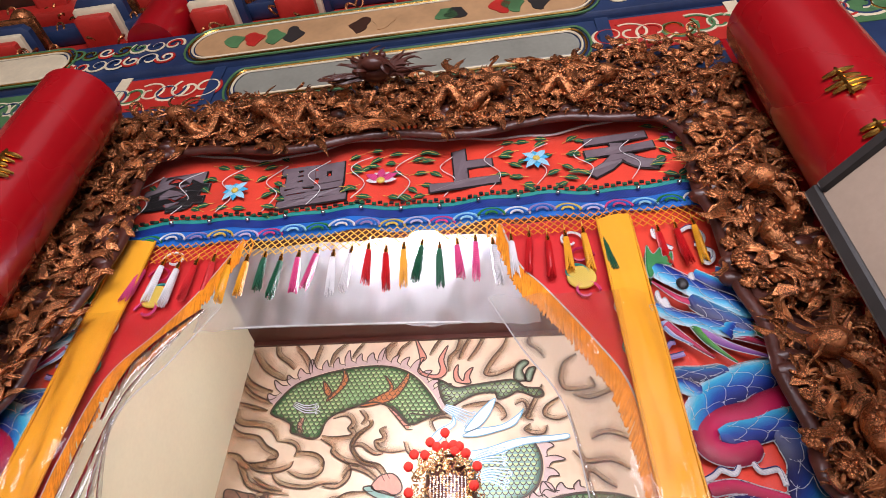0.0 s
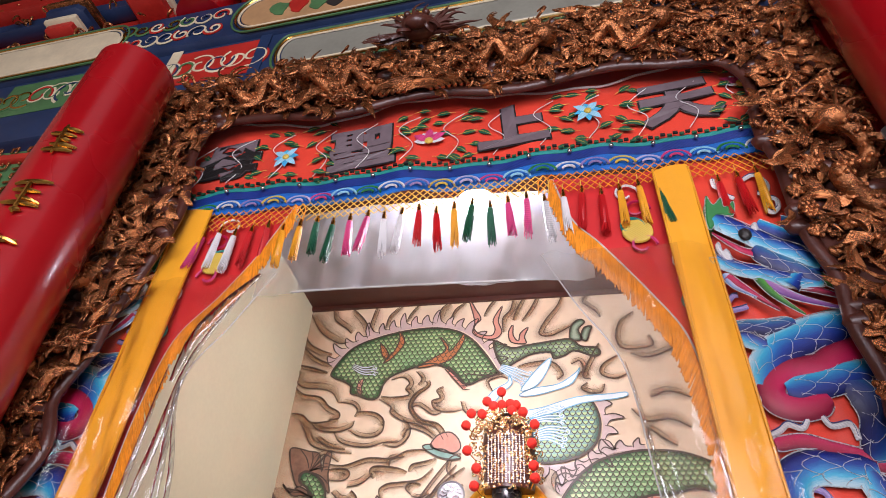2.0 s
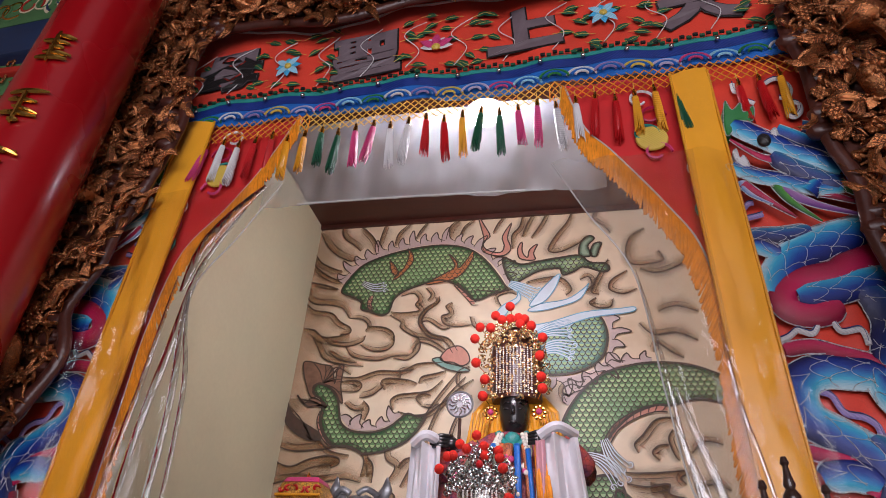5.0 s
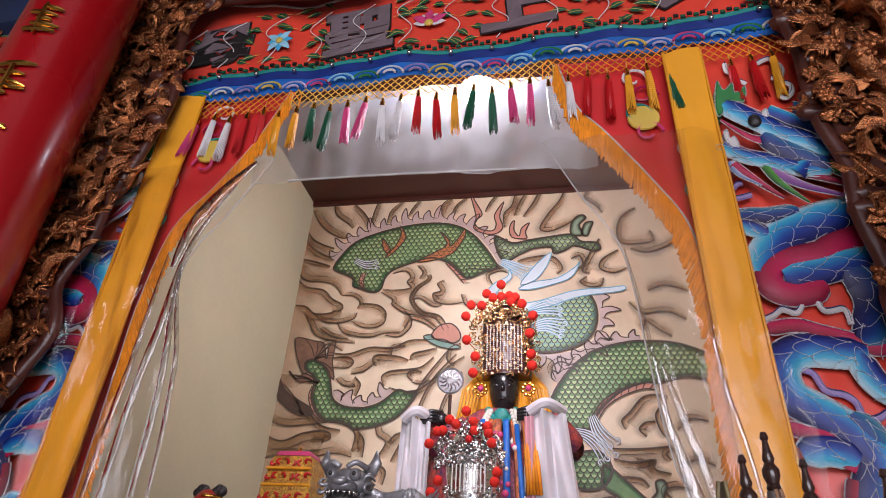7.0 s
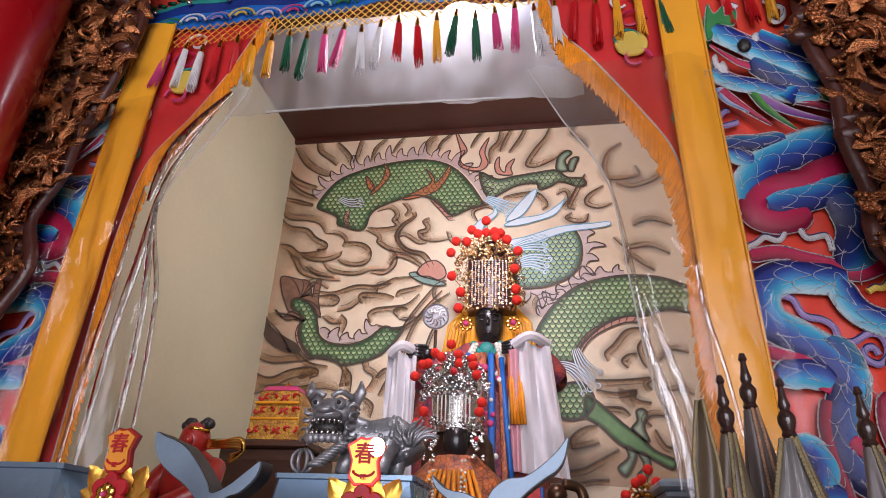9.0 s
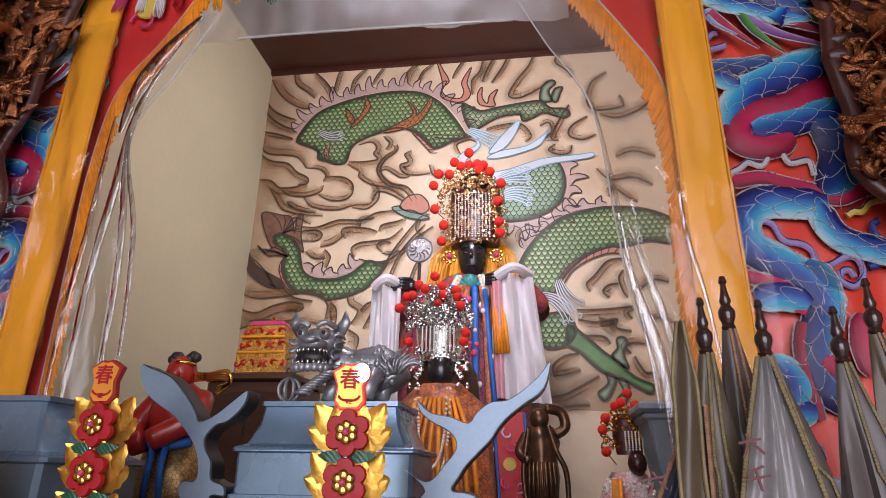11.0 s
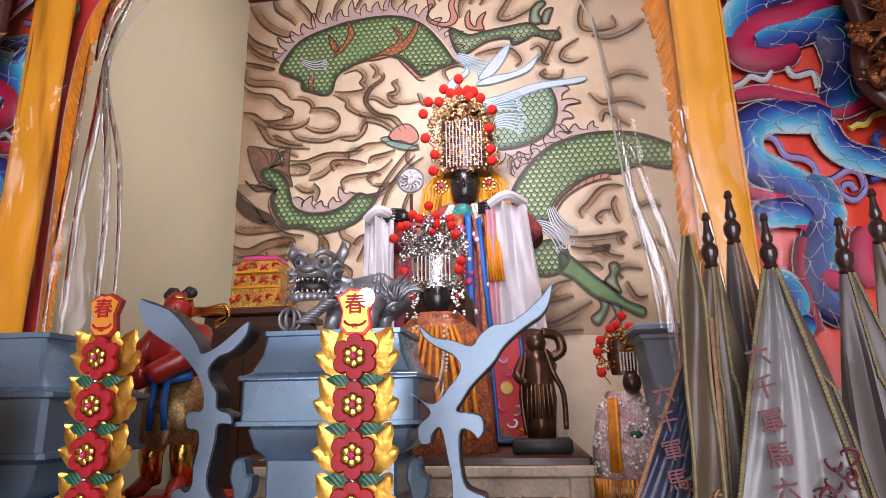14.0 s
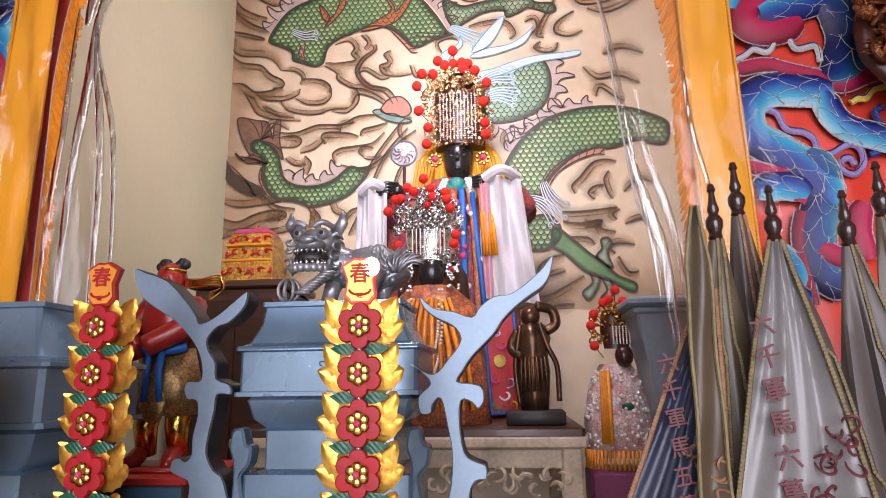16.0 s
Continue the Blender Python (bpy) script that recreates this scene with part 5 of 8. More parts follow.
def spikes(h, pts):
    """A ridge of curved points."""
    c = spline(pts, 8)
    nrm, t, run = along(c)
    n = int(run[-1] / 0.085)
    for j in range(n):
        i0, i1 = [min(len(c) - 1, int(np.searchsorted(run, run[-1] * q / n))) for q in (j, j + 1.05)]
        up = nrm[i0] * h * (2.3 if j % 3 == 1 else 1.5)
        o = spline([c[i0], c[i0] + up * 0.55 + t[i0] * 0.004, c[i0] + up + t[i0] * 0.045, c[i1] * 0.6 + c[i0] * 0.4 + up * 0.35, c[i1] + nrm[i1] * h * 0.25], 5)
        SPIKE.plate(np.vstack([o, [c[i1] - nrm[i1] * 0.012], [c[i0] - nrm[i0] * 0.012]]), WALL - 0.0052 - 0.00003 * (len(SPIKE.v) % 50), WALL - 0.003)
        ribbon(INK, o, 0.010, WALL - 0.0125)


def belly(w, pts):
    """Ribbed pink underside drawn as a row of rounded segments."""
    c = spline(pts, 8)
    nrm, t, run = along(c)
    ribbon(PINK, c, w, WALL - 0.0100)
    for s in (-0.5, 0.5):
        ribbon(INK, c + nrm * w * s, 0.008, WALL - 0.0140, False)
    for d in np.arange(0.02, run[-1], 0.05):
        i = min(len(c) - 1, int(np.searchsorted(run, d)))
        ribbon(INK, [c[i] + nrm[i] * w * s + t[i] * 0.03 * (s + 0.5) for s in np.linspace(-0.5, 0.5, 6)], 0.007, WALL - 0.0142)


def flame(colour, pts):
    p = spline(pts, 4, True)
    part("painted_flame", G().plate(p, WALL - 0.0112, WALL - 0.0096), PAINT[colour], painting)
    outline(p, 0.010, 0.0144)
    if colour in ("fin", "tuft"):
        c = p[len(p) * 3 // 5]
        for k in range(9):
            o = p[(k * 3 + 2) % len(p)]
            ribbon(INK, spline([o, (o + c) / 2 + 0.012, c], 5), 0.009, WALL - 0.0146)


def horn(colour, pts):
    p = spline(pts, 4, True)
    part("pale_horn", G().plate(p, WALL - 0.0150 - 0.0002 * (p[0][1] % 1), WALL - 0.0147), PAINT[colour], painting)
    ribbon(INK_BLUE, np.vstack([p, p[:1]]), 0.008, WALL - 0.0165, False)


def curls(n, pts):
    """Locks of hair and foam: parallel white strokes with dark edges that end in small spirals."""
    c = spline(pts, 8)
    nrm, t, run = along(c)
    for k in range(n):
        s = (k - (n - 1) / 2) * 0.020
        q = c + nrm * (s * np.linspace(0.5, 1.3, len(c)))[:, None]
        e = q[-1]
        sp = [e + 0.022 * (1 - 0.8 * a / 6.5) * np.array([math.cos(a + k), math.sin(a + k)]) for a in np.linspace(0, 6.5, 14)]
        for w, g, y in ((0.016, INK_BLUE if c[0][0] > -0.2 and c[0][1] > 3.2 else INK, 0.0150), (0.009, FOAM, 0.0156)):
            ribbon(g, q, w, WALL - y - 0.0001 * k)
            if k % 2 == 0:
                ribbon(g, sp, w * 0.9, WALL - y - 0.0001 * k)


PINK, FOAM = G(), G()
# the great dragon: coils and limbs
scaly('green', [(-1.199, 3.953), (-1.153, 4.05), (-1.053, 4.171), (-0.879, 4.248), (-0.658, 4.3), (-0.436, 4.316), (-0.258, 4.283), (-0.125, 4.198), (-0.015, 4.057), (0.058, 3.932), (0.075, 3.894), (-0.032, 3.862), (-0.156, 3.816), (-0.243, 3.901), (-0.322, 3.968), (-0.44, 4.004), (-0.589, 3.964), (-0.715, 3.912), (-0.775, 3.848), (-0.804, 3.745), (-0.872, 3.729), (-0.954, 3.761), (-1.018, 3.783), (-1.03, 3.846), (-1.111, 3.894), (-1.168, 3.917)])
scaly('pale', [(0.046, 4.171), (0.173, 4.104), (0.298, 4.121), (0.463, 4.144), (0.607, 4.154), (0.677, 4.091), (0.784, 4.075), (0.809, 4.026), (0.757, 4.005), (0.631, 4.056), (0.561, 4.022), (0.48, 3.998), (0.453, 4.053), (0.318, 4.042), (0.214, 3.99), (0.132, 3.947), (0.073, 4.013)])
scaly('teal', [(0.252, 3.535), (0.41, 3.599), (0.548, 3.646), (0.677, 3.675), (0.735, 3.611), (0.752, 3.493), (0.715, 3.368), (0.629, 3.288), (0.477, 3.239), (0.307, 3.244), (0.251, 3.363)])
scaly('green', [(0.415, 2.858), (0.463, 2.992), (0.566, 3.127), (0.7, 3.233), (0.85, 3.281), (1.016, 3.304), (1.213, 3.29), (1.366, 3.237), (1.478, 3.163), (1.443, 3.026), (1.276, 3.06), (1.115, 3.017), (1.01, 3.02), (0.865, 2.965), (0.752, 2.872), (0.695, 2.798), (0.674, 2.725), (0.551, 2.726), (0.492, 2.77)])
scaly('green', [(0.532, 2.528), (0.597, 2.581), (0.701, 2.588), (0.753, 2.539), (0.768, 2.459), (0.706, 2.38), (0.587, 2.366), (0.528, 2.424)])
limb('green', [(0.731, 2.511), (0.858, 2.408), (0.935, 2.335), (1.011, 2.277), (1.099, 2.188), (1.203, 2.136), (1.182, 2.089), (1.063, 2.149), (0.909, 2.217), (0.787, 2.334), (0.71, 2.39)])
limb('pale', [(0.975, 2.309), (1.012, 2.359), (1.011, 2.416), (1.052, 2.429), (1.074, 2.393), (1.048, 2.326), (1.072, 2.239), (1.035, 2.251)])
limb('pale', [(0.934, 2.211), (0.942, 2.147), (0.879, 2.089), (0.92, 2.046), (0.971, 2.116), (0.989, 2.18)])
limb('pale', [(1.002, 2.174), (1.027, 2.101), (0.984, 2.048), (1.019, 2.024), (1.063, 2.087), (1.052, 2.162)])
limb('pale', [(0.607, 4.154), (0.624, 4.271), (0.688, 4.322), (0.723, 4.294), (0.671, 4.233), (0.692, 4.148)])
limb('pale', [(0.684, 4.159), (0.713, 4.245), (0.77, 4.256), (0.751, 4.203), (0.724, 4.137)])
scaly('green', [(-1.293, 3.151), (-1.258, 3.202), (-1.169, 3.169), (-1.106, 3.104), (-1.076, 2.999), (-1.049, 2.917), (-0.965, 2.864), (-0.824, 2.854), (-0.708, 2.892), (-0.634, 2.951), (-0.589, 2.979), (-0.516, 2.957), (-0.462, 2.968), (-0.503, 2.882), (-0.601, 2.785), (-0.732, 2.732), (-0.868, 2.713), (-0.91, 2.737), (-0.993, 2.765), (-1.094, 2.77), (-1.165, 2.838), (-1.208, 2.94), (-1.203, 3.023), (-1.22, 3.086), (-1.267, 3.116)])
# ridges along the backs, ribbed bellies
spikes(0.060, [(-1.203, 4.018), (-1.145, 4.101), (-1.048, 4.207), (-0.882, 4.279), (-0.66, 4.332), (-0.437, 4.347), (-0.237, 4.307), (-0.104, 4.222), (0.014, 4.075), (0.082, 3.945)])
spikes(0.055, [(0.753, 3.654), (0.783, 3.513), (0.752, 3.367), (0.672, 3.266), (0.495, 3.214), (0.326, 3.21)])
spikes(0.040, [(0.456, 3.031), (0.568, 3.163), (0.702, 3.265), (0.852, 3.31), (1.018, 3.329)])
spikes(0.045, [(-1.056, 2.97), (-1.032, 2.917), (-0.947, 2.884), (-0.826, 2.878), (-0.718, 2.916), (-0.644, 2.98)])
belly(0.036, [(-0.305, 3.962), (-0.242, 3.887), (-0.163, 3.789)])
belly(0.042, [(0.691, 2.791), (0.753, 2.88), (0.864, 2.954), (0.99, 2.997), (1.071, 2.995)])
belly(0.030, [(-1.2, 3.002), (-1.211, 2.932), (-1.169, 2.838), (-1.102, 2.77)])
belly(0.034, [(-0.951, 3.896), (-0.96, 3.819), (-0.937, 3.77)])
# flames, fins, pearl
flame('orange', [(-0.537, 3.971), (-0.399, 4.056), (-0.32, 4.115), (-0.369, 4.229), (-0.305, 4.154), (-0.289, 4.099), (-0.232, 4.17), (-0.187, 4.247), (-0.185, 4.177), (-0.265, 4.043), (-0.374, 3.991)])
flame('orange', [(-0.724, 4.12), (-0.688, 4.225), (-0.703, 4.303), (-0.653, 4.233), (-0.66, 4.157), (-0.745, 4.052), (-0.795, 4.025), (-0.757, 4.092)])
flame('orange', [(-0.838, 4.199), (-0.778, 4.129), (-0.759, 4.067), (-0.81, 4.085)])
flame('pink', [(-0.153, 4.569), (-0.097, 4.468), (-0.056, 4.371), (-0.111, 4.314), (-0.075, 4.245), (0.024, 4.218), (0.054, 4.276), (0.04, 4.364), (0.112, 4.484), (0.079, 4.351), (0.105, 4.248), (0.055, 4.191), (-0.039, 4.197), (-0.118, 4.253), (-0.103, 4.354)])
flame('pink', [(0.173, 4.153), (0.156, 4.244), (0.19, 4.302), (0.19, 4.212), (0.227, 4.16), (0.245, 4.228), (0.304, 4.274), (0.274, 4.196), (0.281, 4.136)])
flame('pink', [(-0.391, 3.375), (-0.338, 3.443), (-0.257, 3.458), (-0.199, 3.408), (-0.184, 3.343), (-0.235, 3.31), (-0.3, 3.338), (-0.361, 3.344)])
flame('teal', [(-0.447, 3.36), (-0.391, 3.375), (-0.357, 3.34), (-0.239, 3.306), (-0.178, 3.275), (-0.257, 3.269), (-0.358, 3.297)])
flame('fin', [(-1.392, 3.373), (-1.258, 3.346), (-1.177, 3.322), (-1.139, 3.199), (-1.133, 3.312), (-1.091, 3.345), (-1.092, 3.189), (-1.062, 3.053), (-1.13, 3.126), (-1.193, 3.187), (-1.259, 3.206), (-1.297, 3.173), (-1.266, 3.112), (-1.303, 3.104), (-1.351, 3.195), (-1.388, 3.293)])
flame('tuft', [(-1.483, 3.087), (-1.415, 2.985), (-1.321, 2.921), (-1.208, 2.859), (-1.177, 2.81), (-1.271, 2.807), (-1.377, 2.857), (-1.463, 2.944)])
flame('fin', [(-1.403, 3.119), (-1.343, 3.059), (-1.286, 3.1), (-1.209, 3.064), (-1.178, 3.022), (-1.256, 3.04), (-1.319, 3.041)])
horn('white', [(0.221, 3.715), (0.314, 3.765), (0.494, 3.792), (0.615, 3.869), (0.657, 3.913), (0.593, 3.796), (0.453, 3.74), (0.313, 3.71)])
horn('white', [(0.173, 3.582), (0.371, 3.618), (0.608, 3.687), (0.84, 3.703), (0.948, 3.711), (0.922, 3.673), (0.645, 3.641), (0.409, 3.564), (0.213, 3.537)])
horn('white', [(0.234, 3.751), (0.315, 3.871), (0.398, 3.96), (0.46, 4), (0.416, 3.88), (0.334, 3.778)])
horn('white', [(0.003, 3.707), (0.051, 3.769), (0.141, 3.82), (0.153, 3.875), (0.173, 3.809), (0.1, 3.739), (0.052, 3.677)])
curls(4, [(-1.035, 4.009), (-0.94, 3.964), (-0.852, 3.969)])
curls(5, [(0.55, 2.707), (0.637, 2.681), (0.703, 2.623), (0.75, 2.546)])
curls(5, [(0.671, 2.806), (0.708, 2.706), (0.772, 2.623)])
curls(5, [(0.091, 3.945), (0.173, 3.902), (0.275, 3.841)])
curls(6, [(0.291, 3.533), (0.39, 3.564), (0.507, 3.568)])
curls(6, [(0.298, 3.404), (0.406, 3.434), (0.52, 3.404)])
# clouds, upper corner
stroke(16, [(-1.458, 4.507), (-1.382, 4.377), (-1.299, 4.291), (-1.174, 4.22), (-1.097, 4.231)])
stroke(-12, [(-1.47, 4.303), (-1.406, 4.22), (-1.305, 4.161), (-1.222, 4.131)])
stroke(-10, [(-1.466, 4.208), (-1.368, 4.114), (-1.244, 4.051), (-1.179, 4.077)])
stroke(-8, [(-1.478, 4.044), (-1.353, 4.012), (-1.229, 3.97)])
stroke(12, [(-1.278, 4.56), (-1.249, 4.448), (-1.144, 4.36), (-1.097, 4.309)])
stroke(-12, [(-1.105, 4.546), (-1.02, 4.458), (-0.965, 4.374), (-0.937, 4.278)])
stroke(10, [(-0.909, 4.553), (-0.934, 4.436), (-0.95, 4.32)])
stroke(8, [(-0.695, 4.552), (-0.789, 4.457), (-0.815, 4.342)])
stroke(6, [(-0.558, 4.552), (-0.616, 4.466), (-0.647, 4.394)])
stroke(14, [(-0.304, 4.549), (-0.373, 4.49), (-0.403, 4.365)])
stroke(6, [(-0.179, 4.544), (-0.257, 4.481), (-0.297, 4.389)])
stroke(10, [(0.199, 4.572), (0.173, 4.448), (0.113, 4.369), (0.114, 4.247)])
stroke(8, [(0.281, 4.565), (0.224, 4.454), (0.19, 4.353)])
stroke(8, [(0.389, 4.577), (0.336, 4.461), (0.258, 4.338)])
stroke(6, [(0.068, 4.572), (0.007, 4.492), (-0.035, 4.401)])
stroke(10, [(0.577, 4.572), (0.531, 4.461), (0.444, 4.345), (0.382, 4.219), (0.465, 4.193), (0.611, 4.262), (0.684, 4.327)])
stroke(8, [(0.771, 4.582), (0.724, 4.482), (0.803, 4.399), (0.84, 4.336)])
# clouds, left middle
stroke(15, [(-1.461, 3.992), (-1.465, 3.903), (-1.397, 3.845), (-1.259, 3.829), (-1.165, 3.795), (-1.106, 3.711)])
stroke(-11, [(-1.467, 3.854), (-1.389, 3.792), (-1.25, 3.761), (-1.173, 3.686), (-1.088, 3.636), (-1.082, 3.589), (-1.159, 3.578)])
stroke(8, [(-1.097, 3.711), (-0.999, 3.697), (-0.95, 3.648), (-0.966, 3.598)])
stroke(-9, [(-0.949, 3.639), (-0.819, 3.624), (-0.75, 3.576), (-0.741, 3.521)])
stroke(-14, [(-1.452, 3.641), (-1.364, 3.624), (-1.289, 3.565), (-1.18, 3.565), (-1.087, 3.589)])
stroke(12, [(-1.368, 3.563), (-1.323, 3.497), (-1.266, 3.404), (-1.196, 3.366), (-1.086, 3.341), (-0.948, 3.324)])
stroke(10, [(-1.289, 3.565), (-1.215, 3.502), (-1.082, 3.484), (-0.979, 3.516), (-0.959, 3.566)])
stroke(8, [(-1.105, 3.489), (-1.052, 3.415), (-0.963, 3.381), (-0.836, 3.368), (-0.734, 3.396), (-0.622, 3.401)])
stroke(9, [(-0.993, 3.494), (-0.907, 3.446), (-0.801, 3.442), (-0.742, 3.485), (-0.736, 3.557)])
stroke(9, [(-0.733, 3.382), (-0.628, 3.366), (-0.55, 3.433), (-0.548, 3.513), (-0.602, 3.57)])
stroke(8, [(-1.229, 3.448), (-1.134, 3.382), (-1.002, 3.352)])
stroke(-9, [(-1.135, 3.259), (-0.989, 3.242), (-0.828, 3.289), (-0.662, 3.285), (-0.543, 3.337), (-0.373, 3.34)])
stroke(8, [(-0.666, 3.229), (-0.654, 3.28), (-0.573, 3.291)])
stroke(-12, [(-0.773, 3.147), (-0.802, 3.199), (-0.76, 3.232), (-0.616, 3.219), (-0.541, 3.192)])
stroke(-9, [(-0.533, 3.192), (-0.512, 3.238), (-0.417, 3.26), (-0.346, 3.28)])
stroke(-9, [(-0.699, 3.005), (-0.721, 3.071), (-0.668, 3.111), (-0.568, 3.122), (-0.449, 3.14), (-0.366, 3.213)])
stroke(-6, [(-0.502, 3.038), (-0.541, 3.084), (-0.504, 3.12), (-0.439, 3.106)])
stroke(6, [(-0.501, 3.03), (-0.442, 3.02), (-0.38, 3.044)])
stroke(-8, [(-0.662, 2.996), (-0.556, 2.97), (-0.459, 2.98), (-0.365, 3.047), (-0.259, 3.143), (-0.152, 3.215)])
stroke(-10, [(-1.128, 3.211), (-0.987, 3.221), (-0.937, 3.181), (-0.977, 3.139), (-1.103, 3.142)])
stroke(12, [(-0.947, 3.092), (-0.851, 3.115), (-0.775, 3.177)])
stroke(-14, [(-0.912, 3.075), (-0.865, 3.016), (-0.889, 2.935)])
stroke(10, [(-1.051, 3.061), (-0.983, 3.01), (-0.905, 3.009)])
stroke(9, [(-1.202, 3.257), (-1.143, 3.321), (-1.034, 3.265)])
# clouds, lower left
stroke(-18, [(-1.502, 2.71), (-1.46, 2.658), (-1.357, 2.631), (-1.243, 2.677), (-1.125, 2.7), (-1.044, 2.691), (-1.026, 2.649), (-1.082, 2.622)])
stroke(14, [(-1.496, 2.773), (-1.374, 2.733), (-1.211, 2.739), (-1.068, 2.754)])
stroke(10, [(-1.069, 2.762), (-0.93, 2.737), (-0.86, 2.679), (-0.871, 2.569)])
stroke(-12, [(-0.839, 2.698), (-0.793, 2.636), (-0.79, 2.531)])
stroke(12, [(-0.736, 2.774), (-0.708, 2.678), (-0.645, 2.628), (-0.691, 2.539)])
stroke(-8, [(-0.63, 2.628), (-0.588, 2.677), (-0.528, 2.696)])
stroke(12, [(-1.498, 2.508), (-1.343, 2.546), (-1.141, 2.531), (-0.987, 2.554), (-0.867, 2.531)])
stroke(10, [(-1.431, 2.359), (-1.241, 2.404), (-1.083, 2.398)])
stroke(-8, [(-0.711, 2.509), (-0.63, 2.451), (-0.641, 2.364)])
stroke(-9, [(-1.228, 2.851), (-1.11, 2.738), (-0.966, 2.706)])
stroke(6, [(-0.208, 3.233), (-0.365, 3.047), (-0.459, 2.811), (-0.494, 2.546), (-0.506, 2.401)])
stroke(6, [(-0.164, 3.104), (-0.273, 2.926), (-0.324, 2.732), (-0.346, 2.583)])
stroke(6, [(-0.257, 3.273), (-0.413, 3.065), (-0.511, 2.89)])
stroke(8, [(-0.5, 2.734), (-0.546, 2.628), (-0.604, 2.509)])
# spiral, stalk and clouds beside the crown
stroke(7, [(-0.272, 3.424), (-0.342, 3.523), (-0.468, 3.564), (-0.541, 3.658), (-0.505, 3.749), (-0.425, 3.816), (-0.428, 3.868)])
stroke(-7, [(-0.304, 3.407), (-0.369, 3.498), (-0.492, 3.547), (-0.571, 3.66), (-0.531, 3.76), (-0.45, 3.822), (-0.461, 3.861)])
stroke(7, [(-0.179, 3.309), (-0.257, 3.273), (-0.269, 3.189), (-0.22, 3.142)])
stroke(10, [(-0.721, 3.879), (-0.627, 3.898), (-0.58, 3.848), (-0.603, 3.801), (-0.573, 3.753), (-0.701, 3.74), (-0.788, 3.753)])
stroke(8, [(-0.535, 3.941), (-0.488, 3.881), (-0.515, 3.835)])
stroke(9, [(-0.794, 3.725), (-0.703, 3.665), (-0.699, 3.619), (-0.601, 3.551), (-0.474, 3.519), (-0.353, 3.426)])
stroke(10, [(-0.323, 3.811), (-0.372, 3.78), (-0.344, 3.723), (-0.401, 3.698), (-0.372, 3.633), (-0.272, 3.61), (-0.17, 3.624)])
stroke(8, [(-0.565, 3.636), (-0.5, 3.666), (-0.395, 3.597), (-0.33, 3.604)])
stroke(8, [(-0.592, 3.435), (-0.547, 3.495), (-0.445, 3.465), (-0.369, 3.41)])
stroke(8, [(-0.132, 3.843), (-0.159, 3.902), (-0.033, 3.885), (0.091, 3.888), (0.181, 3.925)])
stroke(7, [(0.035, 3.76), (0.009, 3.836), (0.091, 3.869), (0.14, 3.848)])
stroke(8, [(-0.193, 3.689), (-0.149, 3.596), (-0.027, 3.613)])
stroke(-10, [(0.214, 3.947), (0.296, 3.971), (0.419, 3.983), (0.491, 3.955), (0.536, 3.873), (0.495, 3.829)])
stroke(8, [(0.599, 3.949), (0.659, 3.969), (0.676, 3.898), (0.615, 3.85)])
# clouds, right
stroke(9, [(0.807, 4.112), (0.732, 3.988), (0.67, 3.852), (0.723, 3.822)])
stroke(9, [(0.699, 3.8), (0.65, 3.757), (0.71, 3.718), (0.788, 3.723), (0.815, 3.785)])
stroke(9, [(0.931, 4.009), (0.816, 3.936), (0.796, 3.859), (0.887, 3.822), (0.982, 3.858)])
stroke(10, [(1.085, 4.367), (0.974, 4.286), (0.932, 4.142), (0.981, 4.053), (1.177, 4.069), (1.163, 4.165)])
stroke(10, [(1.017, 4.018), (1.13, 3.978), (1.29, 4.033), (1.375, 4.113)])
stroke(10, [(1.103, 3.673), (1.219, 3.711), (1.361, 3.66)])
stroke(10, [(0.965, 3.592), (1.051, 3.503), (1.199, 3.514), (1.323, 3.45)])
stroke(9, [(1.041, 3.377), (1.068, 3.439), (1.149, 3.374), (1.217, 3.33)])
stroke(9, [(0.457, 3.047), (0.437, 3.127), (0.494, 3.165), (0.567, 3.147), (0.632, 3.194)])
stroke(7, [(0.51, 3.109), (0.566, 3.123), (0.62, 3.082)])
stroke(-10, [(0.868, 2.723), (0.851, 2.778), (0.907, 2.833), (0.984, 2.921), (1.066, 2.942), (1.141, 2.926)])
stroke(9, [(1.087, 2.867), (1.054, 2.809), (1.073, 2.722), (1.099, 2.678)])
stroke(-9, [(0.988, 2.679), (0.95, 2.723), (0.988, 2.766), (1.051, 2.776)])
stroke(-10, [(0.785, 2.609), (0.873, 2.605), (1.009, 2.612), (1.124, 2.625)])
stroke(-11, [(0.784, 2.546), (0.901, 2.528), (1.02, 2.545), (1.018, 2.49), (1.108, 2.467)])
stroke(-9, [(0.794, 2.442), (0.927, 2.436), (0.976, 2.389)])
stroke(9, [(1.094, 2.327), (1.065, 2.369), (1.12, 2.393), (1.215, 2.377)])
stroke(8, [(1.119, 2.545), (1.093, 2.58), (1.142, 2.608)])
stroke(-10, [(0.626, 2.191), (0.616, 2.253), (0.686, 2.313), (0.78, 2.334)])
stroke(8, [(0.619, 2.19), (0.713, 2.208), (0.786, 2.228)])
stroke(-10, [(0.528, 2.057), (0.672, 2.079), (0.773, 2.129), (0.894, 2.194)])
stroke(-8, [(0.603, 1.99), (0.733, 2.018), (0.829, 2.02)])
stroke(8, [(1.174, 2.721), (1.262, 2.792), (1.36, 2.773)])
stroke(8, [(1.165, 2.511), (1.267, 2.545), (1.36, 2.511)])
stroke(-8, [(1.111, 2.31), (1.165, 2.214), (1.228, 2.215)])
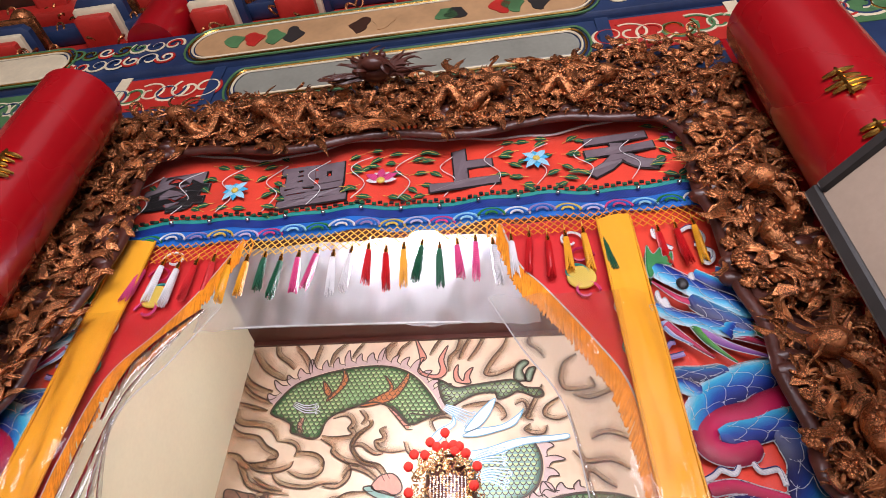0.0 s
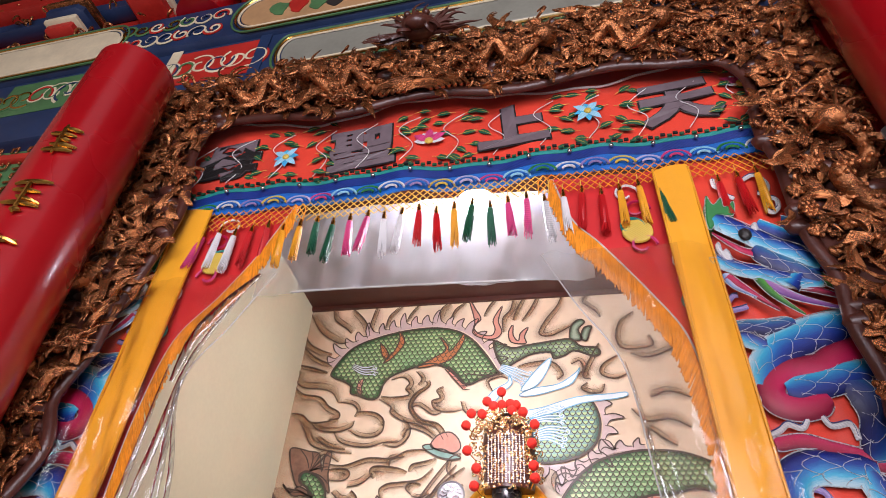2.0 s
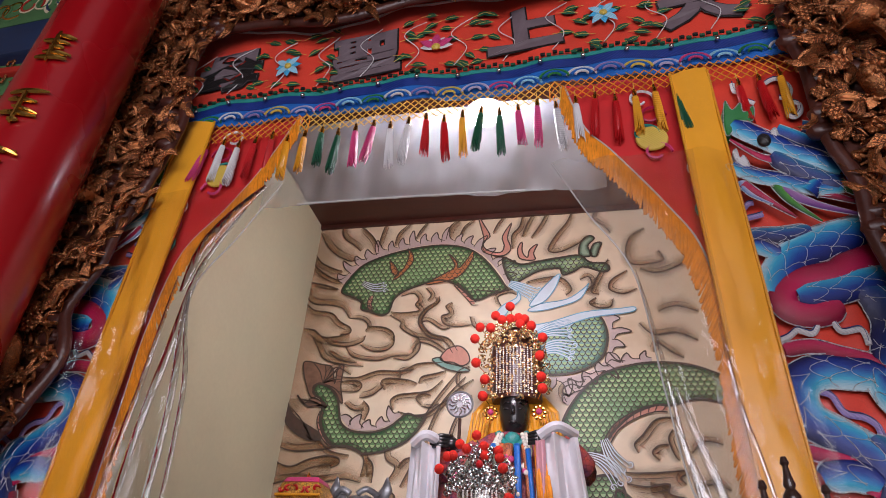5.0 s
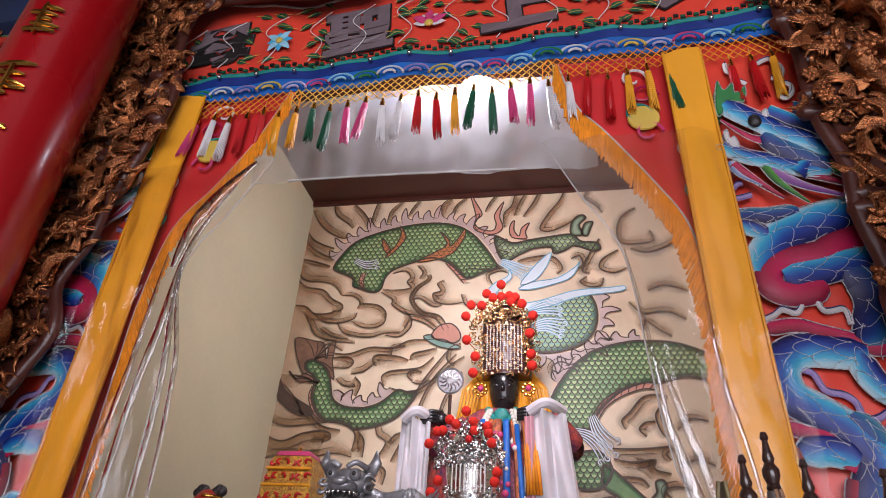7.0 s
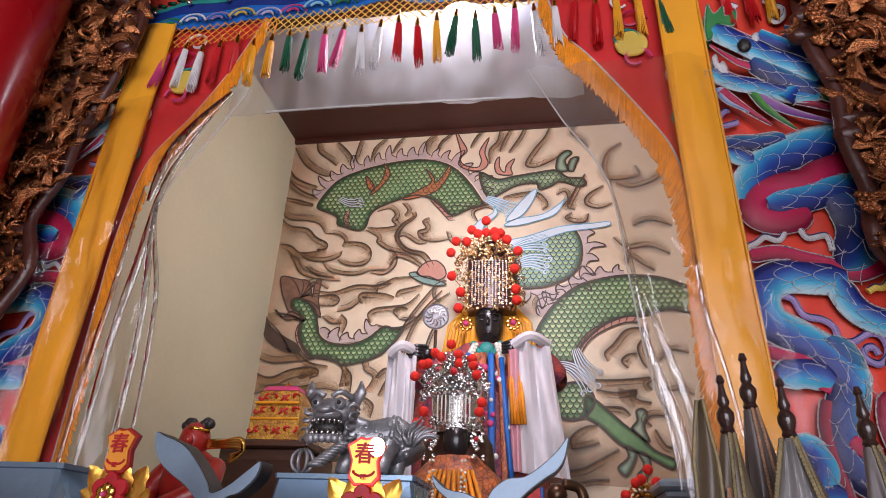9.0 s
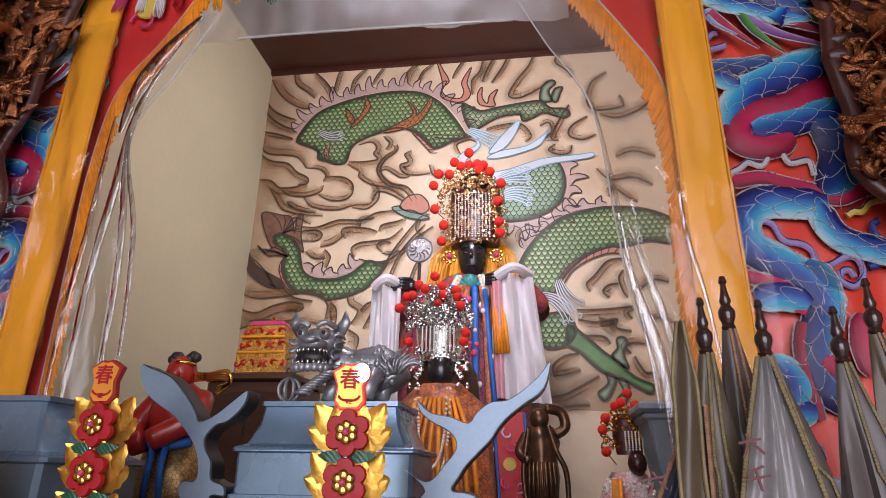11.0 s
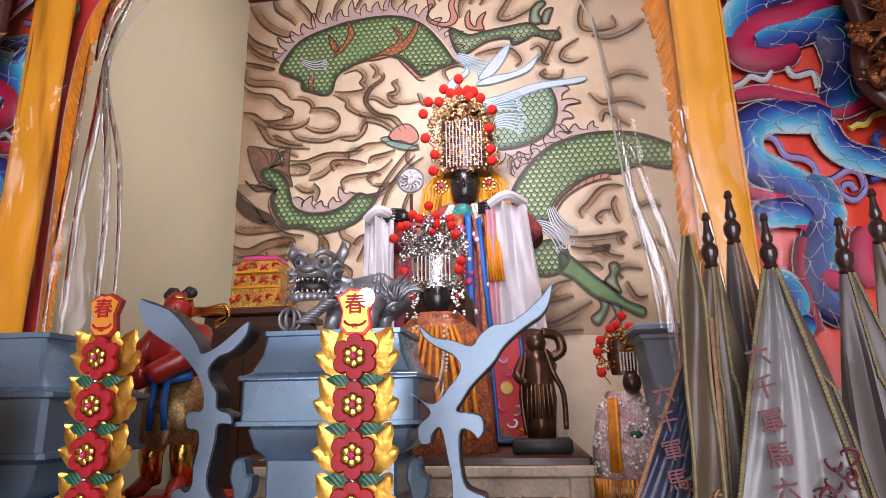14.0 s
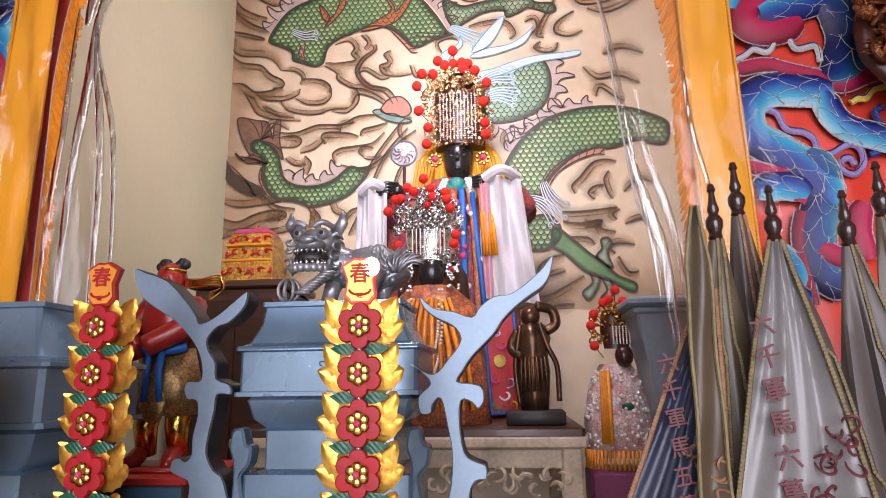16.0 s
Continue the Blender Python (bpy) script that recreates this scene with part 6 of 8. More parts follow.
for z, w in ((3.9, 0.35), (2.3, 0.8)):              # broad brown bands, strongest at the left corner and low on the wall
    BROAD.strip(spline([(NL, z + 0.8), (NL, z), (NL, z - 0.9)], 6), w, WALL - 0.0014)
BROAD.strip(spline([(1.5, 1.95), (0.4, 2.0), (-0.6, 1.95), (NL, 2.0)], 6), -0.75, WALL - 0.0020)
BROAD.place("broad_brown_band", ramp_material("mural_brown_band", [(0.38, 0.225, 0.115)], 0.5, (1.0, 2.0), 0.42))
BROWN.place("brown_wash", ramp_material("mural_brown_wash", [(0.37, 0.20, 0.085)], 0.5, (2.0, 5.0), 0.40))
GREY.place("grey_wash", ramp_material("mural_grey_wash", [(0.22, 0.19, 0.16)], 0.5, (2.0, 5.0), 0.30))
DARK_EDGE.place("shaded_edge", ramp_material("mural_green_wash", [(0.018, 0.10, 0.040)], 0.5, (2.0, 7.0), 0.65))
part("scale_light", LIGHT, PAINT["light"], painting, smooth=False, kind="stuff")
part("belly_paint", PINK, PAINT["pink"], painting, smooth=False, kind="stuff")
part("foam_paint", FOAM, PAINT["white"], painting, smooth=False, kind="stuff")
part("spine_paint", SPIKE, PAINT["spike"], painting, smooth=False, kind="stuff")
part("ink_drawing", INK, PAINT["ink"], painting, smooth=False, kind="stuff")
part("blue_drawing", INK_BLUE, PAINT["blue"], painting, smooth=False, kind="stuff")

# ---- things of the shrine ----
M.update(
    altar=mat("dark_altar_wood", (0.070, 0.028, 0.016), 0.4, var=0.4, scale=6, stretch=(1, 6, 6), coat=0.2),
    ivory_wood=mat("pale_carved_wood", (0.62, 0.51, 0.37), 0.5, var=0.3, scale=7, fine=60, tint=(0.24, 0.17, 0.10)),
    face=mat("black_lacquer", (0.012, 0.011, 0.012), 0.30, var=0.3, scale=8, coat=0.3, bump=0.05),
    pompom=mat("red_pompom_wool", (0.74, 0.022, 0.008), 0.9, var=0.4, scale=60, fine=400, bump=0.9, bump_scale=0.003),
    pearl=mat("pearl_beads", (0.70, 0.66, 0.58), 0.22, var=0.15, scale=90, coat=0.5),
    brocade=mat("mixed_brocade", (0.52, 0.075, 0.025), 0.45, var=0.7, scale=16, fine=60, tint=(0.02, 0.04, 0.16), pattern="scales", pscale=46, pdark=0.55, bump=0.5),
    brocade_orange=mat("orange_brocade", (0.60, 0.16, 0.04), 0.45, var=0.6, scale=26, fine=90, tint=(0.10, 0.04, 0.05), pattern="scales", pscale=46, pdark=0.6, bump=0.5),
    brocade_gold=mat("gold_brocade", (0.66, 0.40, 0.05), 0.38, metal=0.3, var=0.6, scale=34, fine=120, tint=(0.20, 0.012, 0.012), pattern="scales", pscale=60, pdark=0.7, bump=0.5),
    brocade_white=mat("white_brocade", (0.66, 0.62, 0.58), 0.45, var=0.5, scale=24, fine=90, tint=(0.42, 0.06, 0.04), pattern="scales", pscale=60, pdark=0.4, bump=0.5),
    bronze=mat("aged_bronze", (0.16, 0.075, 0.035), 0.38, metal=0.8, var=0.6, scale=14, fine=80, tint=(0.02, 0.022, 0.020)),
    iron=mat("grey_cast_metal", (0.36, 0.36, 0.37), 0.38, metal=0.6, var=0.4, scale=16, fine=90, tint=(0.13, 0.13, 0.14), bump=0.4),
    red_skin=mat("red_painted_wood", (0.33, 0.018, 0.012), 0.35, var=0.3, scale=9, coat=0.2),
    flower_red=mat("red_velvet_petal", (0.38, 0.004, 0.010), 0.6, var=0.25, scale=30),
    plaque=mat("orange_plaque", (0.72, 0.26, 0.03), 0.4, var=0.15, scale=10),
    plaque_lit=mat("lit_plaque", (1.0, 0.42, 0.05), 0.4, var=0.35, scale=26, emit=1.5),
    plaque_hot=mat("lit_bulb", (1.0, 0.86, 0.62), 0.4, var=0.05, emit=6.0),
    flag_brown=mat("grey_brown_satin", (0.066, 0.047, 0.040), 0.42, var=0.35, scale=7, fine=160, sheen=0.2, stretch=(1, 1, 0.4)),
    flag_olive=mat("olive_brown_satin", (0.078, 0.052, 0.027), 0.42, var=0.35, scale=7, fine=160, sheen=0.2),
    flag_navy=mat("navy_satin", (0.012, 0.018, 0.045), 0.42, var=0.5, scale=9, fine=160, sheen=0.2),
    flag_silver=mat("silver_white_satin", (0.215, 0.205, 0.20), 0.36, var=0.25, scale=9, fine=160, sheen=0.2),
    stitch=mat("dark_red_stitch", (0.13, 0.025, 0.03), 0.6, var=0.3),
    blue_box=mat("blue_glazed_wood", (0.05, 0.13, 0.19), 0.35, var=0.3, scale=9),
)


def joined(name, pieces, label, category, group=""):
    """One plain mesh made of pieces with their own surfaces."""
    me = bpy.data.meshes.new(name)
    verts, faces, index = [], [], []
    for k, (g, material) in enumerate(pieces):
        me.materials.append(material)
        n = sum(len(v) for v in verts)
        verts.append(np.concatenate(g.v))
        faces += [tuple(i + n for i in f) for f in g.f]
        index += [k] * len(g.f)
    me.from_pydata(np.concatenate(verts).tolist(), [], faces)
    me.polygons.foreach_set("material_index", index)
    me.shade_smooth()
    return tagged(new(name, me), label, category, group)


def stack(g, cx, cy, prof):
    """A four-sided vessel from rows of half width, half depth, height."""
    v = []
    for hx, hy, z in prof:
        c = min(hx, hy) * 0.06
        v += [(cx + sx * (hx - a), cy + sy * (hy - b), z) for sx, sy, a, b in ((-1, -1, 0, c), (-1, -1, c, 0), (1, -1, c, 0), (1, -1, 0, c), (1, 1, 0, c), (1, 1, c, 0), (-1, 1, c, 0), (-1, 1, 0, c))]
    k = len(prof)
    f = [(i * 8 + j, i * 8 + (j + 1) % 8, (i + 1) * 8 + (j + 1) % 8, (i + 1) * 8 + j) for i in range(k - 1) for j in range(8)]
    g.add(v, f + [tuple(range(7, -1, -1)), tuple((k - 1) * 8 + j for j in range(8))])
    return g


# tables
altar = thing("altar_table", "long dark wooden altar table carrying censers and lamps", "table")
part("tabletop", G().box((-1.35, -0.78, 1.08), (1.42, 0.36, 1.14), 0.012), M["altar"], altar)
part("apron", G().box((-1.28, -0.72, 0.86), (1.35, -0.69, 1.08), 0.008), M["altar"], altar)
for x in (-1.25, 1.32):
    for y in (-0.70, 0.28):
        part("leg", G().box((x - 0.05, y - 0.05, 0), (x + 0.05, y + 0.05, 1.08), 0.01), M["altar"], altar)

shelf = thing("offering_table", "pale wooden offering table with a carved scrollwork apron", "table")
part("tabletop", G().box((-0.75, 0.98, 1.335), (0.715, 2.2, 1.385), 0.012), M["altar"], shelf, "brown polished table top")
part("edge_moulding", G().box((-0.75, 0.965, 1.30), (0.722, 0.99, 1.345), 0.008), M["ivory_wood"], shelf)
part("rail", G().box((-0.72, 1.0, 1.22), (0.70, 1.04, 1.30), 0.006), M["ivory_wood"], shelf)
for x in (-0.70, 0.66):
    for y in (1.02, 2.1):
        part("leg", G().box((x - 0.045, y - 0.03, 0), (x + 0.045, y + 0.04, 1.335), 0.012), M["ivory_wood"], shelf)
g, r = G(), random.Random(8)
for i in range(44):
    curl(g, -0.62 + 0.029 * i, 1.00, 1.18 + 0.03 * math.sin(i * 1.9), r.uniform(0.025, 0.04), r.choice((-1, 1)), r.uniform(0, 6), 0.009)
part("carved_apron", g, M["ivory_wood"], shelf, "openwork scroll carving", kind="stuff")

side = thing("side_table", "small table with a red top and blue glazed front", "table")
part("tabletop", G().box((-1.15, 0.38, 1.245), (-0.62, 0.85, 1.275), 0.006), M["paint_red"], side)
part("front", G().box((-1.12, 0.39, 0.9), (-0.64, 0.42, 1.245), 0.006), M["blue_box"], side)
for i in range(5):
    g = G()
    curl(g, -1.05 + 0.09 * i, 0.40, 1.18, 0.03, 1 if i % 2 else -1, 0.4 * i, 0.006)
    part("scroll", g, M["silver"], side)
for x in (-1.11, -0.66):
    for y in (0.43, 0.81):
        part("leg", G().box((x - 0.025, y - 0.02, 0), (x + 0.025, y + 0.03, 1.245), 0.005), M["altar"], side)

# censers
def censer(cx, cy, hx, hy, z, label, lion=False):
    c = thing("censer", label, "censer", group="square temple censers")
    s = hx / 0.23
    part("lid_step", stack(G(), cx, cy, [(hx * 0.98, hy * 0.98, z - 0.112 * s), (hx * 0.90, hy * 0.90, z - 0.105 * s), (hx * 0.80, hy * 0.8, z - 0.06 * s), (hx * 0.77, hy * 0.77, z - 0.015), (hx * 0.80, hy * 0.80, z - 0.012), (hx * 0.80, hy * 0.80, z)]), M["censer"], c)
    part("lip", stack(G(), cx, cy, [(hx * 0.98, hy * 0.98, z - 0.128 * s), (hx * 1.02, hy * 1.02, z - 0.124 * s), (hx * 1.02, hy * 1.02, z - 0.116 * s), (hx, hy, z - 0.112 * s)]), M["censer"], c)
    part("belly", stack(G(), cx, cy, [(hx * 1.02, hy * 1.02, z - 0.235 * s), (hx * 1.02, hy * 1.02, z - 0.225 * s), (hx * 0.97, hy * 0.97, z - 0.223 * s), (hx * 0.97, hy * 0.97, z - 0.128 * s)]), M["censer"], c)
    part("waist", stack(G(), cx, cy, [(hx * 0.80, hy * 0.8, z - 0.318 * s), (hx * 0.72, hy * 0.72, z - 0.312 * s), (hx * 0.84, hy * 0.84, z - 0.29 * s), (hx * 0.90, hy * 0.90, z - 0.245 * s), (hx * 0.86, hy * 0.86, z - 0.235 * s)]), M["censer"], c)
    part("lower_body", stack(G(), cx, cy, [(hx * 0.9, hy * 0.9, 1.19), (hx * 0.9, hy * 0.9, z - 0.42 * s), (hx * 0.72, hy * 0.72, z - 0.41 * s), (hx * 0.72, hy * 0.72, z - 0.318 * s)]), M["censer"], c)
    part("plinth", stack(G(), cx, cy, [(hx, hy, 1.14), (hx, hy, 1.18), (hx * 0.92, hy * 0.92, 1.19)]), M["censer_edge"], c)
    return c


main_censer = censer(-0.02, 0.06, 0.235, 0.16, 1.775, "blue-grey pewter square censer with branching dragon handles")
for i, (x, z) in enumerate(((-0.03, 1.61), (-0.02, 1.585), (0.0, 1.60))):
    g = G()
    curl(g, x, -0.099, z, 0.012, 1, i, 0.0014)
    part("engraving", g, M["censer_edge"], main_censer)
left_censer = censer(-0.89, -0.12, 0.285, 0.2, 1.765, "blue-grey pewter square censer with straight tapered body")
right_censer = thing("offering_stand", "blue-grey pewter stand with a tapered body", "stand", group="pewter stands")
part("top_slab", G().box((0.905, 0.92, 1.85), (1.40, 1.30, 1.89), 0.012), M["pewter_paint"], right_censer)
part("neck", G().box((0.925, 0.94, 1.82), (1.38, 1.28, 1.85), 0.008), M["pewter_paint"], right_censer)
part("body", stack(G(), 1.19, 1.11, [(0.10, 0.09, 0.2), (0.12, 0.11, 1.2), (0.19, 0.13, 1.5), (0.25, 0.16, 1.82)]), M["pewter_paint"], right_censer)
part("foot", G().box((1.02, 0.98, 0), (1.36, 1.24, 0.2), 0.01), M["censer_edge"], right_censer)

HORN_A = [(-0.55, 1.87), (-0.52, 1.86), (-0.49, 1.85), (-0.45, 1.83), (-0.40, 1.78), (-0.37, 1.74), (-0.36, 1.72), (-0.33, 1.73), (-0.30, 1.75), (-0.27, 1.775), (-0.235, 1.80), (-0.24, 1.76), (-0.28, 1.72), (-0.31, 1.71), (-0.335, 1.68), (-0.33, 1.65), (-0.31, 1.62), (-0.305, 1.58), (-0.27, 1.565), (-0.265, 1.54), (-0.30, 1.54), (-0.305, 1.50), (-0.315, 1.45), (-0.32, 1.40), (-0.30, 1.36), (-0.27, 1.33), (-0.25, 1.20)]
HORN_B = [(-0.36, 1.20), (-0.36, 1.32), (-0.38, 1.34), (-0.41, 1.355), (-0.41, 1.38), (-0.39, 1.39), (-0.375, 1.38), (-0.36, 1.395), (-0.36, 1.44), (-0.35, 1.49), (-0.355, 1.525), (-0.38, 1.53), (-0.39, 1.555), (-0.38, 1.575), (-0.35, 1.575), (-0.345, 1.60), (-0.355, 1.64), (-0.38, 1.68), (-0.43, 1.73), (-0.48, 1.76), (-0.52, 1.79), (-0.545, 1.83)]
RIGHT_A = [(0.55, 1.87), (0.54, 1.82), (0.52, 1.79), (0.49, 1.77), (0.45, 1.74), (0.42, 1.71), (0.40, 1.68), (0.37, 1.65), (0.34, 1.62), (0.32, 1.59), (0.305, 1.565), (0.34, 1.56), (0.365, 1.55), (0.37, 1.52), (0.355, 1.50), (0.34, 1.515), (0.315, 1.52), (0.31, 1.47), (0.32, 1.40), (0.345, 1.38), (0.37, 1.37), (0.37, 1.34), (0.345, 1.335), (0.33, 1.30), (0.33, 1.20)]
RIGHT_B = [(0.26, 1.20), (0.285, 1.32), (0.29, 1.40), (0.28, 1.46), (0.265, 1.525), (0.245, 1.51), (0.24, 1.49), (0.215, 1.49), (0.21, 1.53), (0.24, 1.56), (0.22, 1.585), (0.19, 1.61), (0.235, 1.585), (0.26, 1.59), (0.285, 1.62), (0.31, 1.65), (0.315, 1.675), (0.295, 1.70), (0.255, 1.72), (0.225, 1.745), (0.215, 1.775), (0.25, 1.745), (0.30, 1.735), (0.345, 1.72), (0.365, 1.745), (0.40, 1.77), (0.44, 1.775), (0.48, 1.80), (0.52, 1.835)]
for o in (HORN_A + HORN_B, RIGHT_A + RIGHT_B):
    p = spline(o, 3, True)
    c = p.mean(0)
    part("handle", G().plate(p, -0.095, -0.025), M["censer_edge"], main_censer, "dark sides of the branching handle")
    a = np.sum(p[:, 0] * np.roll(p[:, 1], -1) - np.roll(p[:, 0], -1) * p[:, 1])
    t = np.roll(p, -1, 0) - np.roll(p, 1, 0)
    t /= np.linalg.norm(t, axis=1)[:, None] + 1e-9
    nrm = np.stack([-t[:, 1], t[:, 0]], 1) * np.sign(a)
    part("handle_face", G().plate(p + nrm * 0.0025, -0.101, -0.094), M["brushed"], main_censer, "bright brushed front face")
for s, x in ((1, 0.19), (-1, -0.255)):                # small scrolls beside the foot of each handle
    o = [(x + s * 0.0, 1.20), (x + s * 0.0, 1.36), (x - 0.012, 1.41), (x - 0.005, 1.45), (x + 0.02, 1.455), (x + 0.03, 1.42), (x + 0.045, 1.41), (x + 0.04, 1.37), (x + 0.02, 1.34), (x + 0.03, 1.28), (x + 0.04, 1.20)]
    part("side_scroll", G().plate(spline(o, 4, True), -0.09, -0.04, 0.006), M["censer"], main_censer)

# cast lion on the censer
g, mouth, teeth = G(), G(), G()
LX, LY, LZ = -0.085, -0.02, 1.905
g.ball((LX, LY + 0.02, LZ + 0.035), 0.062, 14, 1.12, 0.95, 0.72)
g.ball((LX, LY - 0.035, LZ + 0.022), 0.036, 12, 1.15, 0.9, 0.5)              # muzzle and nose
g.ball((LX, LY - 0.066, LZ + 0.03), 0.016, 8, 1.5, 0.8, 0.7)
mouth.ball((LX, LY - 0.025, LZ - 0.014), 0.043, 12, 1.1, 0.8, 0.62)
for a in np.linspace(math.pi, 2 * math.pi, 9):                                # lower jaw and its teeth
    g.ball((LX + 0.046 * math.cos(a), LY - 0.03 + 0.028 * math.sin(a), LZ - 0.042), 0.013, 8)
    teeth.lathe((LX + 0.040 * math.cos(a), LY - 0.036 + 0.028 * math.sin(a), LZ - 0.034), [(0.006, 0), (0.005, 0.008), (0.002, 0.015)], 6)
    teeth.lathe((LX + 0.040 * math.cos(a), LY - 0.036 + 0.028 * math.sin(a), LZ - 0.006), [(0.002, 0), (0.005, 0.008), (0.006, 0.014)], 6)
for s in (-1, 1):
    g.ball((LX + 0.032 * s, LY - 0.036, LZ + 0.052), 0.017, 10)
    mouth.ball((LX + 0.033 * s, LY - 0.052, LZ + 0.052), 0.006, 8)
    g.tube(spline([(LX + 0.010 * s, LY - 0.045, LZ + 0.07), (LX + 0.035 * s, LY - 0.045, LZ + 0.082), (LX + 0.06 * s, LY - 0.02, LZ + 0.07)], 4), 0.008, 6)
    g.tube([(LX + 0.05 * s, LY + 0.02, LZ + 0.06), (LX + 0.075 * s, LY + 0.01, LZ + 0.095), (LX + 0.072 * s, LY + 0.01, LZ + 0.125)], (0.020, 0.016, 0.003), 8, 0.6)
    for k in range(5):
        curl(g, LX + (0.062 + 0.006 * (k % 2)) * s, LY - 0.005, LZ + 0.04 - 0.022 * k, 0.018, s, 0.8 * k, 0.006)
back = spline([(LX + 0.02, LY + 0.05, LZ - 0.01), (LX + 0.09, LY + 0.06, LZ - 0.03), (LX + 0.17, LY + 0.06, LZ - 0.02), (LX + 0.215, LY + 0.05, LZ - 0.075)], 5)
g.tube(back, np.linspace(0.058, 0.05, len(back)), 14)
for k in range(9):                                                            # ringed foreleg
    g.lathe((LX + 0.012 - 0.008 * k + 0.04, LY - 0.035 - 0.002 * k, LZ - 0.055 - 0.0068 * k), [(0.018, -0.004), (0.023, 0), (0.018, 0.005)], 10)
for x, y in ((0.05, 0.06), (0.17, -0.0), (0.19, 0.08)):
    g.tube([(LX + x, LY + y, LZ - 0.05), (LX + x - 0.01, LY + y - 0.02, LZ - 0.09), (LX + x - 0.015, LY + y - 0.03, LZ - 0.122)], (0.030, 0.024, 0.022), 8)
for k in range(44):                                                           # scales and flaming tail
    q = random.Random(k)
    i = q.randrange(2, len(back))
    a = q.uniform(-2.6, 0.2)
    g.ball(back[i] + 0.052 * np.array([0.15 * math.cos(a), math.sin(a) * 0.9, math.cos(a) * 0.9]), 0.011, 6)
for k in range(26):
    q = random.Random(70 + k)
    a = q.uniform(0.2, 2.6)
    lick(g, LX + 0.22, LY + 0.03 - 0.03 * q.random(), LZ - 0.05, a, q.uniform(0.05, 0.09), 0.008, q.uniform(-0.6, 0.6))
lion = joined("lion_figure", [(g, M["iron"]), (mouth, M["black"]), (teeth, M["silver"])], "grey cast metal lion with bared teeth sitting on the censer", "lion figure")
ball = thing("openwork_ball", "grey metal openwork ball before the lion", "ball", (-0.15, -0.03, 1.809))
for k in range(4):
    g = G()
    ang = k * math.pi / 4
    g.tube([(0.030 * math.cos(a) * math.cos(ang), 0.030 * math.cos(a) * math.sin(ang), 0.030 * math.sin(a)) for a in np.linspace(0, 6.283, 22)], 0.0045, 6)
    part("ring", g, M["iron"], ball)

# statues: each one plain shape; their crowns, fans and scarves are things of their own
def robe(g, cx, cy, prof, n=28, folds=0.06, seed=0):
    v = []
    for rx, ry, z in prof:
        for k in range(n):
            a = 2 * math.pi * k / n
            f = 1 + folds * math.sin(k * 2.1 + seed + z * 3)
            v.append((cx + rx * f * math.cos(a), cy + ry * f * math.sin(a), z))
    K = len(prof)
    g.add(v, [(i * n + j, i * n + (j + 1) % n, (i + 1) * n + (j + 1) % n, (i + 1) * n + j) for i in range(K - 1) for j in range(n)] + [tuple(range(n - 1, -1, -1)), tuple((K - 1) * n + j for j in range(n))])
    return g


SX, SY = 0.163, 1.85
skin, cloth, veil, collar, sash = G(), G(), G(), G(), G()
skin.lathe((SX, SY, 2.825), [(0.004, -0.135), (0.045, -0.125), (0.075, -0.09), (0.092, -0.03), (0.096, 0.03), (0.09, 0.09), (0.06, 0.13), (0.004, 0.14)], 18, 0.92, 0.95)
skin.lathe((SX, SY + 0.01, 2.66), [(0.05, 0), (0.045, 0.08)], 12)
skin.tube([(SX, SY - 0.082, 2.850), (SX, SY - 0.100, 2.815), (SX, SY - 0.094, 2.797)], (0.008, 0.014, 0.012), 7)
skin.ball((SX, SY - 0.082, 2.755), 0.022, 8, 1.2, 0.5, 0.45)
for s in (-1, 1):
    skin.ball((SX + 0.036 * s, SY - 0.078, 2.833), 0.017, 8, 1.3, 0.5, 0.5)
    skin.tube([(SX + 0.015 * s, SY - 0.088, 2.863), (SX + 0.04 * s, SY - 0.086, 2.870), (SX + 0.065 * s, SY - 0.07, 2.858)], 0.004, 5)
for hx, hz in ((-0.215, 2.60), (0.31, 2.62)):
    for k in range(4):
        skin.tube([(hx + 0.055, SY - 0.20, hz + 0.035 - 0.018 * k), (hx, SY - 0.25, hz + 0.03 - 0.018 * k), (hx - 0.055, SY - 0.24, hz + 0.018 - 0.016 * k)], (0.016, 0.013, 0.009), 7)
    skin.ball((hx + 0.05, SY - 0.19, hz), 0.045, 10, 1, 1, 0.9)
robe(cloth, SX - 0.05, SY, [(0.40, 0.28, 1.39), (0.38, 0.26, 1.7), (0.36, 0.24, 2.0), (0.37, 0.20, 2.3), (0.35, 0.17, 2.5), (0.24, 0.14, 2.62), (0.10, 0.09, 2.70)], 34, 0.05)
for s, hx, hz in ((-1, -0.20, 2.60), (1, 0.36, 2.62)):
    cloth.tube(spline([(SX + 0.20 * s, SY, 2.60), (SX + 0.36 * s, SY - 0.05, 2.50), (hx + 0.06 * s, SY - 0.15, hz - 0.02)], 6), 0.085, 12)
for k in range(16):
    x = SX - 0.12 + 0.016 * k
    veil.tube([(x + (0.0), SY + 0.09, 3.0), (SX + (x - SX) * 1.9, SY + 0.06, 2.85), (SX + (x - SX) * 2.1 + 0.01, SY + 0.04, 2.62)], (0.02, 0.026, 0.022), 6)
for s in (-1, 1):
    for k in range(6):
        veil.tube([(SX + s * (0.14 + 0.02 * k), SY - 0.02, 2.83), (SX + s * (0.17 + 0.02 * k), SY - 0.04, 2.66 - 0.01 * k)], (0.007, 0.010), 5)
collar.tube(spline([(SX - 0.08, SY - 0.12, 2.68), (SX - 0.03, SY - 0.17, 2.60), (SX + 0.04, SY - 0.17, 2.60), (SX + 0.08, SY - 0.12, 2.68)], 5), 0.020, 8)
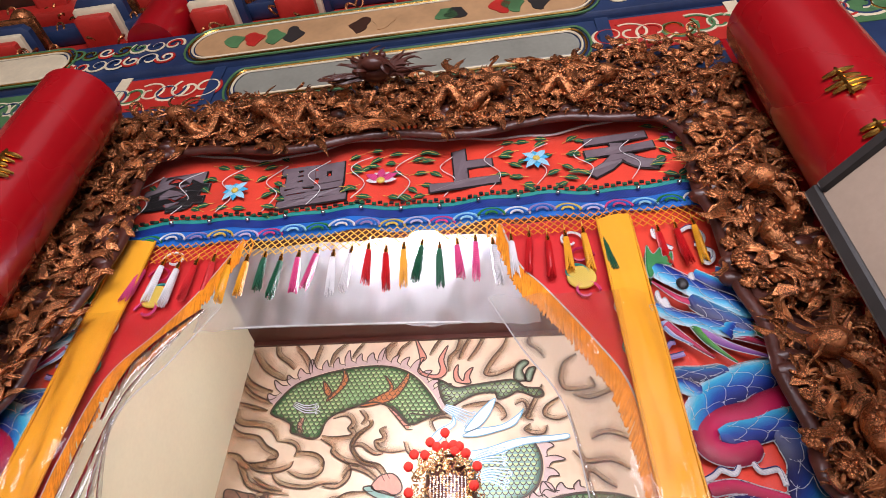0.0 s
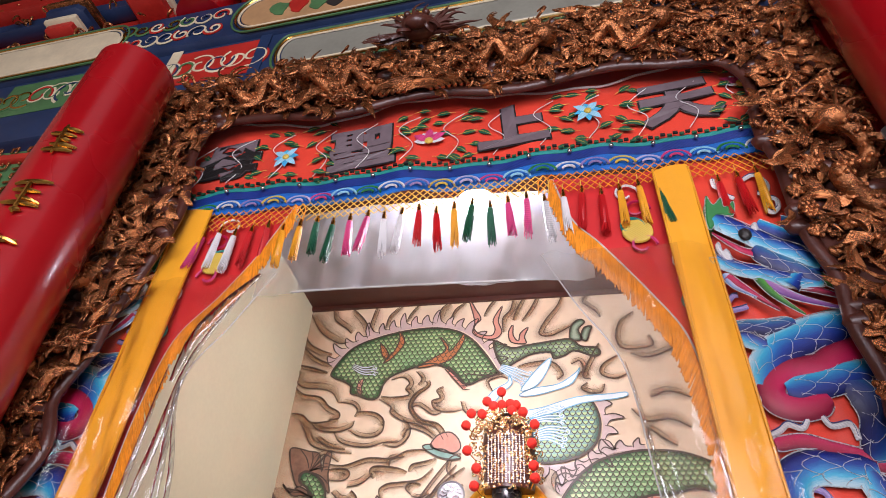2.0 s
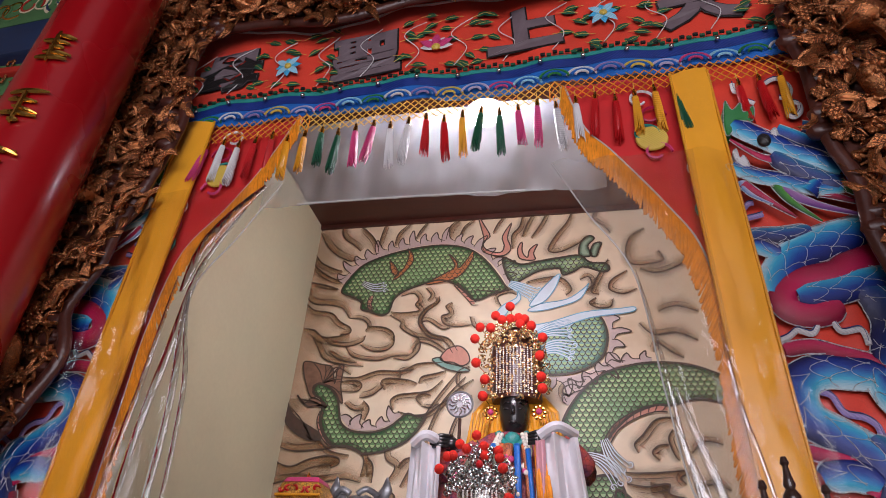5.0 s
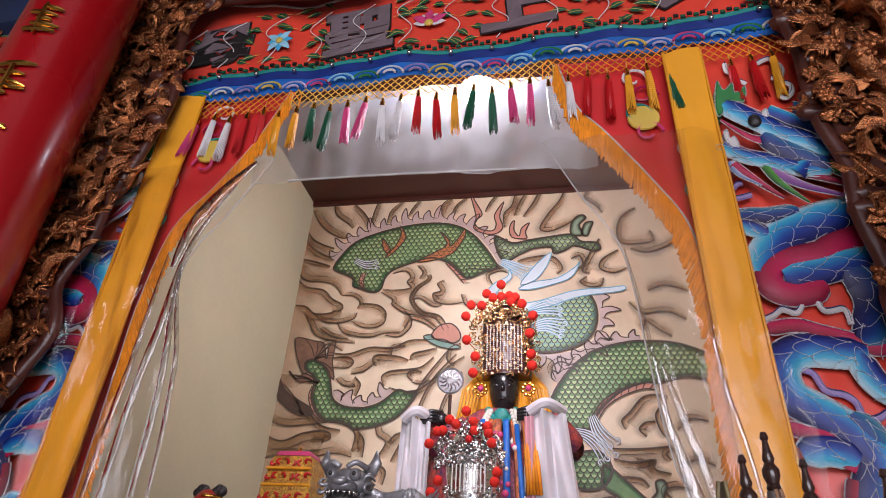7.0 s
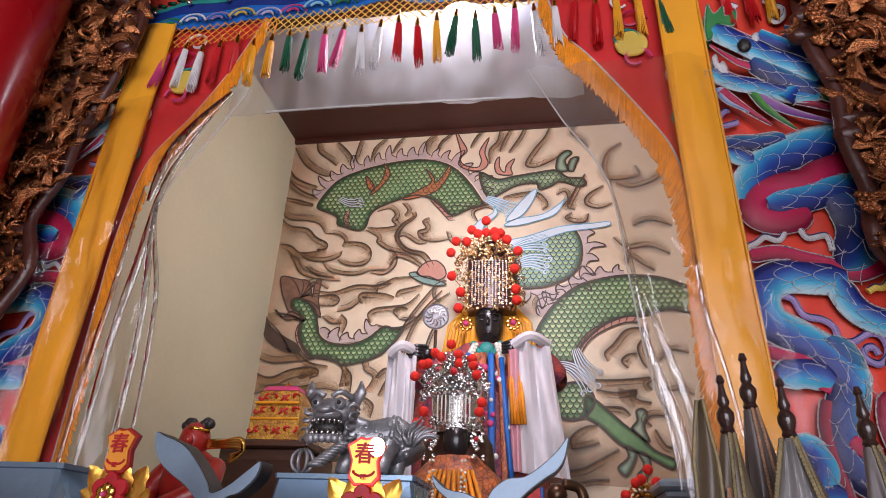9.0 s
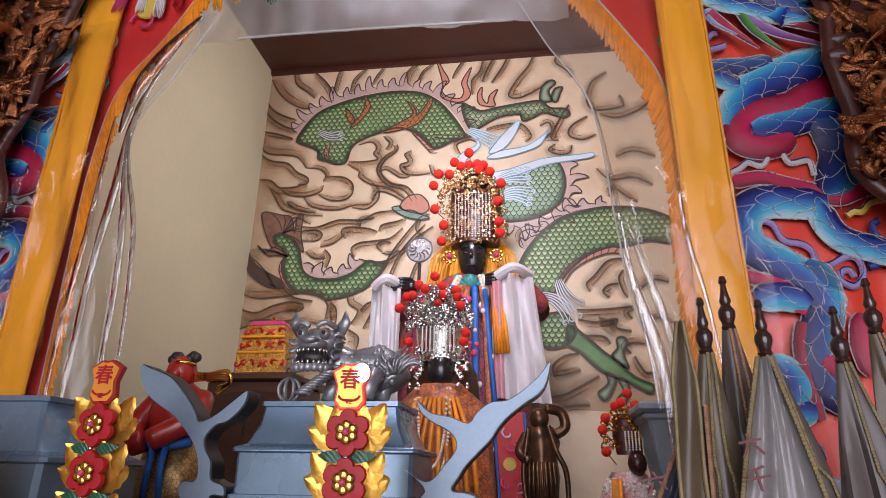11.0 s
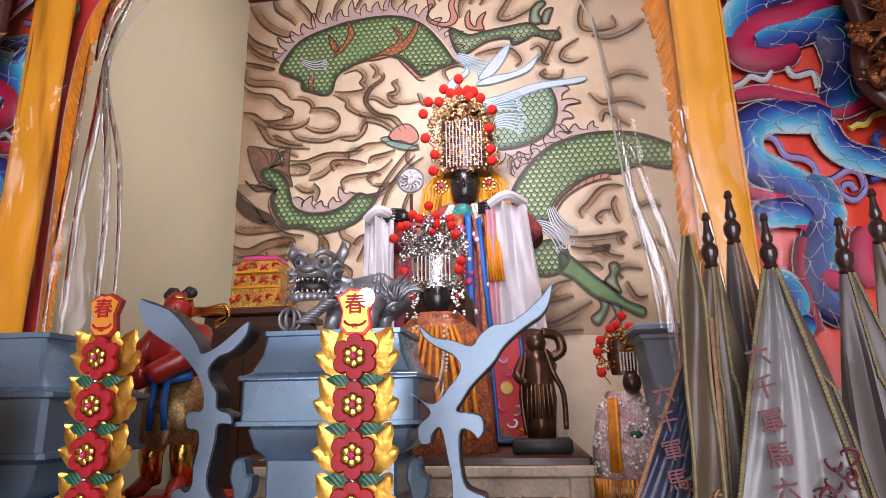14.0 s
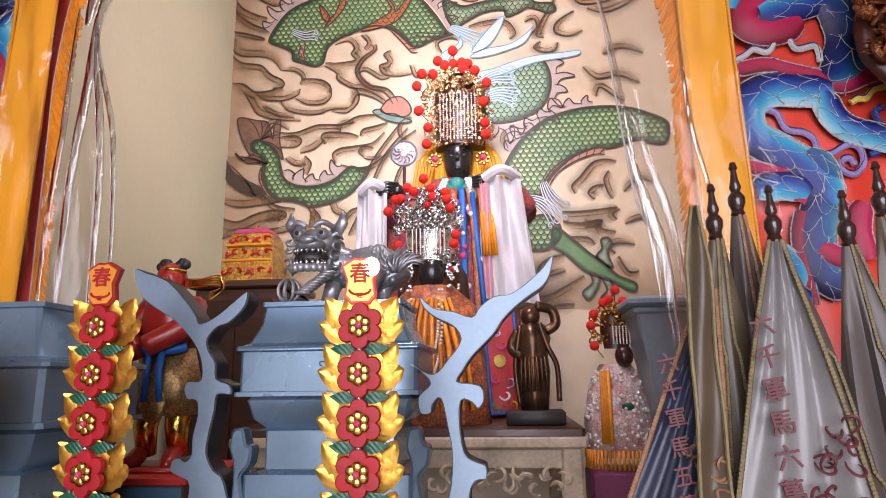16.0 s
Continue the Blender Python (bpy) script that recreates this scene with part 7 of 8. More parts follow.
collar.ball((SX, SY - 0.15, 2.64), 0.045, 10, 1, 0.5, 0.9)
for k in range(5):
    sash.tube([(SX + 0.13 + 0.012 * k, SY - 0.22, 2.62), (SX + 0.14 + 0.014 * k, SY - 0.28, 2.4), (SX + 0.15 + 0.016 * k, SY - 0.30, 2.2)], (0.010, 0.011, 0.008), 6)
blue_edge, patch = G(), G()
blue_edge.tube([(SX + 0.09, SY - 0.24, 2.56), (SX + 0.12, SY - 0.31, 2.2), (SX + 0.16, SY - 0.33, 1.75)], 0.014, 6)
for k in range(26):
    q = random.Random(100 + k)
    a = q.uniform(-2.4, -0.7)
    zz = q.uniform(1.5, 2.58)
    patch.ball((SX - 0.05 + 0.37 * math.cos(a), SY + 0.265 * math.sin(a) * (0.8 if zz > 2.3 else 1.02), zz), q.uniform(0.012, 0.026), 8, 1.0, 0.35, 1.2)
front_a, front_b, front_c = G(), G(), G()
for x, g_, w in ((-0.13, front_a, 0.020), (-0.075, front_b, 0.024), (-0.02, front_b, 0.024), (0.04, front_a, 0.018), (0.095, front_b, 0.018), (-0.19, front_b, 0.02)):
    g_.tube(spline([(SX + x * 0.7, SY - 0.19, 2.60), (SX + x, SY - 0.27, 2.40), (SX + x * 1.15, SY - 0.31, 2.05), (SX + x * 1.2, SY - 0.315, 1.55)], 6), w, 8, 0.5)
for k in range(46):                                                   # embroidered blossoms and beads down the front
    q = random.Random(300 + k)
    zz, x = q.uniform(1.7, 2.55), q.uniform(-0.22, 0.14)
    (front_c if k % 2 else patch).ball((SX + x, SY - interp(zz, [1.7, 2.05, 2.4, 2.6], [0.335, 0.33, 0.285, 0.205]), zz), q.uniform(0.010, 0.019), 8, 1, 0.5, 1)
for s_ in (-1, 1):
    for k in range(8):
        front_c.ball((SX + s_ * (0.055 + 0.006 * k), SY - 0.16 - 0.012 * k, 2.66 - 0.022 * k), 0.013, 8)
    front_c.tube(spline([(SX + s_ * 0.07, SY - 0.14, 2.67), (SX + s_ * 0.10, SY - 0.20, 2.56), (SX + s_ * 0.06, SY - 0.24, 2.46)], 5), 0.014, 7)
mazu = joined("goddess_statue", [(skin, M["face"]), (cloth, M["brocade"]), (veil, M["yellow"]), (collar, THREAD["teal"]), (sash, M["orange_cord"]), (blue_edge, THREAD["blue"]), (patch, THREAD["pink"]), (front_a, THREAD["blue"]), (front_b, M["brocade_orange"]), (front_c, M["pearl"])],
              "black-faced goddess statue in embroidered brocade robes with yellow veil", "statue")
POMS = [(0.138, 3.52), (0.05, 3.46), (0.09, 3.43), (0.14, 3.435), (0.19, 3.44), (0.225, 3.43), (-0.045, 3.385), (0.02, 3.38), (0.20, 3.40), (0.265, 3.385), (-0.075, 3.31), (0.33, 3.305), (0.31, 3.19), (-0.065, 3.155), (0.315, 3.06), (0.32, 2.99), (-0.01, 3.05), (-0.02, 2.95)]


def filigree(g, cx, cy, w, z0, z1, arch, seed, count, size):
    """A dense lacework of curls and beads over a rounded, arched cap."""
    r = random.Random(seed)
    for k in range(count):
        u = r.uniform(-1, 1)
        t = r.random() ** 0.8
        top_z = z0 + (z1 - z0) * (1 - arch * u * u)
        z = z0 + (top_z - z0) * t
        x, y = cx + w * u, cy - 0.6 * w * math.sqrt(max(0.02, 1 - u * u)) - r.uniform(0, 0.015)
        if k % 3:
            curl(g, x, y + 0.01, z, r.uniform(0.5, 1.0) * size, r.choice((-1, 1)), r.uniform(0, 6), 0.22 * size)
        else:
            g.ball((x, y - 0.006, z), r.uniform(0.25, 0.5) * size, 6)


crown = thing("goddess_crown", "tall gold filigree crown with red pompoms and bead strands", "crown", (0.014, 0, -0.058))
M["pale_gold"] = mat("pale_gold_filigree", (0.88, 0.70, 0.42), 0.25, metal=0.9, var=0.25, scale=50, fine=120, tint=(0.55, 0.30, 0.10))
part("cap", robe(G(), SX, SY + 0.02, [(0.145, 0.12, 2.96), (0.15, 0.12, 3.10), (0.16, 0.12, 3.22), (0.15, 0.11, 3.34), (0.08, 0.07, 3.42)], 24, 0.02), M["gilt_dark"], crown)
g = G()
filigree(g, SX - 0.02, SY + 0.0, 0.20, 3.19, 3.44, 0.55, 1, 210, 0.024)
filigree(g, SX - 0.01, SY + 0.03, 0.20, 2.95, 3.22, 0.1, 2, 240, 0.022)
part("filigree", g, M["pale_gold"], crown, "gold lacework of curls and beads", kind="stuff")
for i in range(11):
    x = SX - 0.10 + 0.020 * i
    g = G()
    for k in range(21):
        g.ball((x, SY - 0.165 - 0.02 * math.cos((i - 5) * 0.3), 3.225 - 0.0135 * k), 0.0046, 6)
    part("bead_strand", g, M["pearl"], crown, kind="stuff")
for x, z in POMS:
    part("pompom", G().ball((x, SY - 0.13, z), 0.030, 10), M["pompom"], crown)
    part("wire", G().tube([(x, SY - 0.12, z), (SX + (x - SX) * 0.8, SY - 0.07, z - 0.04)], 0.003, 5), M["gold"], crown)
for s in (-1, 1):
    g = G()
    for k in range(18):
        a = k * 0.35 * 2
        g.ball((SX + 0.135 * s + 0.032 * math.cos(a), SY - 0.13, 2.85 + 0.034 * math.sin(a)), 0.011, 6)
    e = part("ear_rosette", g, M["gold"], crown)
    part("stone", G().ball((SX + 0.135 * s, SY - 0.145, 2.85), 0.018, 8), THREAD["pink"], e)
for hx, hz, w, lab in ((-0.285, 2.58, 0.090, "white silk scarf hanging from the statue's hand"), (0.41, 2.625, 0.112, "white and pale pink silk scarf over the statue's arm")):
    sc = thing("silk_scarf", lab, "scarf", group="white silk scarves")
    part("cloth", G().sheet(lambda u, v: (hx + w * (u - 0.5) * (1.3 + 0.5 * v) * 1.4 + 0.04 * v * (1 if hx > 0 else -1) * u, SY - 0.27 + 0.032 * math.sin(u * 11 + v * 2.5) + 0.012 * math.sin(u * 27 - v * 5) + 0.03 * v, hz + 0.02 - 0.66 * v - 0.04 * u), 24, 20, 0.008), M["white"], sc)
    part("shoulder_fold", G().tube(spline([(hx - w * 0.8, SY - 0.26, hz + 0.0), (hx, SY - 0.29, hz + 0.04), (hx + w * 0.8, SY - 0.2, hz + 0.02)], 6), (0.03), 8), M["white"], sc)
    if hx > 0:
        part("pink_lining", G().sheet(lambda u, v: (hx - 0.115 + 0.05 * u + 0.01 * v, SY - 0.285 + 0.012 * math.sin(u * 7), hz - 0.03 - 0.62 * v), 8, 14, 0.006), mat("pale_pink_silk", (0.62, 0.30, 0.34), 0.5, var=0.2), sc)
fan_thing = thing("ceremonial_fan", "round grey carved ceremonial fan on a dark pole", "fan", (-0.155, SY - 0.02, 2.88))
part("disc", G().lathe((0, 0, 0), [(0.080, 0), (0.082, 0.010), (0.074, 0.016), (0.07, 0.010), (0.002, 0.010)], 28, axis="y"), M["iron"], fan_thing)
g = G()
for k in range(12):
    a = k * math.pi / 6
    g.tube([(0.02 * math.cos(a), -0.013, 0.02 * math.sin(a)), (0.045 * math.cos(a + 0.3), -0.015, 0.045 * math.sin(a + 0.3)), (0.064 * math.cos(a), -0.013, 0.064 * math.sin(a))], 0.0035, 5)
part("relief", g, M["silver"], fan_thing)
part("pole", G().tube([(0.0, 0.01, -0.08), (-0.01, 0.01, -0.7), (-0.01, 0.01, -1.49)], 0.010, 8), M["wood_dark"], fan_thing)
sash_thing = thing("embroidered_sash", "dark red embroidered sash with blue edging", "sash")
part("cloth", G().plate([(0.33, 1.41), (0.45, 1.40), (0.475, 1.44), (0.45, 1.90), (0.30, 1.90)], 1.50, 1.512, 0.003), THREAD["red"], sash_thing)
for a, b in (((0.33, 1.41), (0.30, 1.90)), ((0.475, 1.44), (0.45, 1.90)), ((0.33, 1.41), (0.475, 1.42))):
    part("edging", G().tube([(a[0], 1.498, a[1]), (b[0], 1.498, b[1])], 0.008, 6), THREAD["blue"], sash_thing)
part("gold_roundel", G().lathe((0.375, 1.499, 1.66), [(0.032, 0), (0.03, 0.006), (0.01, 0.008)], 16, axis="y"), THREAD["gold"], sash_thing)
for x, z, c in ((0.37, 1.80, "lilac"), (0.39, 1.74, "pink"), (0.36, 1.57, "pink"), (0.42, 1.56, "lilac"), (0.40, 1.50, "white"), (0.37, 1.45, "green"), (0.43, 1.45, "yellow")):
    g = G()
    curl(g, x, 1.498, z, 0.032, 1, x * 40, 0.006)
    part("stitched_cloud", g, THREAD[c], sash_thing)

# front statue with a silver crown
FX, FY = 0.085, 1.2
skin, cloth, hair = G(), G(), G()
skin.lathe((FX, FY - 0.03, 2.05), [(0.003, -0.09), (0.045, -0.07), (0.062, -0.01), (0.06, 0.05), (0.003, 0.09)], 14)
skin.lathe((FX, FY, 1.9), [(0.05, -0.3), (0.045, 0), (0.03, 0.08)], 12, 1.0, 1.0)
robe(cloth, FX, FY, [(0.25, 0.20, 1.386), (0.24, 0.19, 1.55), (0.22, 0.15, 1.75), (0.19, 0.12, 1.90), (0.10, 0.08, 1.99)], 30, 0.06)
robe(hair, FX, FY + 0.06, [(0.16, 0.10, 1.62), (0.17, 0.10, 1.85), (0.15, 0.09, 2.05), (0.09, 0.06, 2.15)], 20, 0.1)
stripes = G()
for k in range(10):
    x = FX - 0.17 + 0.038 * k
    stripes.tube([(FX + (x - FX) * 0.5, FY - 0.13, 1.92), (FX + (x - FX) * 0.95, FY - 0.20, 1.7), (FX + (x - FX) * 1.1, FY - 0.215, 1.45)], (0.008, 0.012, 0.010), 6)
joined("small_goddess_statue", [(skin, M["face"]), (cloth, M["brocade_orange"]), (hair, M["wood_dark"]), (stripes, M["orange_cord"])], "smaller black-faced statue in orange brocade on the offering table", "statue")
crown = thing("silver_crown", "silver filigree crown with red pompoms and hanging beads", "crown")
part("cap", robe(G(), FX - 0.01, FY + 0.0, [(0.09, 0.08, 2.09), (0.11, 0.08, 2.2), (0.12, 0.08, 2.32), (0.06, 0.05, 2.42)], 20, 0.02), M["silver"], crown)
g = G()
filigree(g, FX - 0.01, FY, 0.155, 2.23, 2.44, 0.5, 5, 260, 0.021)
filigree(g, FX, FY, 0.12, 2.09, 2.16, 0.0, 6, 60, 0.016)
part("filigree", g, M["silver"], crown, "silver lacework of curls and beads", kind="stuff")
for i in range(9):
    g = G()
    for k in range(13):
        g.ball((FX - 0.075 + 0.018 * i, FY - 0.115, 2.235 - 0.009 * k), 0.0042, 6)
    part("bead_strand", g, M["pearl"], crown, kind="stuff")
for s in (-1, 1):
    g = G()
    for k in range(26):
        q = random.Random(k)
        g.ball((FX + s * (0.10 + q.uniform(-0.03, 0.03)), FY - 0.10, 2.02 + q.uniform(-0.055, 0.06)), 0.009, 6)
    part("ear_pendant", g, M["silver"], crown, kind="stuff")
    part("red_stone", G().ball((FX + s * 0.10, FY - 0.115, 2.05), 0.011, 8), THREAD["red"], crown)
part("ruby", G().ball((FX - 0.005, FY - 0.125, 2.345), 0.018, 8), THREAD["red"], crown)
for x, z in ((0.055, 2.48), (-0.02, 2.44), (0.09, 2.43), (0.155, 2.41), (-0.075, 2.385), (-0.05, 2.39), (0.01, 2.42), (0.095, 2.39), (0.16, 2.38), (-0.11, 2.33), (0.175, 2.335), (0.20, 2.21), (0.19, 2.17), (-0.06, 2.17), (-0.09, 2.12)):
    part("pompom", G().ball((x + 0.005, FY - 0.10, z), 0.023, 10), M["pompom"], crown)
    part("wire", G().tube([(x, FY - 0.09, z), (FX + (x - FX) * 0.75, FY - 0.04, z - 0.03)], 0.0025, 5), M["silver"], crown)
neck = thing("pearl_necklace", "long strings of cream pearls round the statue's neck", "necklace")
for w, d in ((0.06, 0.42), (0.075, 0.50)):
    g = G()
    for t in np.linspace(0, 1, 64):
        a = math.pi * t
        g.ball((FX - 0.01 + w * math.cos(a), FY - 0.19 - 0.02 * math.sin(a), 1.95 - (d - 0.02) * math.sin(a) ** 0.7 * 0.8), 0.0068, 6)
    part("pearl_string", g, M["pearl"], neck, kind="stuff")

# bronze figure on its block
g, h = G(), G()
BX, BY = 0.525, 1.08
h.box((BX - 0.12, BY - 0.09, 1.387), (BX + 0.12, BY + 0.08, 1.445), 0.008)
robe(g, BX, BY, [(0.055, 0.05, 1.445), (0.06, 0.05, 1.50), (0.07, 0.055, 1.60), (0.06, 0.05, 1.68), (0.075, 0.055, 1.74), (0.05, 0.04, 1.80)], 18, 0.14)
g.ball((BX - 0.005, BY - 0.01, 1.832), 0.042, 12, 1, 1, 1.05)
g.tube(spline([(BX + 0.06, BY, 1.77), (BX + 0.10, BY, 1.80), (BX + 0.085, BY, 1.86), (BX + 0.02, BY - 0.02, 1.875)], 5), 0.022, 8)
g.tube(spline([(BX - 0.06, BY, 1.77), (BX - 0.09, BY - 0.02, 1.70), (BX - 0.05, BY - 0.06, 1.66)], 5), 0.020, 8)
g.tube(spline([(BX + 0.03, BY - 0.05, 1.80), (BX + 0.06, BY - 0.06, 1.70), (BX + 0.095, BY - 0.05, 1.62), (BX + 0.10, BY - 0.04, 1.48)], 5), 0.011, 6)
g.tube(spline([(BX - 0.05, BY - 0.05, 1.79), (BX - 0.075, BY - 0.05, 1.62), (BX - 0.06, BY - 0.05, 1.46)], 5), 0.010, 6)
for k in range(7):
    g.tube([(BX - 0.05 + 0.016 * k, BY - 0.058, 1.66), (BX - 0.055 + 0.018 * k, BY - 0.064, 1.52)], 0.007, 5)
joined("bronze_guardian", [(g, M["bronze"]), (h, M["black"])], "aged bronze guardian figure with a raised arm on black base", "statue")

# statue with gold crown beside the pewter stand
RX, RY = 0.905, 1.28
stand = thing("purple_stand", "dark purple draped plinth under the small statue", "stand")
part("body", G().box((RX - 0.16, RY - 0.12, 0), (RX + 0.13, RY + 0.12, 1.19), 0.015), THREAD["plum"], stand)
skin, cloth, fr, heart = G(), G(), G(), G()
skin.ball((RX + 0.02, RY - 0.06, 1.665), 0.045, 12, 0.9, 0.9, 1.15)
robe(cloth, RX - 0.01, RY, [(0.15, 0.11, 1.24), (0.145, 0.11, 1.40), (0.12, 0.09, 1.55), (0.07, 0.06, 1.63)], 28, 0.05)
for k in range(26):
    a = -math.pi * k / 25
    fr.tube([(RX - 0.01 + 0.15 * math.cos(a), RY + 0.115 * math.sin(a), 1.27), (RX - 0.01 + 0.15 * math.cos(a), RY + 0.118 * math.sin(a), 1.192)], (0.007, 0.005), 5)
for k in range(4):
    fr.tube([(RX - 0.09 + 0.010 * k, RY - 0.10, 1.60), (RX - 0.10 + 0.012 * k, RY - 0.13, 1.3)], 0.008, 5)
beads = G()
for k in range(150):
    q = random.Random(500 + k)
    a, zz = q.uniform(-3.0, -0.2), q.uniform(1.28, 1.6)
    rr = interp(zz, [1.24, 1.4, 1.55, 1.63], [0.152, 0.147, 0.122, 0.075])
    beads.ball((RX - 0.01 + rr * math.cos(a), RY + 0.76 * rr * math.sin(a), zz), q.uniform(0.005, 0.011), 6)
heart.ball((RX + 0.015, RY - 0.10, 1.45), 0.022, 8, 1.2, 0.5, 0.8)
joined("crowned_statue", [(skin, mat("dark_brown_lacquer", (0.05, 0.015, 0.01), 0.3, var=0.3)), (cloth, M["brocade_white"]), (fr, M["orange_cord"]), (beads, M["pearl"]), (heart, THREAD["bottle"])], "small statue in beaded orange and white robes", "statue")
crown = thing("gold_crown", "gold beaded crown with red pompoms on the small statue", "crown")
part("cap", robe(G(), RX, RY, [(0.055, 0.05, 1.70), (0.07, 0.05, 1.78), (0.06, 0.04, 1.87)], 16, 0.02), M["gilt_dark"], crown)
g = G()
filigree(g, RX - 0.02, RY, 0.095, 1.72, 1.90, 0.4, 9, 130, 0.016)
part("filigree", g, M["gold"], crown, kind="stuff")
for i in range(6):
    g = G()
    for k in range(9):
        g.ball((RX - 0.025 + 0.014 * i, RY - 0.09, 1.79 - 0.009 * k), 0.004, 6)
    part("bead_strand", g, M["pearl"], crown, kind="stuff")
for x, z in ((0.0, 1.955), (-0.03, 1.915), (-0.055, 1.90), (0.03, 1.905), (0.06, 1.90), (-0.10, 1.85), (-0.115, 1.80), (-0.105, 1.71)):
    part("pompom", G().ball((RX + x, RY - 0.06, z), 0.022, 10), M["pompom"], crown)
    part("wire", G().tube([(RX + x, RY - 0.05, z), (RX + x * 0.6, RY - 0.02, z - 0.05)], 0.0025, 5), M["gold"], crown)

# red warrior figure
WX, WY = -0.82, 0.6
red, gold, black, bluec, armour = G(), G(), G(), G(), G()
red.ball((WX - 0.01, WY - 0.02, 1.955), 0.06, 12, 0.95, 1, 1.1).ball((WX - 0.0, WY - 0.08, 1.945), 0.018, 8)
robe(red, WX - 0.015, WY, [(0.085, 0.07, 1.70), (0.115, 0.085, 1.80), (0.10, 0.07, 1.88), (0.04, 0.04, 1.92)], 20, 0.05)
red.tube(spline([(WX - 0.09, WY, 1.86), (WX - 0.14, WY - 0.05, 1.76), (WX - 0.10, WY - 0.13, 1.69), (WX - 0.05, WY - 0.13, 1.70)], 5), 0.042, 10)
red.tube(spline([(WX + 0.08, WY, 1.86), (WX + 0.10, WY - 0.09, 1.78), (WX - 0.02, WY - 0.14, 1.70)], 5), 0.042, 10)
for s in (-1, 1):
    red.tube([(WX + 0.06 * s - 0.01, WY, 1.35), (WX + 0.07 * s - 0.02, WY - 0.06, 1.30), (WX + 0.08 * s - 0.02, WY - 0.10, 1.295)], (0.03, 0.03, 0.018), 8)
    gold.tube([(WX + 0.05 * s, WY, 1.55), (WX + 0.06 * s - 0.01, WY - 0.02, 1.42), (WX + 0.06 * s - 0.01, WY, 1.32)], (0.055, 0.042, 0.034), 10)
robe(armour, WX - 0.01, WY, [(0.13, 0.10, 1.46), (0.12, 0.095, 1.58), (0.09, 0.075, 1.70)], 22, 0.07)
armour.ball((WX + 0.0, WY - 0.105, 1.50), 0.055, 12, 0.9, 0.3, 1.2)
bluec.tube(spline([(WX - 0.10, WY - 0.06, 1.69), (WX, WY - 0.10, 1.685), (WX + 0.09, WY - 0.06, 1.70)], 5), 0.018, 8)
for dx in (-0.02, 0.025):
    bluec.tube([(WX + dx, WY - 0.11, 1.69), (WX + dx, WY - 0.125, 1.6), (WX + dx * 1.3, WY - 0.12, 1.51)], 0.013, 6)
for k in range(9):
    black.ball((WX - 0.055 + 0.012 * k, WY - 0.02, 2.005 + 0.014 * math.sin(k * 1.1)), 0.02, 8)
for k in range(4):
    gold.tube(spline([(WX + 0.05, WY - 0.03, 1.95 - 0.008 * k), (WX + 0.12, WY - 0.05, 1.945 - 0.006 * k), (WX + 0.19, WY - 0.05, 1.955 - 0.01 * k), (WX + 0.205, WY - 0.05, 1.91), (WX + 0.16, WY - 0.05, 1.87 + 0.008 * k)], 6), 0.008, 6)
gold.tube([(WX - 0.05, WY - 0.03, 1.985), (WX, WY - 0.075, 1.99), (WX + 0.05, WY - 0.03, 1.985)], 0.008, 6)
gold.tube(spline([(WX - 0.13, WY + 0.03, 1.95), (WX - 0.14, WY + 0.03, 1.88), (WX - 0.11, WY + 0.02, 1.84)], 5), 0.012, 6)
red.box((WX - 0.14, WY - 0.15, 1.277), (WX + 0.14, WY + 0.1, 1.288))
joined("warrior_statue", [(red, M["red_skin"]), (gold, M["gold"]), (black, M["black"]), (bluec, THREAD["blue"]), (armour, mat("armour_gilt", (0.45, 0.28, 0.11), 0.4, metal=0.7, var=0.5, scale=50, pattern="scales", pscale=70, pdark=0.6))], "red warrior figure in gilt scale armour with blue belt", "statue")

# brocade hat box at the back, on its cabinet
cab = thing("cabinet", "dark wooden cabinet against the mural wall", "cabinet")
part("body", G().box((-1.22, 1.5, 0), (-0.76, 2.0, 2.06), 0.01), M["altar"], cab)
part("top", G().box((-1.25, 1.47, 2.06), (-0.73, 2.03, 2.10), 0.008), M["altar"], cab)
part("door", G().box((-1.19, 1.485, 0.1), (-0.99, 1.499, 2.0), 0.004), M["wood_dark"], cab)
part("door", G().box((-0.98, 1.485, 0.1), (-0.79, 1.499, 2.0), 0.004), M["wood_dark"], cab)
hat = thing("brocade_seal_cover", "gold and red brocade cover over a square seal box", "cover")
part("lower_tier", stack(G(), -0.975, 1.7, [(0.145, 0.13, 2.10), (0.14, 0.125, 2.22), (0.13, 0.115, 2.23)]), M["brocade_gold"], hat)
part("middle_tier", stack(G(), -0.975, 1.7, [(0.135, 0.12, 2.225), (0.125, 0.11, 2.31), (0.12, 0.105, 2.315)]), M["brocade_gold"], hat)
part("upper_tier", stack(G(), -0.975, 1.7, [(0.125, 0.11, 2.312), (0.11, 0.10, 2.375), (0.10, 0.09, 2.385)]), M["brocade_gold"], hat)
part("pink_top", stack(G(), -0.975, 1.7, [(0.105, 0.095, 2.384), (0.09, 0.08, 2.41)]), THREAD["pink"], hat)
for z, w in ((2.105, 0.148), (2.225, 0.138), (2.312, 0.128)):
    part("fringe", G().tube([(-0.975 - w, 1.70 - w * 0.9, z), (-0.975 + w, 1.70 - w * 0.9, z)], 0.008, 6), THREAD["yellow"], hat)
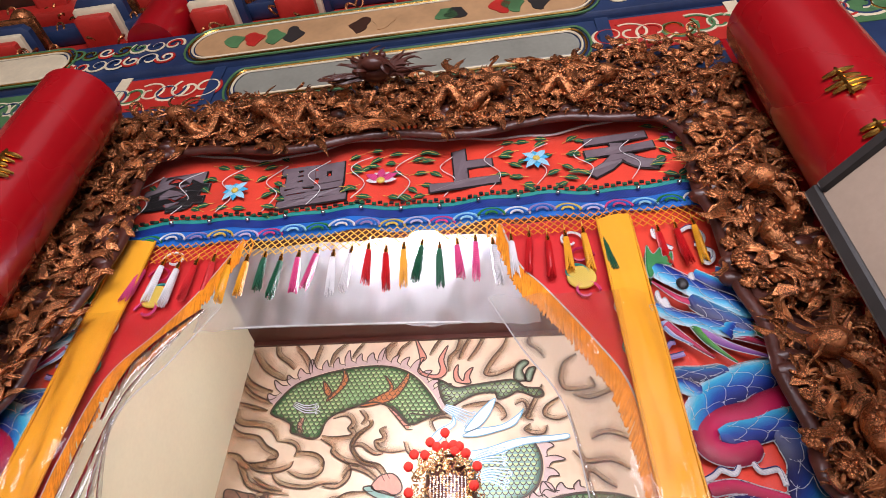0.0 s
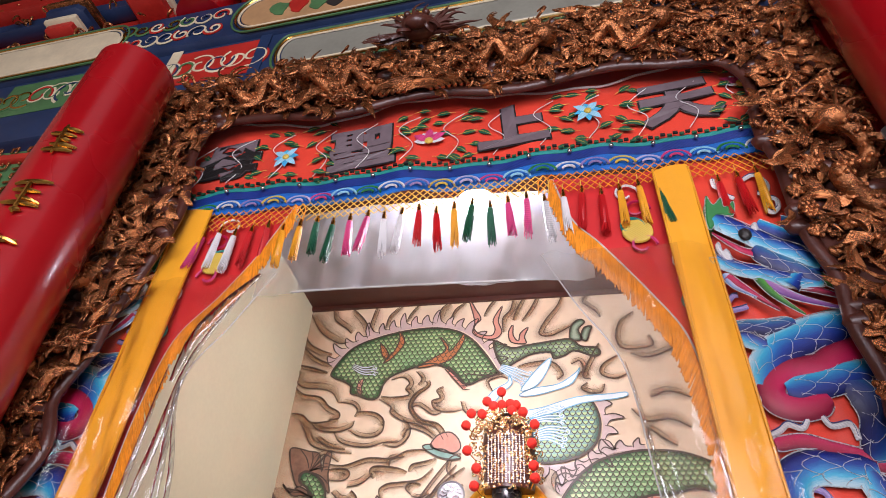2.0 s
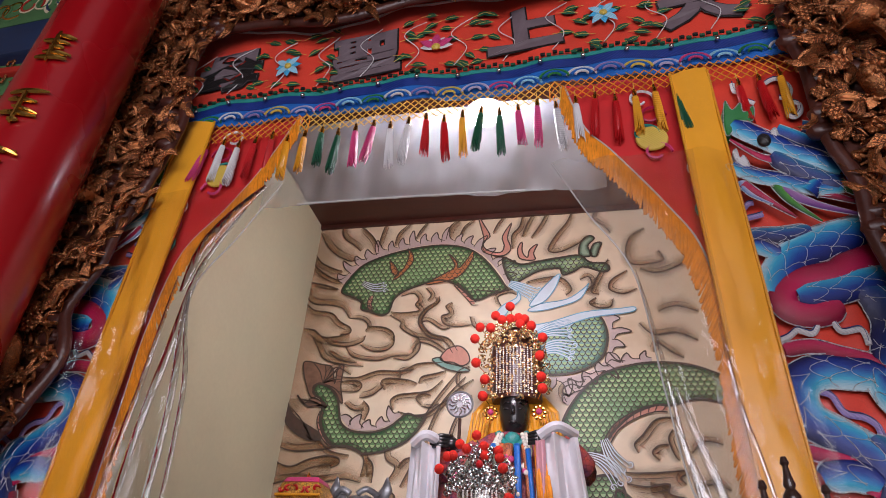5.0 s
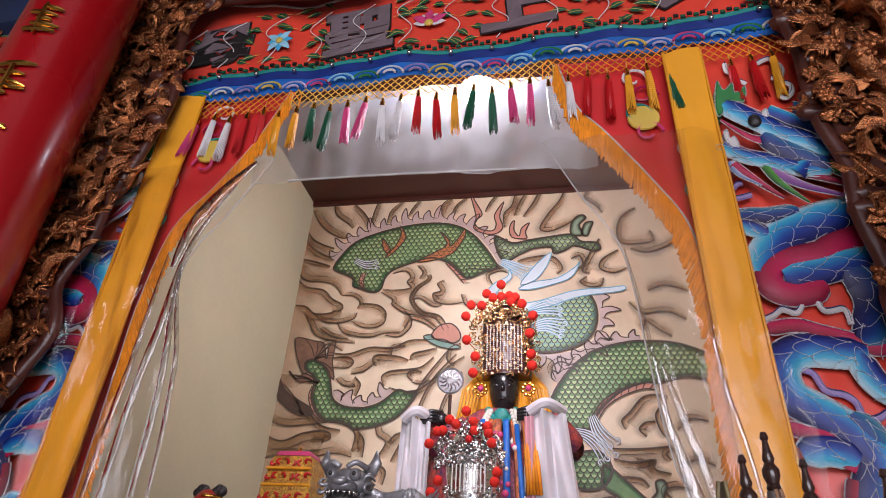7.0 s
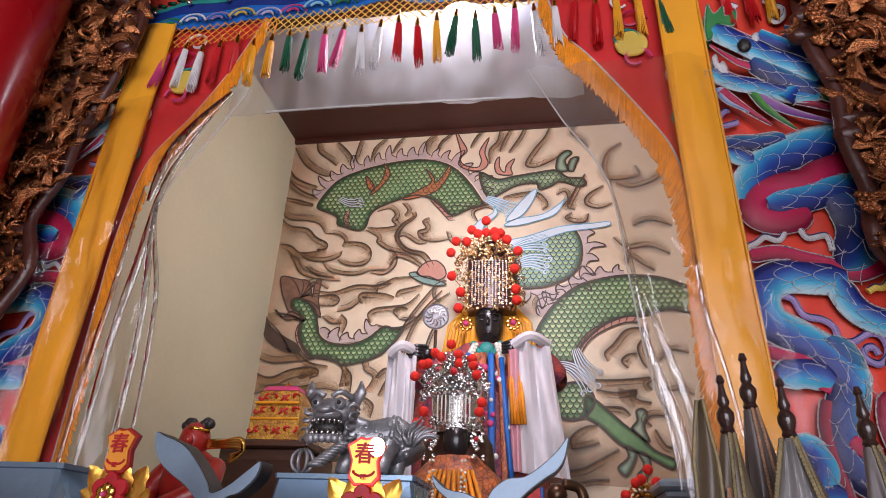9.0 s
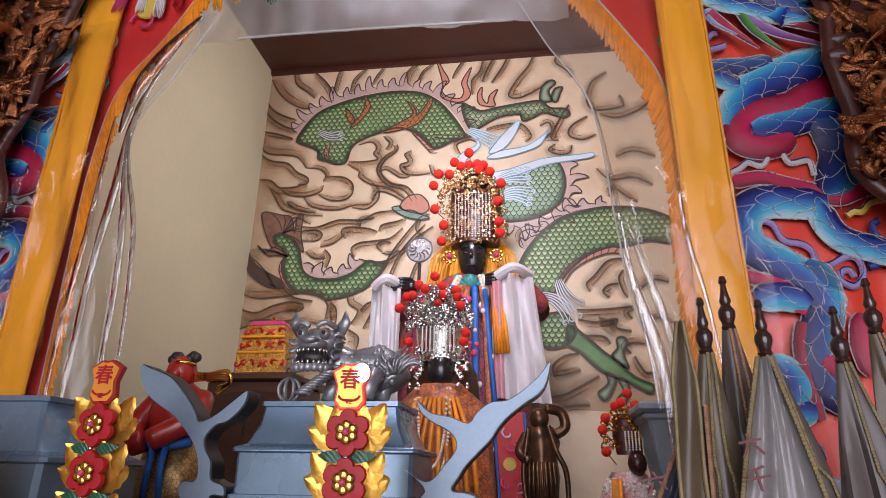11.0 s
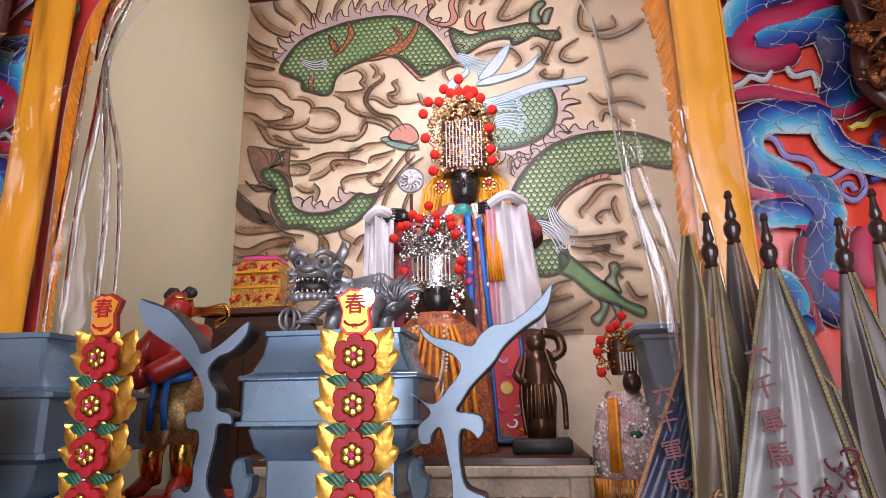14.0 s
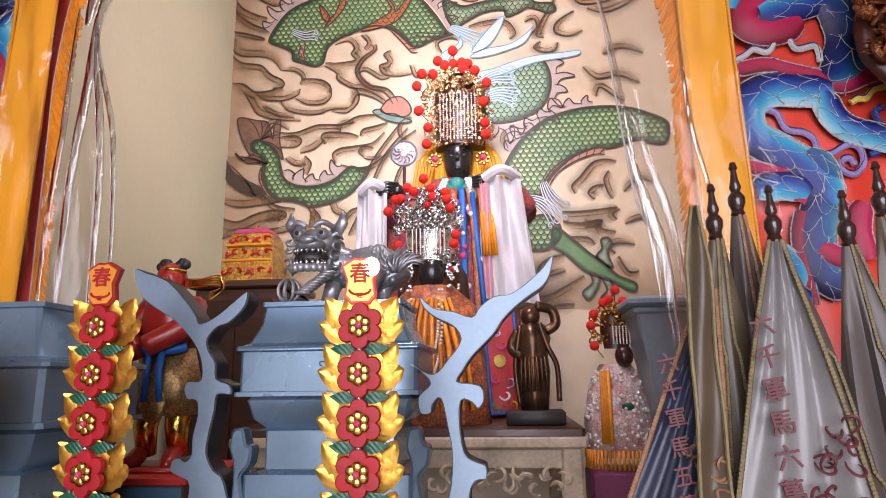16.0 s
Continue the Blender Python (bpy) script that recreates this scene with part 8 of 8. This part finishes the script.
for z, w, n in ((2.165, 0.125, 7), (2.27, 0.112, 6), (2.345, 0.10, 6)):
    for k in range(n):
        g = G()
        curl(g, -0.975 - w + 2 * w * k / (n - 1), 1.70 - w * 0.93 - 0.004, z, 0.020, 1 if k % 2 else -1, 1.3 * k, 0.0075)
        part("red_motif", g, THREAD["red"], hat)
part("knob", G().lathe((-0.975, 1.7, 2.41), [(0.012, 0), (0.006, 0.012), (0.012, 0.025), (0.003, 0.042)], 10), M["gold"], hat)

# ---- lotus lamps on the altar table ----
M["plaque_rim"] = mat("lit_red_rim", (0.75, 0.04, 0.03), 0.4, var=0.1, emit=0.6)


def lotus_lamp(x, y, z0, pitch, size, lit, label, lean):
    lamp = thing("flower_lamp", label, "lamp", (x, y, 1.14), group="stacked flower lamps", rz=lean)
    part("pole", G().tube([(0, 0.035, 0.02), (0, 0.03, z0 - 1.14 + 0.05)], 0.009, 8), M["wood_dark"], lamp)
    part("foot", G().lathe((0, 0.035, 0), [(0.06, 0), (0.06, 0.012), (0.02, 0.025), (0.010, 0.03)], 18), M["gold"], lamp)
    zz = z0 - 1.14
    k = 0
    while zz > 0.07:
        fl = part("flower", G().lathe((0, 0.004, zz), [(0.020 * size, 0), (0.020 * size, 0.0075)], 12, axis="y"), M["flower_red"], lamp, "dark red six-petalled flower")
        for j in range(6):
            a = j * math.pi / 3 + math.pi / 6
            px, pz = 0.0265 * size * math.cos(a), zz + 0.0265 * size * math.sin(a)
            part("petal", G().lathe((px, 0.0, pz), [(0.0165 * size, -0.004), (0.0175 * size, 0.002), (0.0150 * size, 0.007), (0.004, 0.008)], 12, axis="y"), M["flower_red"], fl)
            c = G().ball((0.0125 * size * math.cos(a), -0.013, zz + 0.0125 * size * math.sin(a)), 0.0098 * size, 10, 1, 0.45, 1)
            part("gold_petal", c, M["gold"], fl)
        part("bulb", G().ball((0, -0.018, zz), 0.006 * size, 8), THREAD["pink"], fl)
        for s in (-1, 1):
            for q, (a0, n) in enumerate(((-0.12, 0.082), (0.42, 0.094), (0.95, 0.074))):
                g = G()
                a = a0 if s > 0 else math.pi - a0
                for t0 in range(11):
                    t = t0 / 10
                    w = 0.0245 * size * math.sin(math.pi * (0.10 + 0.89 * t)) ** 0.7 * (1 + 0.14 * (t0 % 2))
                    aa = a + s * 0.35 * t
                    cx, cz = math.cos(aa) * n * size * t, math.sin(aa) * n * size * t
                    nx, nz = -math.sin(aa), math.cos(aa)
                    yb = 0.026 - 0.010 * t * t - 0.006 * q + 0.0025 * (t0 % 2)
                    g.v.append(np.array([(cx + nx * w * k, yb - 0.005 * (1 - abs(k)), zz - 0.012 + cz + nz * w * k) for k in (-1, -0.5, 0, 0.5, 1)]))
                for t0 in range(10):
                    b = t0 * 5
                    g.f += [(b + k, b + k + 1, b + k + 6, b + k + 5) for k in range(4)]
                g.n = 55
                part("gold_leaf", g, M["foil"], lamp, "embossed gold foil leaf")
        g = G()
        for s in (-1, 1):
            leaf(g, 0.004 * s, 0.006, zz - pitch * 0.52, 0.10 if s > 0 else math.pi - 0.10, 0.052 * size, 0.011 * size)
        part("green_leaf", g, THREAD["bottle"], lamp)
        part("bead", G().ball((0, -0.004, zz - pitch * 0.5), 0.005, 8), M["silver"], lamp)
        zz -= pitch
    h = 0.088 * size
    zb = z0 - 1.14 + 0.040 * size
    o = [(-0.018 * size, 0), (0.018 * size, 0), (0.030 * size, h * 0.16), (0.026 * size, h * 0.5), (0.037 * size, h * 0.83), (0.022 * size, h * 0.93), (0.012 * size, h), (0, h * 0.97), (-0.012 * size, h), (-0.022 * size, h * 0.93), (-0.037 * size, h * 0.83), (-0.026 * size, h * 0.5), (-0.030 * size, h * 0.16)]
    pl = part("plaque", G().plate([(a, zb + b) for a, b in o], -0.002, 0.012, 0.002), M["red_skin"] if not lit else M["plaque_rim"], lamp, "red-edged lit sign plate" if lit else "red-edged orange sign plate")
    part("plaque_face", G().plate([(a * 0.84, zb + h * 0.5 + (b - h * 0.5) * 0.88) for a, b in o], -0.005, -0.0025), M["plaque_lit" if lit else "plaque"], pl)
    ink_m = M["flower_red"]
    letters("春", 0.040 * size, ink_m, pl, Matrix.Translation((0, -0.007, zb + h * 0.62)) @ UPRIGHT, "character", 0.001, 0.0006)
    letters("旺", 0.011 * size, ink_m, pl, Matrix.Translation((0, -0.007, zb + h * 0.17)) @ UPRIGHT, "character", 0.001, 0.0002)
    part("bowl_sign", G().tube([(0.020 * size * math.cos(a), -0.006, zb + h * 0.30 + 0.010 * size * math.sin(a)) for a in np.linspace(math.pi, 2 * math.pi, 10)], 0.0025, 5), ink_m, pl)
    if lit:
        part("hot_spot", G().ball((0.020 * size, -0.004, zb + h * 0.78), 0.017 * size, 10, 1, 0.25, 1.1), M["plaque_hot"], pl)
    return lamp


M["foil"] = mat("gold_foil", (0.98, 0.50, 0.085), 0.36, metal=0.9, var=0.25, scale=30, fine=60, bump=0.5, bump_scale=0.0016)
lotus_lamp(0.166, -0.52, 1.667, 0.086, 1.0, True, "stack of red velvet flowers with gold foil leaves and glowing plate", 3)
lotus_lamp(-0.415, -0.42, 1.686, 0.097, 1.08, False, "stack of red velvet flowers with gold foil leaves and unlit plate", -4)
disc = thing("yellow_lantern", "round golden yellow lantern beside the censer", "lantern", (-0.735, -0.5, 1.545))
part("shell", G().ball((0, 0, 0), 0.155, 26, 1, 0.5, 1.0), M["yellow"], disc)
part("rim", G().tube([(0.158 * math.cos(a), -0.01, 0.158 * math.sin(a)) for a in np.linspace(0, 6.283, 40)], 0.006, 6), M["gold"], disc)
part("pole", G().tube([(0, 0, -0.15), (0, 0, -0.405)], 0.012, 8), M["wood_dark"], disc)

# ---- furled command flags in their stand ----
rack = thing("flag_stand", "dark wooden rack holding furled command flags", "stand")
part("rail", G().box((0.74, -0.47, 1.14), (1.30, -0.33, 1.20), 0.008), M["wood_dark"], rack)


def flag(x, y, z, material, lean, spread, seed, label, trim="gold_net"):
    f = thing("command_flag", label, "flag", (x, y, z), group="furled command flags")
    part("pole", G().tube([(0, 0, -0.10), (lean * (z - 1.2), 0, 1.2 - z)], 0.010, 8), M["wood_dark"], f)
    part("finial", G().lathe((0, 0, -0.115), [(0.0098, 0), (0.0139, 0.006), (0.0107, 0.014), (0.016, 0.028), (0.016, 0.04), (0.0082, 0.052), (0.0115, 0.06), (0.0078, 0.074), (0.0049, 0.095), (0.0086, 0.1), (0.0049, 0.112)], 14), M["finial"], f, "turned dark wooden finial")
    n, K = 36, 26
    v = []
    h = z - 0.115 - 1.21
    for i in range(K):
        t = i / (K - 1)
        for j in range(n):
            a = 2 * math.pi * j / n
            rr = 0.014 + spread * t ** 0.85
            rr *= 1 + (0.28 * math.sin(3 * a + seed + 1.5 * t) + 0.16 * math.sin(7 * a + 2 * seed - 2 * t)) * min(1, t * 4)
            v.append((lean * h * t + rr * math.cos(a), rr * 0.62 * math.sin(a), -0.115 - h * t))
    fc = [(i * n + j, (i + 1) * n + j, (i + 1) * n + (j + 1) % n, i * n + (j + 1) % n) for i in range(K - 1) for j in range(n)]
    part("furled_cloth", G().add(v, fc), material, f)
    for j0 in (5, 27, 31):
        pts = [np.array(v[i * n + (j0 + i // 9) % n]) * np.array([1.04, 1.08, 1]) for i in range(K)]
        g = G().tube(pts, 0.003, 6)
        for i in range(0, K - 1):
            for q in range(4):
                p = pts[i] + (pts[i + 1] - pts[i]) * q / 4
                g.ball(p, 0.0042, 5)
        part("trim_cord", g, M[trim], f)
    return f


M["finial"] = mat("dark_turned_wood", (0.035, 0.016, 0.012), 0.28, var=0.3, scale=12, coat=0.4)
M["olive_cord"] = mat("olive_cord", (0.19, 0.145, 0.06), 0.6, var=0.4, scale=60)
M["copper_cord"] = mat("copper_cord", (0.28, 0.14, 0.07), 0.6, var=0.4, scale=60)
flag(0.892, -0.40, 1.988, M["flag_brown"], 0.02, 0.060, 1, "grey-brown satin flag furled round its pole", "copper_cord")
flag(0.836, -0.43, 1.936, M["flag_olive"], -0.06, 0.060, 2, "olive brown satin flag furled round its pole", "olive_cord")
flag(0.946, -0.42, 1.932, M["flag_brown"], 0.08, 0.075, 3, "grey satin flag furled round its pole", "olive_cord")
flag(1.088, -0.40, 1.921, M["flag_brown"], 0.06, 0.070, 4, "dark grey satin flag furled round its pole", "olive_cord")
flag(1.157, -0.40, 1.976, M["flag_olive"], 0.10, 0.080, 5, "dark olive satin flag furled round its pole", "copper_cord")


def draped(name, apex, left_foot, right_foot, y, material, label, text, size, tx, seed, trim):
    f = thing("draped_flag", label, "flag", group="draped command flags")
    (ax, az), (lx, lz), (rx, rz_) = apex, left_foot, right_foot

    def fn(u, v):
        xl, xr = ax + (lx - ax) * v - 0.012, ax + (rx - ax) * v + 0.012
        z = az + (lz - az) * v
        x = xl + (xr - xl) * u
        return (x, y - 0.05 * v + 0.014 * math.sin(u * 8 + seed + v * 2) * (0.3 + v) + 0.006 * math.sin(u * 21 + v * 7), z)
    part("cloth", G().sheet(fn, 30, 36, 0.006), material, f)
    for u in (0.0, 1.0):
        g = G()
        pts = [np.array(fn(u, q)) + (0, -0.006, 0) for q in np.linspace(0, 1, 90)]
        g.tube(pts, 0.004, 6)
        for p in pts:
            g.ball(p, 0.0052, 5)
        part("trim_cord", g, M[trim], f)
    z = az - (az - lz) * 0.26
    for ch in text:
        v = (az - z) / (az - lz)
        yy = fn(0.35, v)[1] - 0.016
        letters(ch, size, M["stitch"], f, Matrix.Translation((tx + 0.02 * (v - 0.3), yy, z)) @ UPRIGHT @ Matrix.Rotation(radians(11), 4, "Z"), "character", 0.0012, 0.0004, "dark red stitched character")
        z -= size * 1.28
    for k in range(26):
        q = random.Random(seed * 50 + k)
        u, v = q.uniform(0.55, 0.95), q.uniform(0.5, 0.98)
        p = fn(u, v)
        g = G()
        curl(g, p[0], p[1] - 0.012, p[2], 0.018, q.choice((-1, 1)), q.uniform(0, 6), 0.0028)
        part("stitched_curl", g, M["stitch" if material is not M["flag_navy"] else "copper_cord"], f)
    return f


draped("white", (0.915, 1.80), (0.765, 1.215), (1.012, 1.215), -0.50, M["flag_silver"], "silver-white satin flag with stitched dark red characters", "六千軍馬六萬", 0.041, 0.863, 1, "olive_cord")
draped("navy", (0.80, 1.72), (0.567, 1.215), (0.759, 1.215), -0.47, M["flag_navy"], "navy satin flag with stitched red characters and gold trim", "六千軍馬五萬", 0.036, 0.711, 2, "copper_cord")
tail = thing("flag_tail", "olive brown satin flag tail with a pointed end", "flag", group="draped command flags")


def tail_at(u, v):
    w = 0.046 * min(1.0, (1.0 - v) / 0.07 + 0.04, 0.25 + v / 0.22)
    return (0.767 - 0.012 * v + w * (u - 0.5) * (0.75 + 0.35 * v), -0.545 + 0.006 * math.sin(5 * u + 7 * v) + 0.004 * math.sin(19 * v), 1.86 - 0.61 * v)


part("cloth", G().sheet(tail_at, 10, 50, 0.005), M["flag_olive"], tail)
for u in (0.0, 1.0):
    part("trim_cord", G().tube([np.array(tail_at(u, q)) + (0, -0.003, 0) for q in np.linspace(0, 1, 60)], 0.0036, 6), M["olive_cord"], tail)
